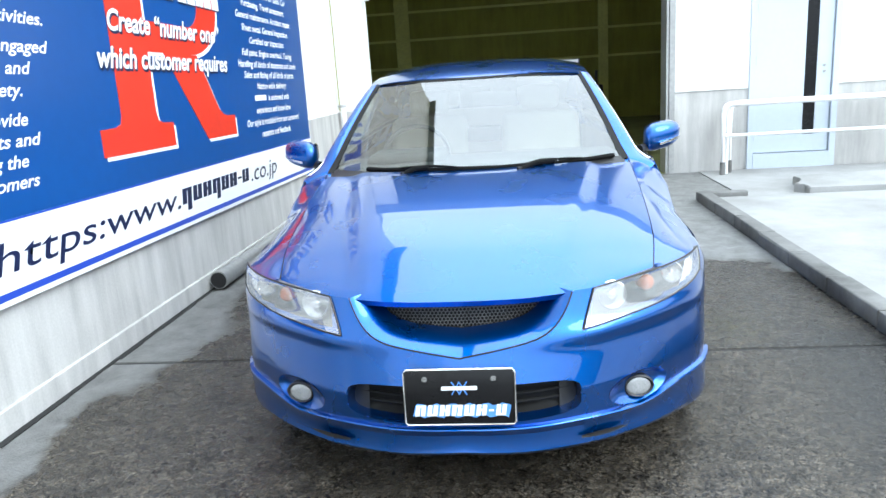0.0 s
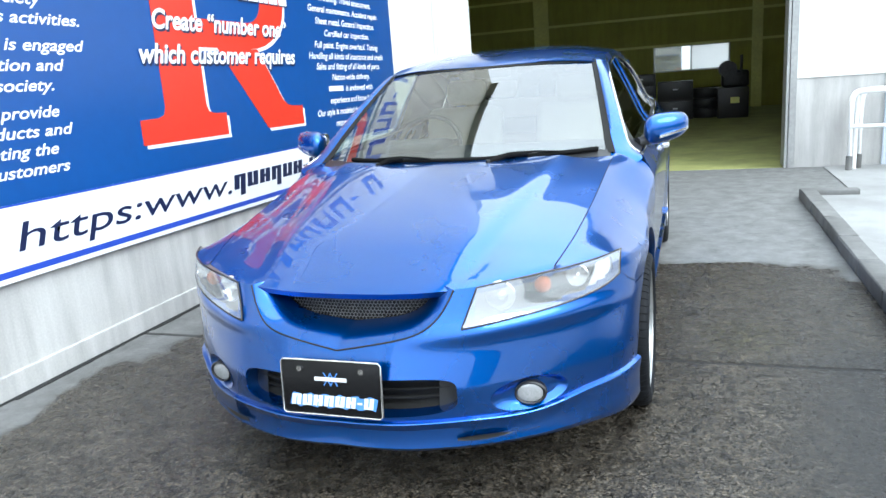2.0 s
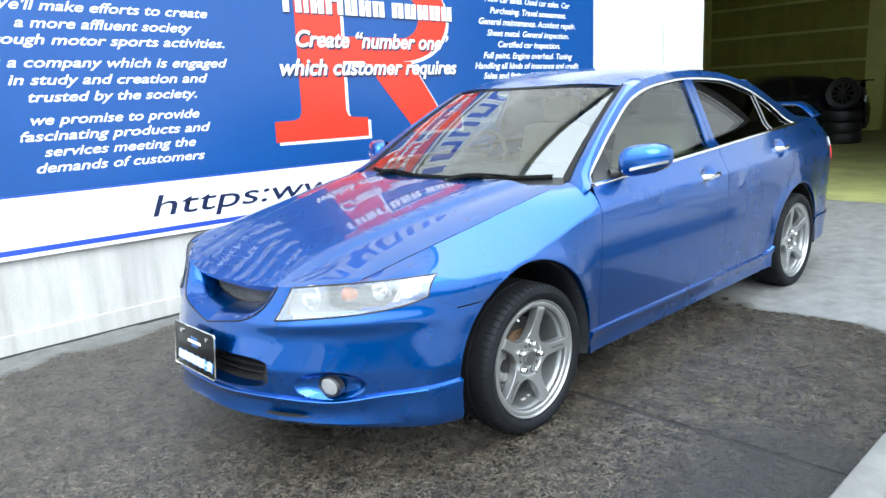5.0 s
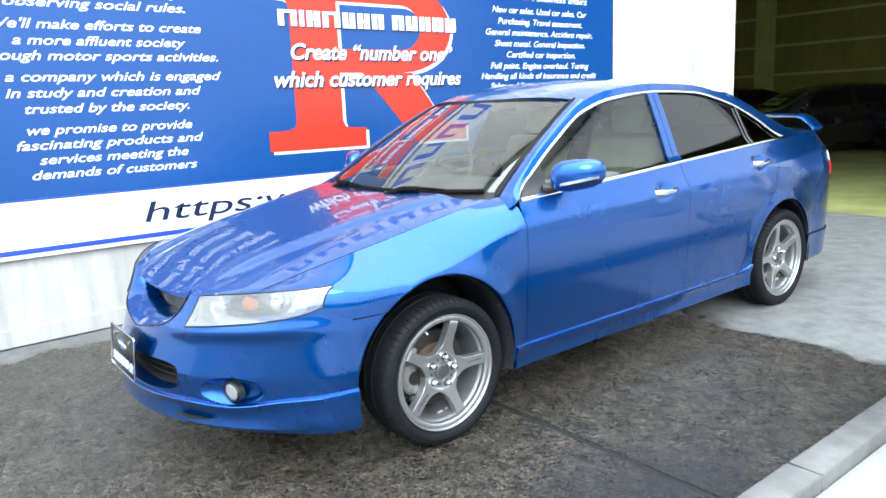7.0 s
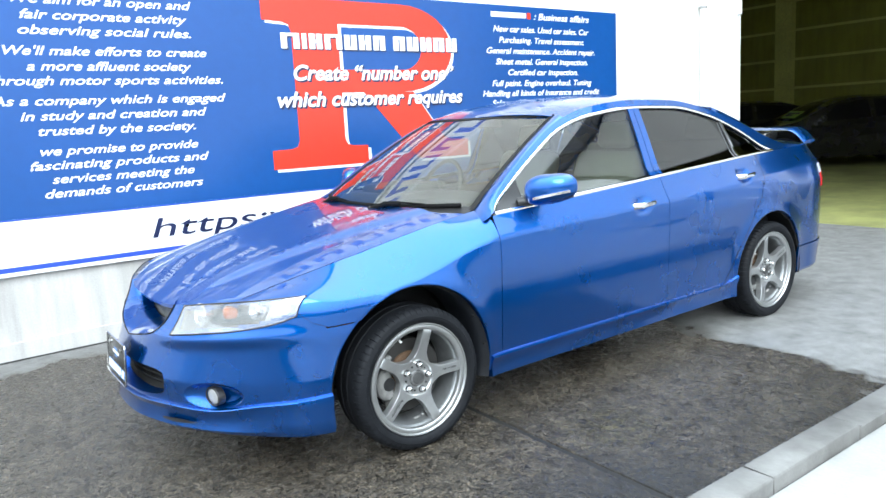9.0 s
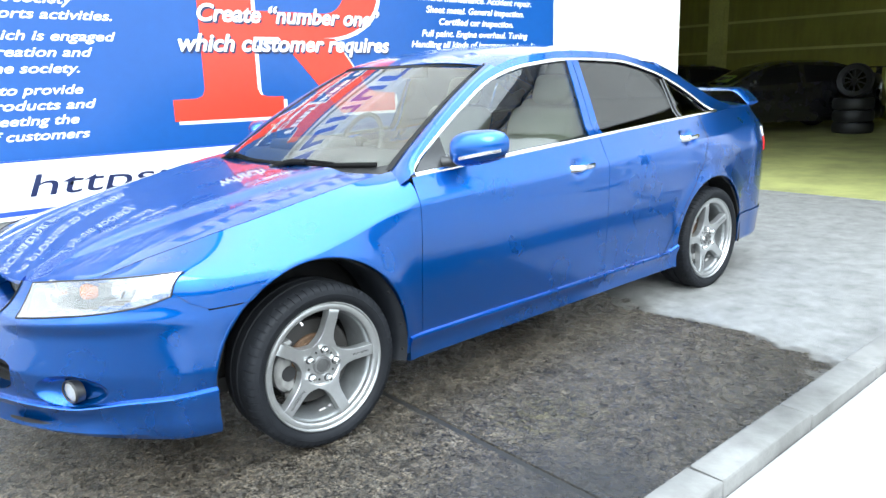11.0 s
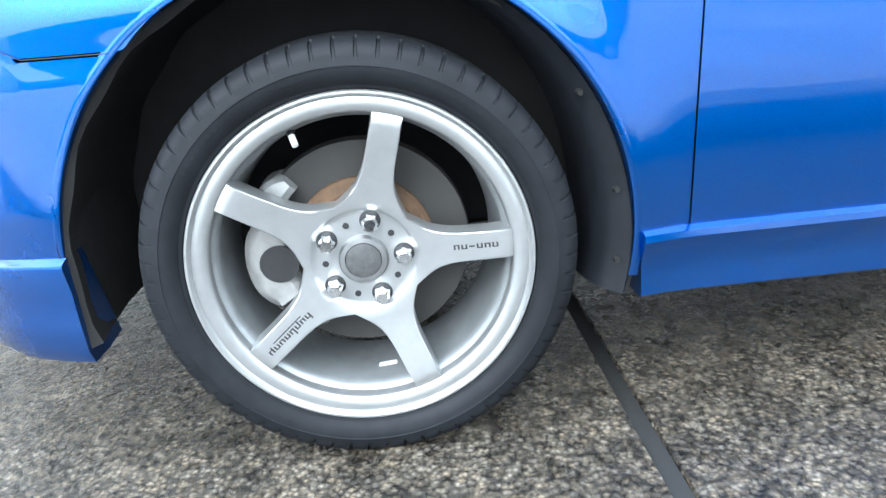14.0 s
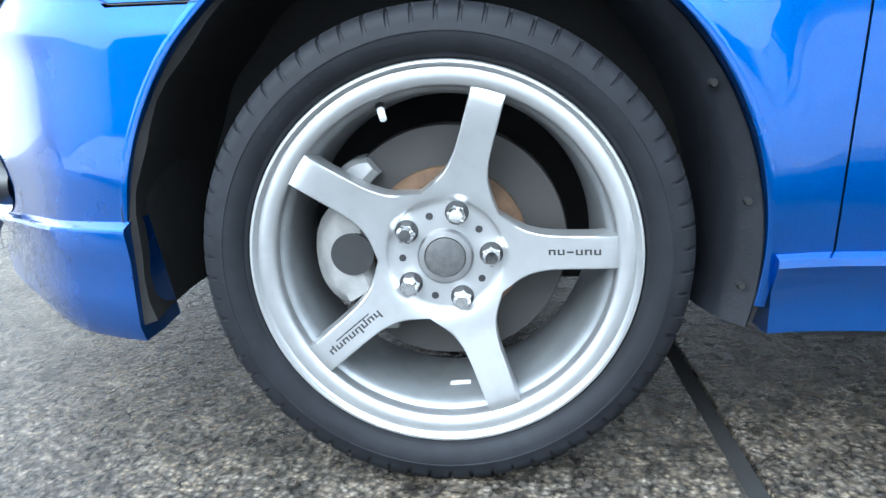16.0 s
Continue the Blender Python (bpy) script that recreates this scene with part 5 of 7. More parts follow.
# chrome door handles in their cups
def handles():
    for s in (1, -1):
        for y, z in ((1.447, 0.858), (2.401, 0.915)):
            bm = new_bm()
            prev = None
            for k in steps(-1, 1, 22):
                yy = y + 0.088 * k
                out = 0.004 + 0.030 * (1 - abs(k) ** 3.5)
                h = 0.0125 * (1 - 0.35 * abs(k) ** 3) + (0.006 * max(0, -k) if k < -0.3 else 0)
                x = XW(yy, z)
                cur = [bm.verts.new((s * (x + out + dx), yy, z + 0.05 * (yy - y) + dz)) for dx, dz in ((-0.010, h * 0.6), (0, h), (0.006, h * 0.5), (0.006, -h * 0.5), (0, -h), (-0.010, -h * 0.6))]
                if prev:
                    for j in range(6):
                        bm.faces.new((prev[j], prev[(j + 1) % 6], cur[(j + 1) % 6], cur[j]))
                else:
                    bm.faces.new(cur)
                prev = cur
            bm.faces.new(prev)
            bmesh.ops.recalc_face_normals(bm, faces=bm.faces)
            ob = part("door_handle", bm, CHROME, car, "chrome door handle")


handles()


# head lamps
def lamp_patch(c0, c1, d0, d1, out, nc=26, nd=10):
    def make():
        bm = new_bm()
        rows = [[bm.verts.new(lamp(c, d, out)) for d in steps(d0, d1, nd)] for c in steps(c0, c1, nc)]
        for p, q in zip(rows, rows[1:]):
            for k in range(nd):
                bm.faces.new((p[k], p[k + 1], q[k + 1], q[k]))
        return bm
    return make


def lamp_box():
    bm = new_bm()
    nc, nd = 22, 6
    rows = [[bm.verts.new(lamp(c, d, -0.055 + 0.03 * c) + Vector((0, 0.015, 0))) for d in steps(0, 1, nd)] for c in steps(0, 1, nc)]
    for p, q in zip(rows, rows[1:]):
        for k in range(nd):
            bm.faces.new((p[k], p[k + 1], q[k + 1], q[k]))
    rim = [lamp(c, 0, 0.0) for c in steps(0, 1, nc)], [lamp(c, 1, 0.0) for c in steps(0, 1, nc)]
    for run, k in ((rim[0], 0), (rim[1], nd)):
        vs = [bm.verts.new(p) for p in run]
        for i in range(nc):
            bm.faces.new((vs[i], vs[i + 1], rows[i + 1][k], rows[i][k]))
    for i, c in ((0, 0), (nc, 1)):
        vs = [bm.verts.new(lamp(c, d, 0.0)) for d in steps(0, 1, nd)]
        for k in range(nd):
            bm.faces.new((vs[k], vs[k + 1], rows[i][k + 1], rows[i][k]))
    return bm


for s in (1, -1):
    def flip(bm):
        if s < 0:
            bmesh.ops.scale(bm, vec=(-1, 1, 1), verts=bm.verts)
            bmesh.ops.reverse_faces(bm, faces=bm.faces)
        return bm
    hl = part("head_lamp", flip(lamp_box()), LAMP_GREY, car, "clear head lamp with round reflectors")
    lens = flip(lamp_patch(0.0, 1.0, 0, 1, 0.005)())
    outward(lens)
    part("lens", lens, LAMP_GLASS, hl, "clear plastic lens")
    bm = new_bm()
    edge = [(c, 0) for c in steps(0, 1, 24)] + [(1, d) for d in steps(0, 1, 5)[1:]] + [(c, 1) for c in steps(1, 0, 24)[1:]] + [(0, d) for d in steps(1, 0, 5)[1:]]
    pts = [lamp(c, d, 0.0035) for c, d in edge]
    tube(bm, pts, 0.0032, 6)
    part("lens_seal", flip(bm), DARK, hl, "dark seal round the lens")
    for c, d, r, mat, nm in ((0.21, 0.64, 0.043, SILVER, "reflector"), (0.46, 0.66, 0.026, AMBER, "turn_lamp"), (0.66, 0.66, 0.033, SILVER, "reflector")):
        p = lamp(c, d, -0.012 if c < 0.5 else -0.01)
        n = Vector((0.15, -0.97, 0.12)).normalized()
        q = n.to_track_quat("Z", "Y").to_matrix().to_4x4()
        bm = new_bm()
        prof = [(r * 1.08, -0.03), (r * 1.08, 0.0), (r, 0.002), (r * 0.93, -0.004), (r * 0.7, -0.02), (r * 0.42, -0.028), (r * 0.36, -0.010), (r * 0.2, -0.004), (0.0005, -0.002)]
        if mat is AMBER:
            prof = [(r, -0.03), (r, 0.0), (r * 0.8, 0.008), (r * 0.4, 0.013), (0.0005, 0.014)]
        rings = [[bm.verts.new(Matrix.Translation(p) @ q @ Vector((rr * math.cos(t), rr * math.sin(t), zz))) for t in steps(0, math.tau, 24)[:-1]] for rr, zz in prof]
        for a, b in zip(rings, rings[1:]):
            for k in range(24):
                bm.faces.new((a[k], a[(k + 1) % 24], b[(k + 1) % 24], b[k]))
        part(nm, flip(bm), mat, hl, "amber turn lamp" if mat is AMBER else "chrome reflector bowl")
    for k in range(9):
        bm = new_bm()
        c = 0.76 + 0.022 * k
        a, b = lamp(c, 0.12, -0.012), lamp(c + 0.03, 0.88, -0.012)
        tube(bm, [a, (a + b) / 2 + Vector((0.002, -0.003, 0)), b], 0.005, 6)
        part("reflector_rib", flip(bm), SILVER, hl)

# grille shield, mesh, lower intake
def loft(runs, closed=False):
    bm = new_bm()
    rows = [[bm.verts.new(p) for p in r] for r in runs]
    n = len(rows[0])
    for p, q in zip(rows, rows[1:]):
        for k in range(n if closed else n - 1):
            bm.faces.new((p[k], p[(k + 1) % n], q[(k + 1) % n], q[k]))
    return bm


def mir(p, a):
    return Vector((math.copysign(p.x, a), p.y, p.z)) if a else Vector((0, p.y, p.z))


def shield_in(q):
    s = abs(q)
    return Vector((0.285 * q, -0.765 + 0.035 * s * s, 0.570 + 0.118 * (0.25 * s + 0.75 * s ** 6)))


qs = steps(-1, 1, 60)
outer = [mir(nose(0.355 * abs(q), shield_z(0.355 * abs(q)), 0.001), q) for q in qs]
runs = []
for k in (0, 0.08, 0.2, 0.5, 0.8, 1.0):
    runs.append([lerp(o, shield_in(q), k) + Vector((0, -0.012 * math.sin(math.pi * k), 0.008 * math.sin(math.pi * k))) for o, q in zip(outer, qs)])
grille = part("grille_shield", loft(runs), BLUE, car, "blue shield-shaped grille surround")
bm = new_bm()
tube(bm, [o + Vector((0, -0.0005, 0)) for o in outer], 0.0028, 6)
part("shield_line", bm, JOINT, grille, "dark joint round the grille")
bm = new_bm()
rows = [[bm.verts.new((0.30 * q, -0.70, z)) for q in steps(-1, 1, 8)] for z in (0.53, 0.70)]
for k in range(8):
    bm.faces.new((rows[0][k], rows[0][k + 1], rows[1][k + 1], rows[1][k]))
part("grille_backing", bm, DARK, grille, "dark space behind the mesh", smooth=False)
MESH = simple("mesh_wire", (0.30, 0.30, 0.295), 0.5, 0.6, grain=60, depth=0.5)
bm = new_bm()


def mesh_floor(x):
    q = min(1.0, abs(x) / 0.285)
    return 0.570 + 0.118 * (0.25 * q + 0.75 * q ** 6)


cell = 0.0125
rowsn = int(0.14 / (cell * 0.86)) + 1
for j in range(rowsn):
    z = 0.566 + j * cell * 0.86
    for i in range(-24, 25):
        x = (i + 0.5 * (j % 2)) * cell
        if abs(x) > 0.278 or z < mesh_floor(x) - 0.004 or z > 0.694:
            continue
        y = -0.757 + 0.035 * (x / 0.285) ** 2
        ro, ri = cell * 0.578, cell * 0.44
        A = [bm.verts.new((x + ro * math.sin(t), y, z + ro * math.cos(t))) for t in steps(0, math.tau, 6)[:-1]]
        B = [bm.verts.new((x + ri * math.sin(t), y - 0.002, z + ri * math.cos(t))) for t in steps(0, math.tau, 6)[:-1]]
        for k in range(6):
            bm.faces.new((A[k], A[(k + 1) % 6], B[(k + 1) % 6], B[k]))
tagged(part("grille_mesh", bm, MESH, grille, "grey hexagonal wire mesh", smooth=False), kind="stuff")

bm = new_bm()
ts = steps(0, math.tau, 64)[:-1]


def intake_pt(t, k, back):
    c, s = math.cos(t), math.sin(t)
    x = 0.37 * math.copysign(abs(c) ** 0.4, c) * k
    z = 0.385 + 0.058 * math.copysign(abs(s) ** 0.4, s) * k
    p = nose(min(abs(x), 0.5), z, 0.001)
    return Vector((math.copysign(p.x, x), p.y + back, z))


bm = loft([[intake_pt(t, 1.0, 0) for t in ts], [intake_pt(t, 0.99, 0.012) for t in ts], [intake_pt(t, 0.96, 0.06) for t in ts]], True)
intake = part("lower_intake", bm, BLUE, car, "lower air intake with dark slats")
bm = loft([[intake_pt(t, 0.965, 0.055) for t in ts], [intake_pt(t, 0.5, 0.10) for t in ts], [intake_pt(t, 0.01, 0.10) for t in ts]], True)
part("intake_backing", bm, LINER, intake, "black intake back")
for z in (0.365, 0.392, 0.415):
    bm = new_bm()
    tube(bm, [mir(nose(min(abs(x), 0.45), z), x) + Vector((0, 0.062, 0)) for x in steps(-0.34, 0.34, 24)], 0.005, 8)
    part("slat", bm, LINER, intake)

# fog lamps in their pockets, lip vents
FOG_LENS = simple("fog_lamp_lens", (0.50, 0.51, 0.52), 0.12, 0.45, grain=140, depth=0.35)
for s in (1, -1):
    def flip(bm):
        if s < 0:
            bmesh.ops.scale(bm, vec=(-1, 1, 1), verts=bm.verts)
            bmesh.ops.reverse_faces(bm, faces=bm.faces)
        return bm
    ts = steps(0, math.tau, 40)[:-1]

    def pocket(k, back, dx=0.0):
        out = []
        for t in ts:
            x, z = FOG[0] + dx + FOG[2] * k * math.cos(t), FOG[1] + FOG[3] * k * math.sin(t)
            p = nose(min(x, 0.86), z, 0.001)
            out.append(p + Vector((-0.25, 0.97, 0)) * back)
        return out
    bm = loft([pocket(1.0, -0.001), pocket(0.93, 0.003), pocket(0.80, 0.014, 0.004), pocket(0.66, 0.022, 0.008), pocket(0.3, 0.024, 0.010), pocket(0.01, 0.024, 0.010)], True)
    pk = part("fog_lamp_pocket", flip(bm), BLUE, car, "blue fog lamp recess")
    n = Vector((0.20, -0.97, 0.05)).normalized()
    c0 = nose(FOG[0] + 0.004, FOG[1] - 0.004, -0.008)
    q = Matrix.Translation(c0) @ n.to_track_quat("Z", "Y").to_matrix().to_4x4()
    for nm, mat, prof, lab in (("fog_bezel", DARK, [(0.045, -0.02), (0.045, 0.006), (0.040, 0.011), (0.035, 0.008)], "black bezel"),
                               ("fog_lamp", FOG_LENS, [(0.0365, 0.0), (0.036, 0.004), (0.030, 0.0062), (0.018, 0.0072), (0.0005, 0.0075)], "round clear fog lamp")):
        bm = new_bm()
        rings = [[bm.verts.new(q @ Vector((r * 1.16 * math.cos(t), r * 0.84 * math.sin(t), z))) for t in steps(0, math.tau, 28)[:-1]] for r, z in prof]
        for a, b in zip(rings, rings[1:]):
            for k in range(28):
                bm.faces.new((a[k], a[(k + 1) % 28], b[(k + 1) % 28], b[k]))
        part(nm, flip(bm), mat, pk, lab)
    # dark band laid on the lip, its colour standing for a vent's shaded inside
    bm = new_bm()
    prev = None
    for k in steps(0, 1, 16):
        x = lerp(0.36, 0.58, k)
        h = 0.008 * math.sin(math.pi * min(1, k * 1.3 + 0.12)) ** 0.6 if k < 0.99 else 0.0015
        zc = 0.251 - 0.010 * k
        p = nose(x, zc, 0.0185)
        cur = [bm.verts.new(p + Vector((0, 0, h))), bm.verts.new(p + Vector((0, 0.002, 0))), bm.verts.new(p - Vector((0, 0, h)))]
        if prev:
            for j in range(2):
                bm.faces.new((prev[j], prev[j + 1], cur[j + 1], cur[j]))
        prev = cur
    part("lip_vent_shade", flip(bm), DARK, car, "dark band painted for the shaded slot in the front lip")

# show plate with its frame; the writing on it becomes bars
PL = Matrix.Translation((0, -0.972, 0.425)) @ pose(0, 0, 0, 84, 0, 0)
bm = new_bm()
box(bm, -0.166, 0.166, -0.084, 0.084, -0.004, 0.003, 0.003, 2)
plate = part("show_plate", bm, BLACK_GLOSS, car, "black show plate in a silver frame")
plate.matrix_basis = PL
bm = new_bm()
tube(bm, [(x, y, 0.003) for x, y in ((-0.16, 0.086), (0.16, 0.086), (0.168, 0.078), (0.168, -0.078), (0.16, -0.086), (-0.16, -0.086), (-0.168, -0.078), (-0.168, 0.078), (-0.16, 0.086))], 0.0032, 8)
part("plate_frame", bm, CHROME, plate, "silver frame")
FLAME = simple("flame_blue", (0.10, 0.28, 0.75), 0.4, grain=60)
bm = new_bm()
wv = [(-0.145 + 0.29 * i / 40, 0.004 * math.sin(i * 0.9) + 0.0015 * math.sin(i * 2.3)) for i in range(41)]
plate_of(bm, [(x, -0.060 + w) for x, w in wv] + [(x + 0.01, -0.023 + w) for x, w in wv[::-1]], 0.0022, 0.0036)
part("flame_band", bm, FLAME, plate, "pale blue flame band", smooth=False)
name_bars(plate, SIGN_WHITE, -0.141, 0.141, -0.058, 0.034, "nnnnnn-n", 0.003, 0.0045, 0.15, "plain white bar in place of a letter")
bm = new_bm()
plate_of(bm, rect(-0.054, 0.054, 0.022, 0.034), 0.003, 0.0045)
part("name_bar", bm, SIGN_WHITE, plate, smooth=False)
for k in (-1, 1):
    for d in (-0.011, 0.011):
        bm = new_bm()
        plate_of(bm, [(d - 0.012 * k - 0.002, 0.008), (d - 0.012 * k + 0.002, 0.008), (d + 0.012 * k + 0.002, 0.048), (d + 0.012 * k - 0.002, 0.048)], 0.003, 0.004)
        part("emblem_stroke", bm, FLAME, plate, smooth=False)
    bm = new_bm()
    cyl(bm, (0.104 * k, 0.058, 0.002), (0.104 * k, 0.058, 0.008), 0.0085)
    part("plate_bolt", bm, CHROME, plate, "bolt")


# tail lamps, spoiler
def tail_patch(z0, z1):
    def make():
        bm = new_bm()
        rows = [[bm.verts.new(side(u, z) + normal(u, z) * 0.005) for z in steps(z0 + 0.05 * max(0, 1.2 - u), z1, 6)] for u in steps(1.17, 1.75, 24)]
        for p, q in zip(rows, rows[1:]):
            for k in range(6):
                bm.faces.new((p[k], p[k + 1], q[k + 1], q[k]))
        return bm
    return make


sides("tail_lamp", tail_patch(0.845, 0.905), CLEAR_LENS, label="clear part of the tail lamp", thick=0.006)
sides("tail_lamp", tail_patch(0.755, 0.843), RED_LENS, label="red part of the tail lamp", thick=0.006)
bm = new_bm()
prev = None
for a in steps(-1, 1, 60):
    s = abs(a)
    x = 0.665 * a
    zc = 1.132 - 0.004 * s * s - 0.088 * max(0, (s - 0.80) / 0.20) ** 1.6
    yc = 3.56 - 0.05 * s * s
    ch = 0.075
    cur = [bm.verts.new((x, yc + dy * ch, zc + dz)) for dy, dz in ((-1, -0.004), (-0.6, 0.010), (0, 0.016), (0.7, 0.014), (1, 0.010), (0.95, 0.002), (0, -0.010), (-0.7, -0.010))]
    if prev:
        for k in range(8):
            bm.faces.new((prev[k], prev[(k + 1) % 8], cur[(k + 1) % 8], cur[k]))
    else:
        bm.faces.new(cur)
    prev = cur
bm.faces.new(prev)
bmesh.ops.recalc_face_normals(bm, faces=bm.faces)
part("rear_spoiler", bm, BLUE, car, "blue rear wing spoiler")

# dark flanges that close the bumper ends in front of the wheels
for s in (1, -1):
    bm = new_bm()
    box(bm, s * 0.60, s * 0.835, -0.398, -0.388, 0.205, 0.50, 0.004)
    part("bumper_flange", bm, LINER, car, "dark flange at the bumper end", smooth=False)

# dark shields that close the wheel wells towards the middle
for s in (1, -1):
    for yc in (0, WB):
        bm = new_bm()
        cyl(bm, (s * 0.53, yc, RW + 0.02), (s * 0.545, yc, RW + 0.02), 0.24, seg=32)
        part("well_shield", bm, LINER, car, "dark inner shield of the wheel well", smooth=False)

# cabin and underside
bm = new_bm()
box(bm, -0.56, 0.56, -0.62, 3.5, 0.17, 0.24, 0.02)
box(bm, -0.82, 0.82, 0.45, 2.22, 0.17, 0.24, 0.02)
part("underbody", bm, DARK, car, "dark underbody")
bm = new_bm()
box(bm, -0.78, 0.78, 0.50, 2.95, 0.24, 0.34)
box(bm, -0.74, 0.74, 0.40, 0.62, 0.34, 0.90, 0.03)
box(bm, -0.70, 0.70, 2.55, 2.98, 0.34, 0.98, 0.05)
part("cabin_floor", bm, DASH, car, "dark cabin floor and bulkheads")
bm = new_bm()
box(bm, -0.72, 0.72, 0.52, 0.95, 0.70, 0.955, 0.06, 4)
box(bm, -0.55, -0.16, 0.60, 0.92, 0.90, 1.00, 0.035, 4)
part("dashboard", bm, DASH, car, "dark dashboard")
bm = new_bm()
ctr = Vector((-0.36, 1.06, 0.93))
q = pose(0, 0, 0, 65, 0, 0)
tube(bm, [ctr + q @ Vector((0.185 * math.cos(t), 0.185 * math.sin(t), 0)) for t in steps(0, math.tau, 32)], 0.014, 8)
for t in (0.2, 2.94, 4.71):
    tube(bm, [ctr, ctr + q @ Vector((0.18 * math.cos(t), 0.18 * math.sin(t), 0))], 0.016, 8)
cyl(bm, ctr + q @ Vector((0, 0, -0.12)), ctr + q @ Vector((0, 0, 0.03)), 0.05)
part("steering_wheel", bm, DASH, car, "dark steering wheel")


def seat(x, y, w):
    bm = new_bm()
    box(bm, x - w / 2, x + w / 2, y, y + 0.52, 0.40, 0.58, 0.06, 4)
    ob = part("car_seat", bm, SEAT, car, "pale cloth car seat")
    bm = new_bm()
    box(bm, x - w / 2, x + w / 2, -0.07, 0.07, 0.0, 0.62, 0.06, 4)
    bmesh.ops.transform(bm, verts=bm.verts, matrix=Matrix.Translation((0, y + 0.50, 0.52)) @ pose(0, 0, 0, -20, 0, 0))
    part("seat_back", bm, SEAT, ob)
    for hx in ((x,) if w < 0.8 else (x - 0.35, x + 0.35)):
        bm = new_bm()
        box(bm, hx - 0.13, hx + 0.13, -0.045, 0.045, 0.64, 0.80, 0.04, 4)
        bmesh.ops.transform(bm, verts=bm.verts, matrix=Matrix.Translation((0, y + 0.50, 0.52)) @ pose(0, 0, 0, -20, 0, 0))
        part("headrest", bm, SEAT, ob)


seat(-0.36, 1.12, 0.50), seat(0.36, 1.12, 0.50), seat(0, 2.0, 1.25)
bm = new_bm()
box(bm, -0.10, 0.10, 1.17, 1.20, 1.285, 1.345, 0.012, 3)
part("interior_mirror", bm, DARK, car, "black interior mirror")
bm = new_bm()
cyl(bm, (0, 1.165, 1.395), (0, 1.185, 1.335), 0.008)
part("mirror_stem", bm, DARK, car, "mirror stem")


# ---- wheels ----
def turned(prof, seg=72, close=False):
    """A body of revolution about the wheel's axis: prof in radius and x."""
    bm = new_bm()
    rings = [[bm.verts.new((x, r * math.sin(t), r * math.cos(t))) for t in steps(0, math.tau, seg)[:-1]] for r, x in prof]
    for a, b in zip(rings, rings[1:] + ([rings[0]] if close else [])):
        for k in range(seg):
            bm.faces.new((a[k], a[(k + 1) % seg], b[(k + 1) % seg], b[k]))
    bmesh.ops.recalc_face_normals(bm, faces=bm.faces)
    return bm


spoke_w = curve((0.045, 0.0327), (0.080, 0.0581), (0.087, 0.047), (0.097, 0.035), (0.112, 0.0262), (0.138, 0.0215), (0.175, 0.0207), (0.187, 0.0213), (0.1975, 0.0238), (0.2045, 0.0290), (0.2105, 0.041))
spoke_x = curve((0.03, -0.0360), (0.0715, -0.0345), (0.0745, -0.0300), (0.11, -0.0245), (0.16, -0.0155), (0.19, -0.0100), (0.2035, -0.0085), (0.2100, -0.0105), (0.2165, -0.0125))
THETA = radians(15.2)
LETTER = simple("black_lettering", (0.02, 0.02, 0.02), 0.5, grain=50)
TYRE = simple("tyre_rubber", (0.011, 0.012, 0.0145), 0.6, grain=35, depth=0.45, bump=0.12, specular_ior_level=0.12)
BARREL = simple("barrel_silver", (0.30, 0.31, 0.315), 0.4, 0.7, grain=25, depth=0.25)


ALLOY = simple("raw_alloy", (0.30, 0.30, 0.295), 0.6, 0.3, grain=60, depth=0.35, bump=0.3)


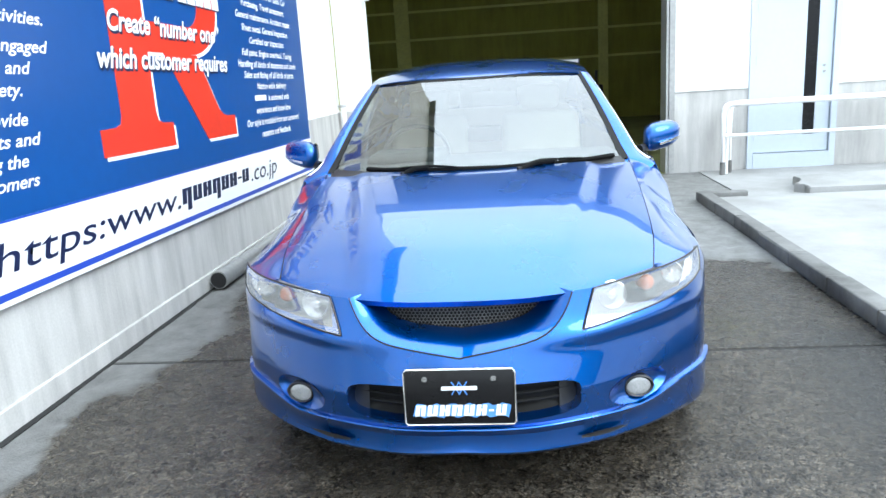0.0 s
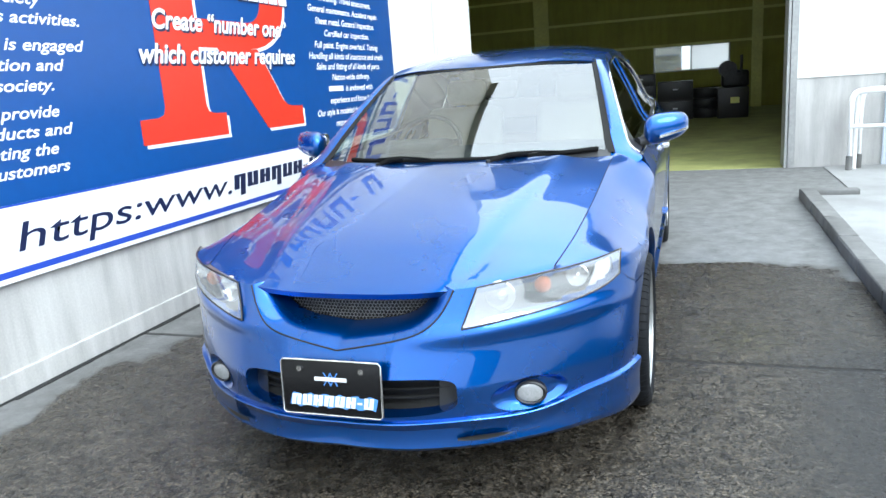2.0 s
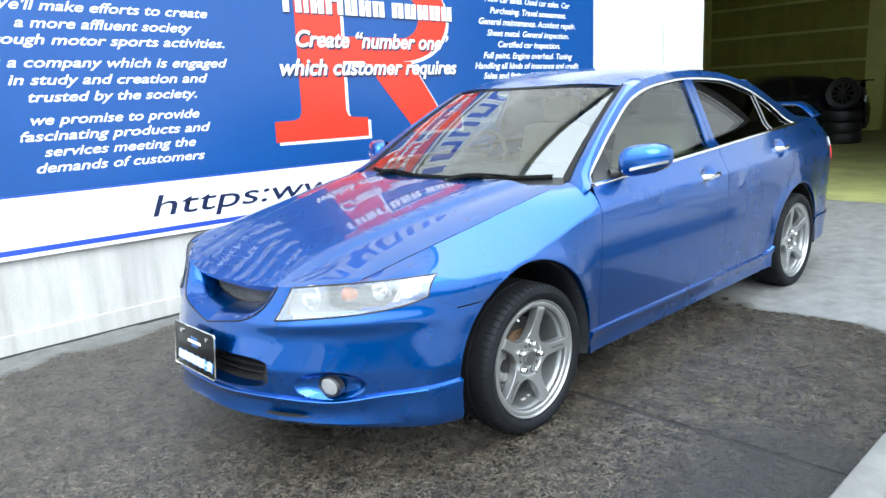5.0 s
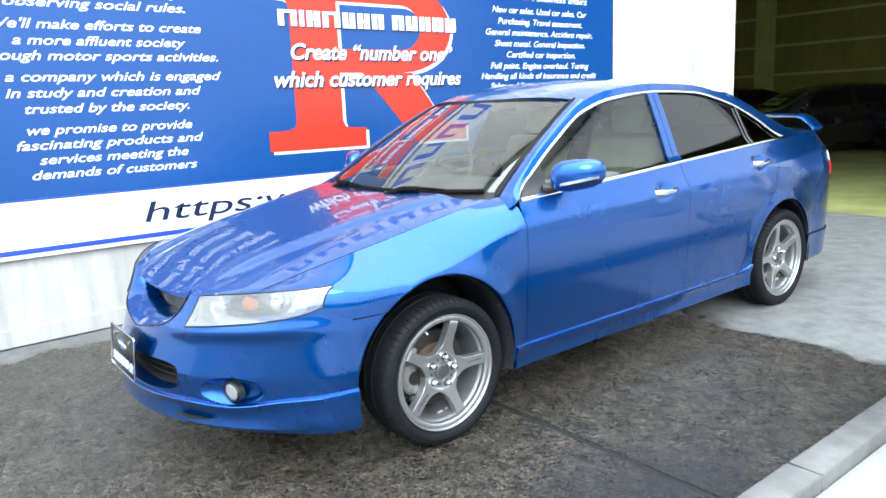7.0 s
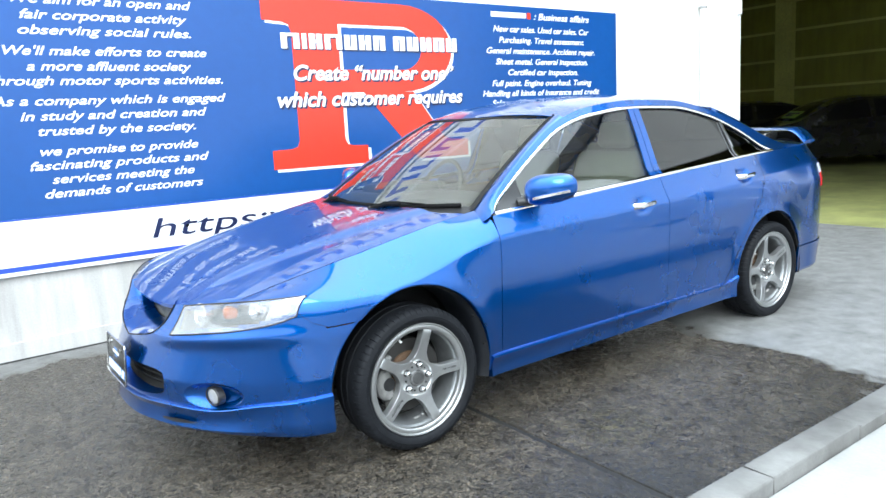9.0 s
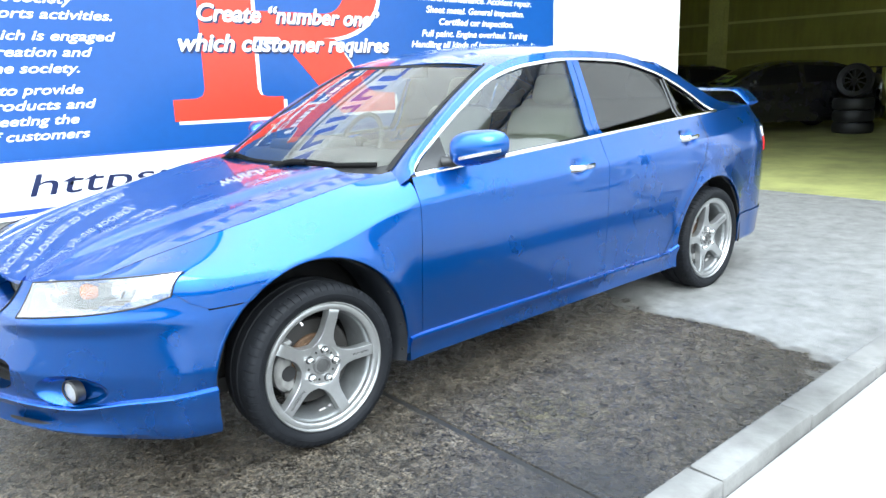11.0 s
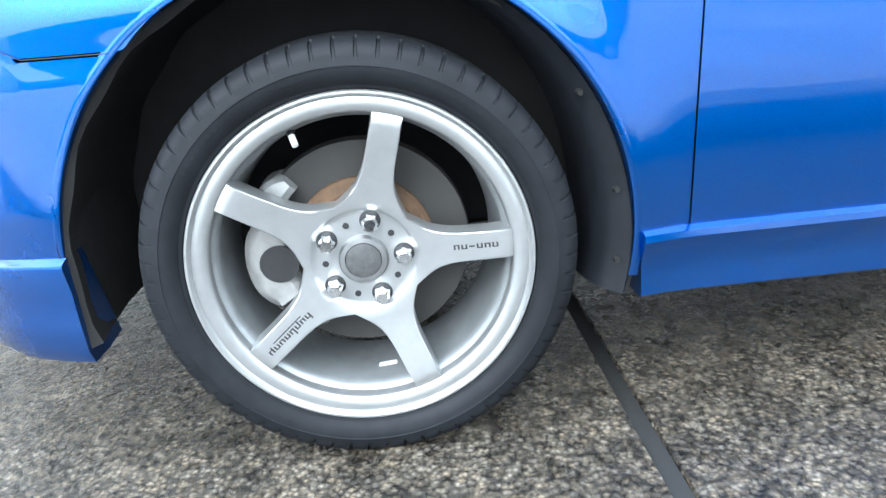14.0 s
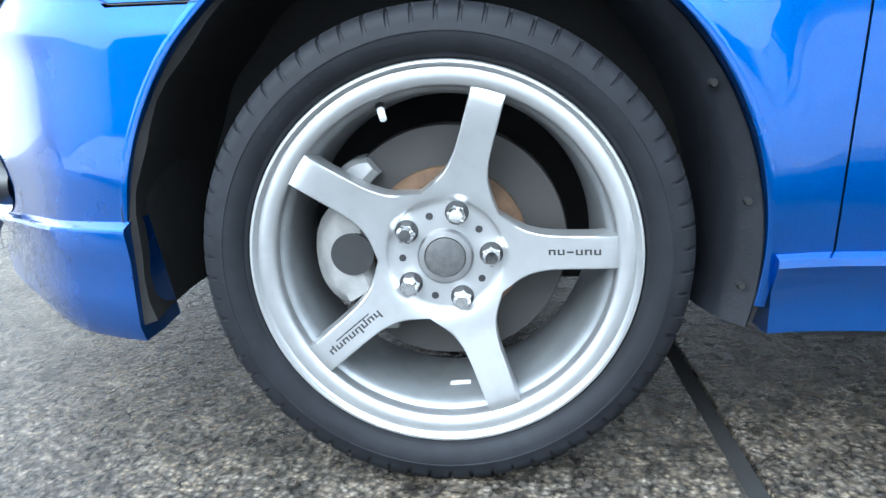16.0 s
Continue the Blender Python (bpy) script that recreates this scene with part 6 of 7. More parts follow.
def wheel():
    # rim lip and barrel
    ob = part("wheel", turned([(0.2385, -0.014), (0.2391, -0.004), (0.2376, 0.0004), (0.2346, 0.0005), (0.2331, -0.0016), (0.2320, -0.0062), (0.2302, -0.0074), (0.2286, -0.0062), (0.2200, -0.0068), (0.2130, -0.0082), (0.2098, -0.0110), (0.2087, -0.0165), (0.2079, -0.030)], 120), RIM, car, "silver alloy five-spoke wheel", True, 0.9)
    part("barrel", turned([(0.2080, -0.028), (0.2052, -0.0325), (0.2024, -0.0355), (0.1998, -0.048), (0.1962, -0.09), (0.193, -0.16), (0.215, -0.19)], 120), BARREL, ob, "dull inner barrel")
    for i in range(5):
        th = THETA + i * math.tau / 5
        bm = new_bm()
        rows = []
        for f in steps(-36, 36, 56):
            f = 36 * math.copysign(abs(f / 36) ** 1.35, f)
            q = abs(math.sin(radians(f)))
            lo, hi = 0.076, 0.2160
            for _ in range(30):
                m = (lo + hi) / 2
                lo, hi = (m, hi) if spoke_w(m) / m > q else (lo, m)
            R = (lo + hi) / 2
            d = Vector((0, math.sin(radians(f)), math.cos(radians(f))))
            row = []
            for r, e in [(0.034, 0), (0.05, 0), (0.064, 0), (0.0705, 0), (0.0725, 0), (0.0745, 0)] + [(0.0745 + (R - 0.0745) * k, 0) for k in steps(0, 0.9, 16)[1:]] + [(R - 0.0018, -0.0006), (R - 0.0004, -0.0022), (R, -0.005), (R, -0.036)]:
                row.append(bm.verts.new(Matrix.Rotation(-th, 4, "X") @ (d * r + Vector((spoke_x(r) + e, 0, 0)))))
            rows.append(row)
        for p, q in zip(rows, rows[1:]):
            for k in range(len(p) - 1):
                bm.faces.new((p[k], p[k + 1], q[k + 1], q[k]))
        bmesh.ops.recalc_face_normals(bm, faces=bm.faces)
        part("spoke", bm, RIM, ob, "", True, 0.9)
        # nut in its seat
        rot = Matrix.Rotation(-th, 4, "X")
        bm = new_bm()
        bmesh.ops.create_cone(bm, cap_ends=True, segments=6, radius1=0.0124, radius2=0.0118, depth=0.022, matrix=rot @ Matrix.Translation((-0.0255, 0, 0.0572)) @ pose(0, 0, 0, 0, 90, 0))
        bmesh.ops.create_cone(bm, cap_ends=True, segments=18, radius1=0.0110, radius2=0.0078, depth=0.004, matrix=rot @ Matrix.Translation((-0.0126, 0, 0.0572)) @ pose(0, 0, 0, 0, 90, 0))
        part("wheel_nut", bm, CHROME, ob, "chrome hexagonal wheel nut", True, 0.4)
        bm = new_bm()
        for v in bmesh.ops.create_cone(bm, cap_ends=True, segments=24, radius1=0.0148, radius2=0.0148, depth=0.001, matrix=rot @ Matrix.Translation((-0.0343, 0, 0.0572)) @ pose(0, 0, 0, 0, 90, 0))["verts"]:
            pass
        part("nut_seat", bm, DARK, ob)
        # thin dark disc on the hub, coloured as a shaded drain hole
        rot2 = Matrix.Rotation(-th - math.pi / 5, 4, "X")
        bm = new_bm()
        bmesh.ops.create_cone(bm, cap_ends=True, segments=14, radius1=0.0046, radius2=0.0046, depth=0.001, matrix=rot2 @ Matrix.Translation((-0.0345, 0, 0.054)) @ pose(0, 0, 0, 0, 90, 0))
        part("drain_hole_shade", bm, DARK, ob)
    part("cap_ring", turned([(0.0352, -0.037), (0.0348, -0.030), (0.0325, -0.0265), (0.0262, -0.0255), (0.0250, -0.0285)], 40), STEEL_GREY, ob, "grey ring of the centre cap")
    part("centre_cap", turned([(0.0252, -0.0295), (0.0246, -0.0266), (0.0230, -0.0258), (0.0005, -0.0254)], 40), SCUFFED, ob, "scuffed black centre cap")
    # tyre: the shoulder rises and falls between tread blocks and grooves
    bead = [(0.232, -0.02), (0.2432, -0.008), (0.2455, -0.0035), (0.2500, -0.0015), (0.2515, 0.0005), (0.2600, 0.0060), (0.2700, 0.0090), (0.2740, 0.0092), (0.2748, 0.0101), (0.2762, 0.0101), (0.2770, 0.0092), (0.2860, 0.0070)]
    low = [(0.2900, 0.0042), (0.2960, 0.0002), (0.3005, -0.0050), (0.3040, -0.0125), (0.3060, -0.0205), (0.3070, -0.0345)]
    high = [(0.2900, 0.0064), (0.2965, 0.0036), (0.3025, -0.0018), (0.3070, -0.0095), (0.3100, -0.0185), (0.3114, -0.033)]
    tread = [(0.3115, -0.036), (0.3120, -0.075), (0.3060, -0.077), (0.3060, -0.085), (0.3120, -0.087), (0.3120, -0.125), (0.3060, -0.127), (0.3060, -0.135), (0.3115, -0.137), (0.3085, -0.180), (0.2985, -0.205), (0.270, -0.214), (0.245, -0.205), (0.232, -0.19)]
    fit_r = lambda r: 0.2391 + (r - 0.2435) * 0.938 if r > 0.2435 else r - 0.0044
    bead, low, high, tread = [[(fit_r(r), x) for r, x in run] for run in (bead, low, high, tread)]
    ty = new_bm()
    cols = []
    for i in range(66):
        for f, block in ((0.0, 1), (0.40, 1), (0.80, 1), (0.84, 0), (0.96, 0)):
            a = math.tau * (i + f) / 66
            cols.append([ty.verts.new((x, r * math.sin(a), r * math.cos(a))) for r, x in bead + (high if block else low) + tread])
    for i in range(len(cols)):
        p, q = cols[i], cols[(i + 1) % len(cols)]
        for k in range(len(p) - 1):
            ty.faces.new((p[k], p[k + 1], q[k + 1], q[k]))
    bmesh.ops.recalc_face_normals(ty, faces=ty.faces)
    tyre = part("tyre", ty, TYRE, ob, "black low-profile tyre with worn sidewall", True, 0.5)
    rr = random.Random(3)
    for a0, n, h in ((-0.95, 9, 0.011), (-0.30, 4, 0.008), (0.35, 12, 0.012), (1.15, 7, 0.007), (2.5, 8, 0.010), (3.6, 6, 0.008)):
        bm = new_bm()
        for k in range(n):
            a = a0 + k * h * 4.2
            for r0, r1 in ((0.2645, 0.2645 + h * 0.9),):
                cc = []
                for aa, r in ((a, r0), (a + h * 2.4, r0), (a + h * 2.4, r1), (a, r1)):
                    x = 0.0068 + 0.0026 * (r - 0.26) / 0.014
                    cc.append(bm.verts.new((x + 0.0006, fit_r(r) * math.sin(aa), fit_r(r) * math.cos(aa))))
                bm.faces.new(cc)
        tagged(part("sidewall_marking", bm, TYRE, tyre, "small raised unreadable marks"), kind="stuff")
    # brake
    part("brake_disc", turned([(0.092, -0.104), (0.094, -0.098), (0.156, -0.098), (0.158, -0.102), (0.158, -0.122), (0.09, -0.124)], 64), DISC, ob, "worn iron brake disc")
    part("disc_hat", turned([(0.1045, -0.100), (0.1035, -0.090), (0.098, -0.084), (0.086, -0.082), (0.084, -0.076), (0.03, -0.076)], 48), RUST, ob, "rusty disc hat")
    bm = new_bm()
    prev = None
    for a in steps(-2.06, -1.16, 18):
        ro, ri = 0.172, 0.100
        q = (a + 1.61) / 0.45
        ro -= 0.016 * abs(q) ** 3
        c = Vector((0, math.sin(a), math.cos(a)))
        cur = [bm.verts.new(c * r + Vector((x, 0, 0))) for r, x in ((ri, -0.125), (ri, -0.075), (ri + 0.014, -0.059), (0.145, -0.055), (ro - 0.012, -0.059), (ro, -0.071), (ro, -0.145))]
        if prev:
            for k in range(6):
                bm.faces.new((prev[k], prev[k + 1], cur[k + 1], cur[k]))
        else:
            bm.faces.new(cur)
        prev = cur
    bm.faces.new(prev)
    bmesh.ops.recalc_face_normals(bm, faces=bm.faces)
    cal = part("brake_caliper", bm, CALIPER, ob, "cast grey brake caliper")
    c = Vector((0, math.sin(-1.60), math.cos(-1.60)))
    # solid dark disc on the caliper gives the bore its shade by colour
    bm = new_bm()
    cyl(bm, c * 0.122 + Vector((-0.061, 0, 0)), c * 0.122 + Vector((-0.0545, 0, 0)), 0.028, seg=28)
    part("bore_shade", bm, DARK, cal, "dark disc painted for the shaded round bore")
    bm = new_bm()
    c = Vector((0, math.sin(-2.35), math.cos(-2.35)))
    box(bm, -0.100, -0.070, c.y * 0.135 - 0.03, c.y * 0.135 + 0.03, c.z * 0.135 - 0.018, c.z * 0.135 + 0.012, 0.006)
    part("caliper_bracket", bm, CALIPER, cal, "cast bracket")
    bm = new_bm()
    prev = None
    for a in steps(-1.16, -0.72, 8):
        c = Vector((0, math.sin(a), math.cos(a)))
        k = (a + 0.94) / 0.22
        cur = [bm.verts.new(c * r + Vector((x, 0, 0))) for r, x in ((0.128, -0.125), (0.130, -0.077), (0.140, -0.069), (0.164 - 0.014 * k * k, -0.071), (0.172 - 0.018 * k * k, -0.081), (0.172 - 0.018 * k * k, -0.135))]
        if prev:
            for j in range(5):
                bm.faces.new((prev[j], prev[j + 1], cur[j + 1], cur[j]))
        else:
            bm.faces.new(cur)
        prev = cur
    bm.faces.new(prev)
    bmesh.ops.recalc_face_normals(bm, faces=bm.faces)
    part("caliper_bracket", bm, ALLOY, cal, "pale cast upper bracket", True, 0.5)
    bm = new_bm()
    va = radians(-22)
    c = Vector((0, math.sin(va), math.cos(va)))
    cyl(bm, c * 0.204 + Vector((-0.042, 0, 0)), c * 0.196 + Vector((-0.032, 0, 0)), 0.0065, 0.0050, 12)
    part("valve", bm, DARK, ob, "valve stem")
    bm = new_bm()
    cyl(bm, c * 0.196 + Vector((-0.032, 0, 0)), c * 0.184 + Vector((-0.022, 0, 0)), 0.0048, 0.0044, 12)
    part("valve_cap", bm, CLEAR_LENS, ob, "white valve cap")
    for a, w in ((radians(176), 0.028), (radians(166), 0.010)):
        bm = new_bm()
        c, d = Vector((0, math.sin(a), math.cos(a))), Vector((0, math.cos(a), -math.sin(a)))
        p = [c * 0.1955 + d * k * w / 2 + Vector((x, 0, 0)) for k, x in ((-1, -0.088), (1, -0.088), (1, -0.075), (-1, -0.075))]
        bm.faces.new([bm.verts.new(v) for v in p])
        part("balance_weight", bm, CLEAR_LENS, ob, "small pale balance weight")
    # plain bars for the lettering on two spokes
    for sp, u0, u1, marks, off in ((3, 0.110, 0.192, "plapllla", -0.002), (1, 0.126, 0.190, "ll-lll", -0.001)):
        rot = Matrix.Rotation(-(THETA + sp * math.tau / 5), 4, "X")
        n = len(marks)
        for k, kind in enumerate(marks):
            bm = new_bm()
            lo, hi = lerp(u0, u1, (k + 0.08) / n), lerp(u0, u1, (k + 0.86) / n)
            w = (hi - lo) * 0.30
            h0, h1 = {"p": (-0.0075, 0.0035), "a": (-0.0035, 0.0062), "l": (-0.0035, 0.0035), "-": (-0.0012, 0.0010)}[kind]
            pieces = [(lo, hi, -0.0012, 0.0010)] if kind == "-" else [(lo, lo + w, h0, h1), (hi - w, hi, -0.0035, 0.0035), (lo, hi, 0.0018 if k % 2 else -0.0035, 0.0035 if k % 2 else -0.0018)]
            for z, (a, b, c, d) in enumerate(pieces):
                bm.faces.new([bm.verts.new(rot @ Vector((spoke_x(r) + 0.0007 + 0.0001 * z, off + l, r))) for r, l in ((a, c), (b, c), (b, d), (a, d))])
            part("lettering_bar", bm, LETTER, ob, "", smooth=False)
        if sp == 3:
            bm = new_bm()
            bm.faces.new([bm.verts.new(rot @ Vector((spoke_x(r) + 0.0009, l, r))) for r, l in ((u0 + 0.012, off + 0.0066), (u1 - 0.016, off + 0.0066), (u1 - 0.016, off + 0.0082), (u0 + 0.012, off + 0.0082))])
            part("lettering_bar", bm, LETTER, ob, smooth=False)
    return ob


STEEL_GREY = simple("grey_cap_metal", (0.20, 0.20, 0.20), 0.4, 0.7, grain=40)
SCUFFED = simple("scuffed_black", (0.06, 0.06, 0.06), 0.55, grain=120, depth=0.6, bump=0.3)
DISC = simple("worn_disc_iron", (0.03, 0.028, 0.026), 0.6, 0.25, grain=18, depth=0.3)
w0 = wheel()
HUB = Vector((0.885, 0.010, 0.2955))
w0.matrix_basis = Matrix.Translation(HUB)
for m in (Matrix.Translation((0.868, WB + 0.018, HUB.z)) @ pose(0, 0, 0, 28, 0, 0), Matrix.Translation((-HUB.x, HUB.y, HUB.z)) @ pose(0, 0, 0, 20, 0, 180), Matrix.Translation((-0.868, WB + 0.018, HUB.z)) @ pose(0, 0, 0, 50, 0, 180)):
    w = copy_thing(w0, m)
    w.parent = car
# ---- yard fittings ----
bm = new_bm()
y, prevz = 0, 0
tube(bm, [(-1.90, 1.70, 0.075), (-1.895, 2.6, 0.075), (-1.89, 4.2, 0.075)], 0.064, 20)
pipe = tagged(finish("drain_pipe", bm, GALV), "grey pipe lying on the ground along the wall", "pipe")
# dark disc over the closed pipe end, coloured like its shaded inside
bm = new_bm()
cyl(bm, (-1.90, 1.694, 0.075), (-1.90, 1.699, 0.075), 0.056, seg=20)
part("pipe_end_shade", bm, DARK, pipe, "dark disc painted for the shaded inside of the open pipe")
bm = new_bm()
cyl(bm, (-1.93, 6.06, 0.0), (-1.93, 6.06, 4.6), 0.035, seg=16)
dp = tagged(finish("downpipe", bm, WHITE_PAINT), "white painted downpipe in the wall corner", "pipe")
for z in (1.05, 2.42, 3.6):
    bm = new_bm()
    cyl(bm, (-1.93, 6.06, z), (-1.93, 6.06, z + 0.03), 0.041, seg=16)
    box(bm, -1.99, -1.95, 6.05, 6.07, z, z + 0.03)
    part("pipe_clip", bm, GALV, dp)
bm = new_bm()
box(bm, -1.56, -1.50, 6.10, 6.16, 2.30, 2.46, 0.01)
tagged(finish("switch_box", bm, WHITE_PAINT, smooth=False), "small white box on the garage jamb", "box")

# white handrail
rail = empty("handrail", "white painted tubular steel guard rail with chipped feet", "rail", at=(0, 0, 0))
for yy, x0 in ((5.82, 2.62), (5.98, 2.74)):
    top = [(x0, yy, 0.0)] + arc_corner((x0, yy, 0.0), (x0, yy, 0.83), (4.0, yy, 0.83), 0.10) + arc_corner((2.0, yy, 0.83), (4.62, yy, 0.83), (4.62, yy, 0), 0.10) + [(4.62, yy, 0.0)]
    bm = new_bm()
    tube(bm, top, 0.030, 14)
    hoop = part("hoop", bm, WHITE_PAINT, rail, "bent white tube")
    for xx in (x0, 4.62):
        bm = new_bm()
        cyl(bm, (xx, yy, 0.0), (xx, yy, 0.16), 0.0312, seg=14)
        part("worn_foot", bm, KERB, hoop, "grey worn foot")
bm = new_bm()
tube(bm, [(2.62, 5.80, 0.47), (4.62, 5.80, 0.47)], 0.020, 12)
part("lower_bar", bm, WHITE_PAINT, rail)
bm = new_bm()
tube(bm, [(2.68, 5.90, 0.0), (2.68, 5.90, 0.78)], 0.026, 12)
part("post", bm, WHITE_PAINT, rail)

# pale blue side door
door = empty("door_1", "closed pale blue steel door with a narrow dark glass strip", "door")
tagged(door, kind="structure")
bm = new_bm()
box(bm, 3.0, 3.07, 6.17, 6.44, 0.0, 2.1, 0.003)
box(bm, 3.95, 4.02, 6.17, 6.44, 0.0, 2.1, 0.003)
box(bm, 3.07, 3.95, 6.17, 6.44, 2.04, 2.1, 0.003)
box(bm, 3.07, 3.95, 6.165, 6.44, 0.0, 0.19, 0.003)
part("door_frame", bm, DOOR_PAINT, door, "pale blue frame", smooth=False)
bm = new_bm()
box(bm, 3.078, 3.64, 6.20, 6.24, 0.20, 2.035, 0.002)
box(bm, 3.775, 3.942, 6.20, 6.24, 0.20, 2.035, 0.002)
box(bm, 3.64, 3.775, 6.20, 6.24, 0.20, 0.40)
box(bm, 3.64, 3.775, 6.20, 6.24, 1.95, 2.035)
part("door_leaf", bm, DOOR_PAINT, door, "pale blue leaf", smooth=False)
bm = new_bm()
box(bm, 3.64, 3.775, 6.212, 6.222, 0.40, 1.95)
part("door_pane", bm, BLACK_GLOSS, door, "dark glass strip", smooth=False)
for z in (1.13, 1.20):
    bm = new_bm()
    cyl(bm, (3.86, 6.20, z), (3.86, 6.185, z), 0.014)
    part("lock", bm, GALV, door, "round lock")
for z in (0.35, 1.25, 1.85):
    bm = new_bm()
    cyl(bm, (3.072, 6.19, z), (3.072, 6.19, z + 0.1), 0.008)
    part("hinge", bm, GALV, door, "grey hinge")

# ---- garage inside ----
GB = 16.6
bm = new_bm()
box(bm, -12, 9, 6.21, GB, 0.0, 0.004)
tagged(finish("floor", bm, GARAGE_FLOOR, smooth=False), "worn yellow-green painted garage floor", "floor", kind="structure")
bm = new_bm()
box(bm, -12, 0.15, GB, GB + 0.2, 0, 6)
box(bm, 1.93, 9, GB, GB + 0.2, 0, 6)
box(bm, 0.15, 1.93, GB, GB + 0.2, 0, 0.95)
box(bm, 0.15, 1.93, GB, GB + 0.2, 1.58, 6)
tagged(finish("wall_garage_back", bm, OLIVE, smooth=False), "dim olive sheet-metal back wall of the garage", "wall", kind="structure")
for nm, x in (("wall_garage_west", -12.2), ("wall_garage_east", 9.0)):
    bm = new_bm()
    box(bm, x, x + 0.2, 6.2, GB + 0.2, 0, 6)
    tagged(finish(nm, bm, OLIVE, smooth=False), "dim olive sheet-metal side wall of the garage", "wall", kind="structure")
bm = new_bm()
box(bm, -12, -2.0, 6.2, 6.5, 0, 6)
tagged(finish("wall_garage_front", bm, OLIVE, smooth=False), "dim olive inside of the garage front", "wall", kind="structure")
bm = new_bm()
box(bm, -12.2, 9.2, 6.3, GB + 0.2, 5.2, 5.4)
tagged(finish("ceiling", bm, OLIVE, smooth=False), "dark garage roof lining", "ceiling", kind="structure")
for x, hw in ((-6.74, 0.2), (-2.62, 0.17), (2.52, 0.11)):
    bm = new_bm()
    box(bm, x - hw, x + hw, GB - 0.24, GB - 0.225, 0, 5.2)
    box(bm, x - hw, x + hw, GB - 0.02, GB - 0.005, 0, 5.2)
    box(bm, x - 0.006, x + 0.006, GB - 0.225, GB - 0.02, 0, 5.2)
    tagged(finish("steel_column", bm, OLIVE_STEEL, smooth=False), "yellow-green steel column against the back wall", "column", "garage columns")
for z in (1.60, 2.30, 3.0, 3.7, 4.4):
    bm = new_bm()
    box(bm, -12, 9, GB - 0.10, GB - 0.004, z, z + 0.02)
    box(bm, -12, 9, GB - 0.10, GB - 0.09, z - 0.04, z)
    tagged(finish("wall_girt", bm, OLIVE_STEEL, smooth=False), "yellow-green steel rail across the back wall", "girt", "garage girts")
win = empty("window_1", "bright sliding window in the back wall of the garage", "window")
tagged(win, kind="structure")
bm = new_bm()
for a, b, c, d in ((0.15, 1.93, 0.95, 0.985), (0.15, 1.93, 1.545, 1.58), (0.15, 0.185, 0.985, 1.545), (1.895, 1.93, 0.985, 1.545), (1.02, 1.055, 0.985, 1.545)):
    box(bm, a, b, GB - 0.01, GB + 0.08, c, d)
part("window_frame", bm, GALV, win, "grey aluminium frame", smooth=False)
for a, b in ((0.185, 1.02), (1.055, 1.895)):
    bm = new_bm()
    box(bm, a, b, GB + 0.03, GB + 0.036, 0.985, 1.545)
    ob = part("pane", bm, PANE_GLASS if a < 1 else FROST, win, "clear pane" if a < 1 else "frosted pane", smooth=False)
    ob.visible_shadow = False
# plain grey building beyond the window
bm = new_bm()
box(bm, -1.5, 0.75, GB + 5, GB + 6, 0, 3.2)
for k in range(5):
    box(bm, -1.4, 0.7, GB + 4.9, GB + 5, 0.3 + 0.55 * k, 0.5 + 0.55 * k)
tagged(finish("backdrop", bm, KERB, smooth=False), "pale building with dark bands beyond the window", "building", kind="structure")


# stacks of dark tyres and crates along the back
def tyre_stack(x, y, n, r=0.31):
    st = empty("tyre_stack", "stack of old black tyres on the garage floor", "tyres", "tyre stacks", (x, y, 0.004))
    for i in range(n):
        bm = new_bm()
        rings = []
        for pr, pz in ((r * 0.62, 0.02), (r * 0.70, 0.0), (r * 0.93, 0.01), (r, 0.05), (r, 0.16), (r * 0.93, 0.20), (r * 0.70, 0.21), (r * 0.62, 0.19)):
            rings.append([bm.verts.new((pr * math.cos(t), pr * math.sin(t), pz + 0.21 * i)) for t in steps(0, math.tau, 28)[:-1]])
        for a, b in zip(rings, rings[1:] + rings[:1]):
            for k in range(28):
                bm.faces.new((a[k], a[(k + 1) % 28], b[(k + 1) % 28], b[k]))
        ob = part("tyre", bm, RUBBER, st)
        ob.location = (rnd.uniform(-0.02, 0.02), rnd.uniform(-0.02, 0.02), 0)
    return st


def crate(x, y, w, h, n):
    st = empty("drawer_cabinet", "dark metal drawer cabinet with pale label holders", "cabinet", "garage cabinets", (x, y, 0.004))
    bm = new_bm()
    box(bm, -w / 2, w / 2, -0.25, 0.25, 0, h, 0.01)
    part("body", bm, DARK, st)
    for i in range(n):
        z0, z1 = h * (i + 0.06) / n, h * (i + 0.94) / n
        bm = new_bm()
        box(bm, -w / 2 + 0.02, w / 2 - 0.02, -0.262, -0.245, z0, z1, 0.004)
        dr = part("drawer", bm, DARK, st)
        bm = new_bm()
        box(bm, -0.05, 0.05, -0.272, -0.262, (z0 + z1) / 2 + 0.02, (z0 + z1) / 2 + 0.05, 0.003)
        part("label_holder", bm, GALV, dr)


tyre_stack(-1.25, 13.9, 4)
crate(-0.62, 13.8, 0.55, 1.02, 4)
crate(0.02, 13.8, 0.58, 0.98, 4)
crate(0.72, 13.85, 0.72, 0.80, 2)
tyre_stack(1.35, 13.9, 3)
tyre_stack(-2.15, 13.0, 3, 0.34)
mach = empty("engine_hoist", "dark engine block on a workshop stand", "machine", at=(1.85, 13.6, 0.004))
bm = new_bm()
box(bm, -0.3, 0.3, -0.25, 0.25, 0.0, 0.62, 0.03)
part("stand", bm, DARK, mach)
bm = new_bm()
box(bm, -0.22, 0.30, -0.22, 0.22, 0.62, 0.95, 0.06, 3)
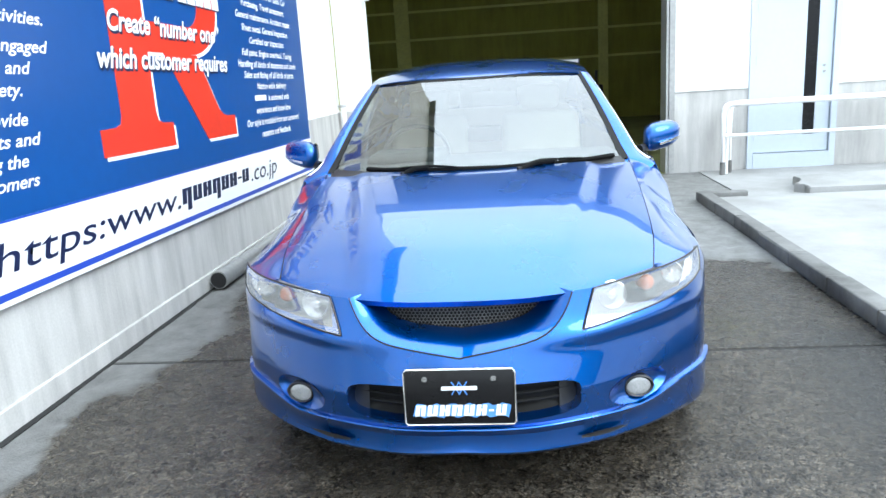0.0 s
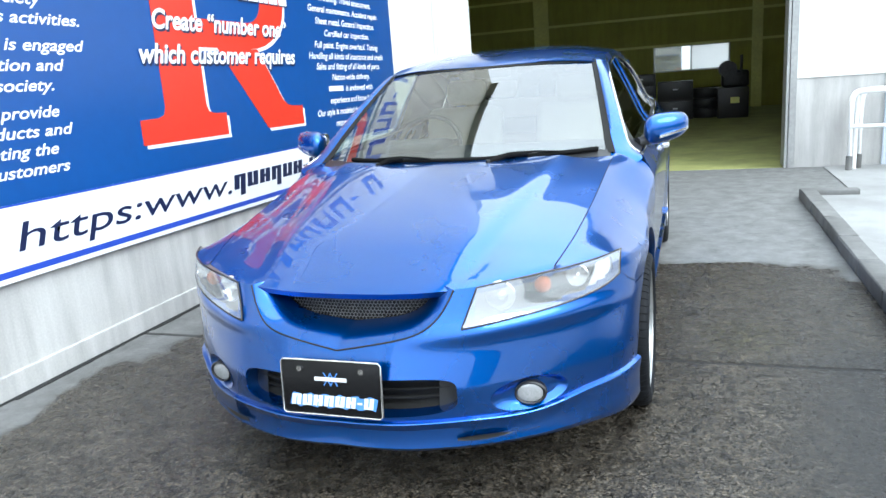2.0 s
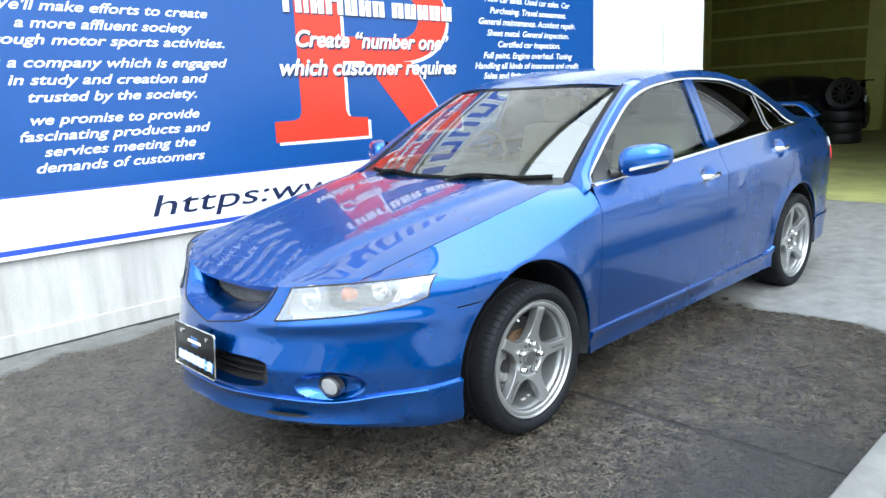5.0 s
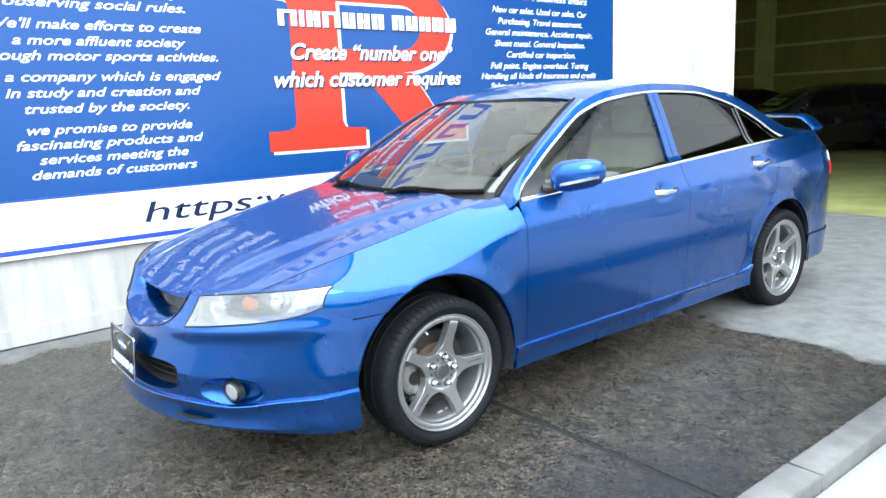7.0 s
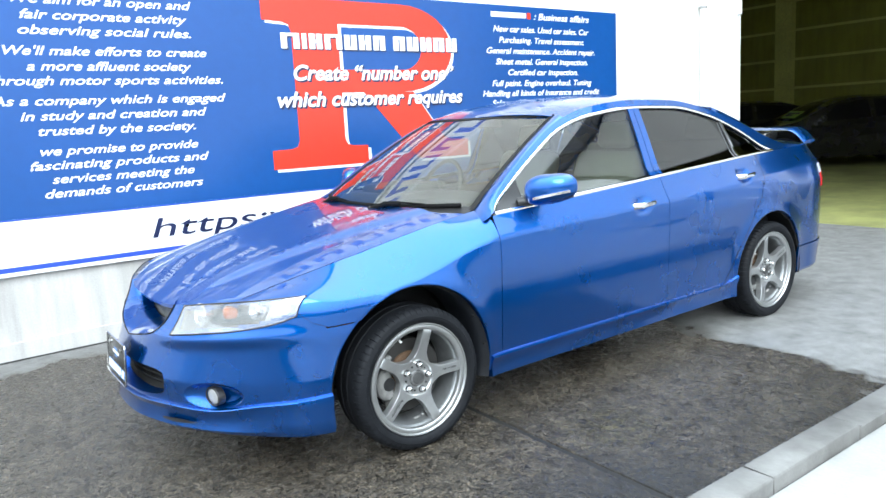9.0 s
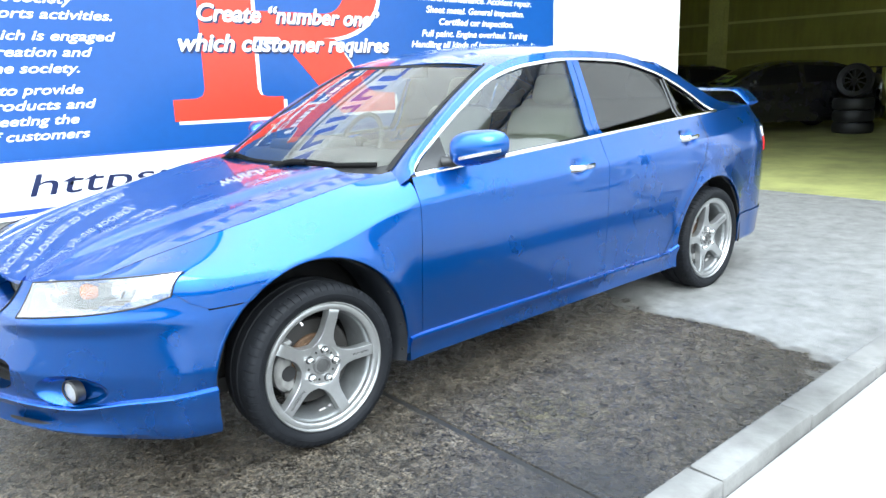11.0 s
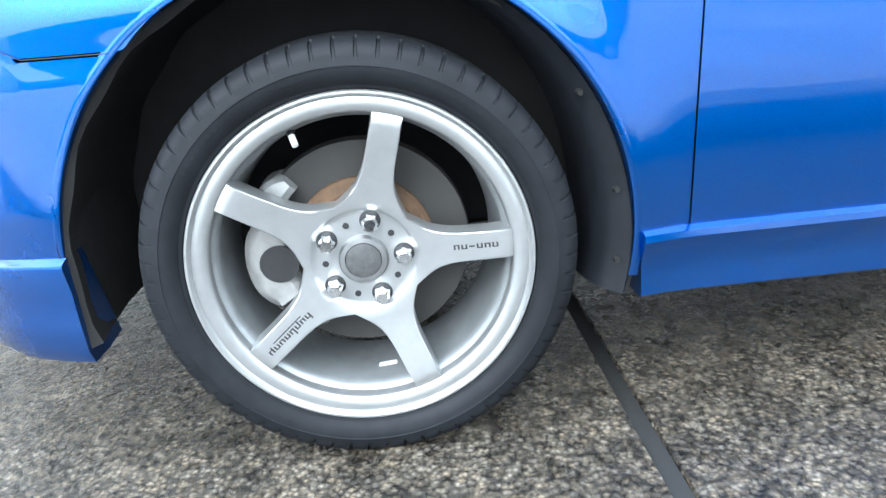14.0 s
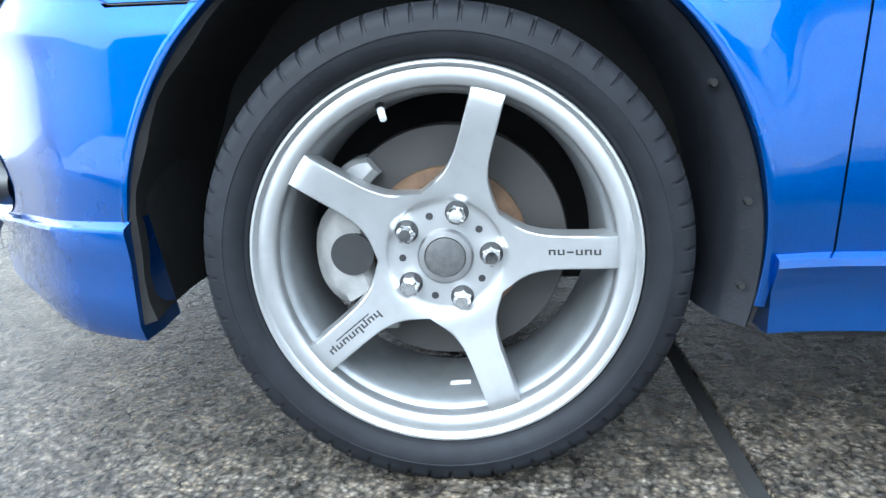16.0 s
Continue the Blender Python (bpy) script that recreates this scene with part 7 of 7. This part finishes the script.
cyl(bm, (-0.1, -0.3, 0.98), (-0.1, 0.3, 0.98), 0.17, seg=20)
cyl(bm, (0.15, -0.2, 0.9), (0.15, -0.2, 1.25), 0.03, seg=10)
part("engine", bm, STEEL_DARK, mach)
bm = new_bm()
box(bm, -0.05, 0.12, -0.26, -0.25, 0.30, 0.42)
part("data_plate", bm, OLIVE_STEEL, mach)

# ---- dark hatchback parked in the garage ----
BLACK_PAINT = Mat("black_car_paint", (0.012, 0.012, 0.014), 0.25, 0.0, coat_weight=1.0, coat_roughness=0.03)
BLACK_PAINT.rough(BLACK_PAINT.ramp(BLACK_PAINT.noise(5), (0.3, 0.2), (0.7, 0.32)))
BLACK_PAINT = BLACK_PAINT.m
BOARD = simple("price_board", (0.42, 0.62, 0.10), 0.5, grain=20)


def hatchback(at, turn, board):
    """A low dark car with a rear wing, nose towards -y in its own frame."""
    hb = empty("black_car", "low black two-box car parked inside the dim garage", "car", "garage cars")
    hb.matrix_basis = Matrix.Translation(at) @ pose(0, 0, 0, 0, 0, turn)
    top = curve((-0.85, 0.58), (-0.7, 0.68), (-0.2, 0.82), (0.25, 0.90), (0.9, 1.22), (1.4, 1.33), (2.1, 1.31), (2.8, 1.10), (3.15, 0.96), (3.25, 0.66))
    beltc = curve((-0.85, 0.56), (-0.2, 0.77), (0.4, 0.85), (2.0, 0.90), (3.0, 0.93), (3.25, 0.65))
    wid = curve((-0.85, 0.60), (-0.6, 0.80), (0.0, 0.85), (2.4, 0.85), (3.0, 0.80), (3.25, 0.62))
    bm = new_bm()
    rows = []
    ys = steps(-0.85, 3.25, 60)
    for y in ys:
        w, t, b = wid(y), top(y), beltc(y)
        sec = [(0.86 * w, 0.20), (0.98 * w, 0.32), (w, 0.6), (0.97 * w, b), (lerp(0.97, 0.72, min(1, (t - b) / 0.45)) * w, lerp(b, t, 0.88)), (0.60 * w, lerp(b, t, 0.97)), (0, t)]
        row = [bm.verts.new((x, y, z)) for x, z in sec] + [bm.verts.new((-x, y, z)) for x, z in sec[-2::-1]]
        rows.append(row)
    for p, q in zip(rows, rows[1:]):
        for k in range(len(p) - 1):
            bm.faces.new((p[k], q[k], q[k + 1], p[k + 1]))
    bm.faces.new(rows[0]), bm.faces.new(rows[-1][::-1])
    bmesh.ops.recalc_face_normals(bm, faces=bm.faces)
    body = part("body", bm, BLACK_PAINT, hb, "", True, 0.7)
    bm = new_bm()
    pv = None
    for k in steps(0, 1, 12):
        y = lerp(0.34, 0.92, k)
        xw = wid(y) * lerp(0.86, 0.60, k)
        cur = [bm.verts.new((a * xw, y - 0.02, top(y) - 0.05 * abs(a) ** 3 + 0.012)) for a in steps(-1, 1, 12)]
        if pv:
            for j in range(12):
                bm.faces.new((pv[j], pv[j + 1], cur[j + 1], cur[j]))
        pv = cur
    part("windscreen", bm, BLACK_GLOSS, hb, "dark windscreen")
    for sx in (1, -1):
        for y0, y1 in ((0.75, 1.55), (1.65, 2.5)):
            bm = new_bm()
            v4 = []
            for y, k in ((y0 + (0.0 if y0 > 1 else -0.1), 0.06), (y1, 0.06), (y1, 0.8), (y0 + (0.0 if y0 > 1 else 0.25), 0.8)):
                b, t, w = beltc(y), top(y), wid(y)
                v4.append(bm.verts.new((sx * (w * lerp(0.97, lerp(0.97, 0.72, min(1, (t - b) / 0.45)), k / 0.88) + 0.004), y, lerp(b, t, k))))
            bm.faces.new(v4)
            part("side_window", bm, BLACK_GLOSS, hb, "dark side window", smooth=False)
        bm = new_bm()
        box(bm, sx * 0.45, sx * 0.74, -0.80, -0.60, 0.58, 0.69, 0.03, 3)
        part("head_lamp", bm, SILVER, hb, "clear head lamp")
        bm = new_bm()
        box(bm, sx * 0.86, sx * 1.02, 0.62, 0.72, 0.88, 0.99, 0.03, 3)
        part("door_mirror", bm, BLACK_PAINT, hb)
        for y in (0.0, 2.55):
            bm = new_bm()
            rings = []
            for r, x in ((0.19, 0.62), (0.30, 0.64), (0.315, 0.68), (0.315, 0.81), (0.30, 0.85), (0.215, 0.855), (0.205, 0.83), (0.02, 0.82)):
                rings.append([bm.verts.new((sx * (x + 0.012), y + r * math.sin(t), 0.315 + r * math.cos(t))) for t in steps(0, math.tau, 28)[:-1]])
            for a, b in zip(rings, rings[1:]):
                for k in range(28):
                    bm.faces.new((a[k], a[(k + 1) % 28], b[(k + 1) % 28], b[k]))
            wh = part("wheel", bm, RUBBER, hb, "black tyre")
            for i in range(7):
                bm = new_bm()
                c = Matrix.Rotation(math.tau * i / 7, 4, "X")
                box(bm, 0.0, 0.02, -0.016, 0.016, 0.02, 0.205, 0.004)
                bmesh.ops.transform(bm, verts=bm.verts, matrix=Matrix.Translation((sx * 0.848 - 0.01, y, 0.315)) @ c)
                part("spoke", bm, STEEL_DARK, wh)
    bm = new_bm()
    box(bm, -0.35, 0.35, -0.868, -0.84, 0.40, 0.53, 0.02)
    part("grille", bm, DARK, hb)
    bm = new_bm()
    box(bm, -0.70, 0.70, 3.02, 3.24, 1.13, 1.155, 0.008)
    for sx in (-0.5, 0.5):
        box(bm, sx - 0.015, sx + 0.015, 3.08, 3.18, 0.90, 1.14)
    part("rear_wing", bm, BLACK_PAINT, hb, "black rear wing on two posts")
    if board:
        bm = new_bm()
        box(bm, -0.36, 0.36, -0.004, 0.004, -0.11, 0.11, 0.003)
        bd = part("price_board", bm, BOARD, hb, "yellow-green price board on the windscreen")
        bd.matrix_basis = Matrix.Translation((0.10, 0.42, 1.02)) @ pose(0, 0, 0, -58, 0, 0)
        for a, b in ((-0.28, -0.17), (-0.14, -0.03), (0.02, 0.07), (0.12, 0.30)):
            bm = new_bm()
            box(bm, a, b, -0.008, -0.004, -0.06 if a < 0.1 else 0.0, 0.06)
            part("board_bar", bm, DARK, bd, smooth=False)
    return hb


hatchback((-4.62, 12.1, 0.004), -42, True)
hatchback((-7.6, 13.2, 0.004), -42, False)

# loose alloy wheel leaning on top of the tyre stack
spare = empty("spare_wheel", "spare alloy wheel with black tyre standing on a tyre stack", "wheel", at=(-2.15, 12.98, 0.004 + 0.63))
bm = new_bm()
rings = []
for r, dy in ((0.20, -0.06), (0.27, -0.085), (0.295, -0.06), (0.30, 0.0), (0.295, 0.06), (0.27, 0.085), (0.20, 0.06)):
    rings.append([bm.verts.new((r * math.cos(t), dy, 0.30 + r * math.sin(t))) for t in steps(0, math.tau, 32)[:-1]])
for a, b in zip(rings, rings[1:] + rings[:1]):
    for k in range(32):
        bm.faces.new((a[k], a[(k + 1) % 32], b[(k + 1) % 32], b[k]))
part("tyre", bm, RUBBER, spare)
for i in range(10):
    bm = new_bm()
    box(bm, -0.012, 0.012, -0.05, -0.03, 0.03, 0.205, 0.004)
    bmesh.ops.transform(bm, verts=bm.verts, matrix=Matrix.Translation((0, 0, 0.30)) @ pose(0, 0, 0, 0, 36 * i, 0))
    part("spoke", bm, STEEL_DARK, spare)
bm = new_bm()
cyl(bm, (0, -0.055, 0.30), (0, -0.01, 0.30), 0.05, seg=20)
part("hub", bm, STEEL_DARK, spare)
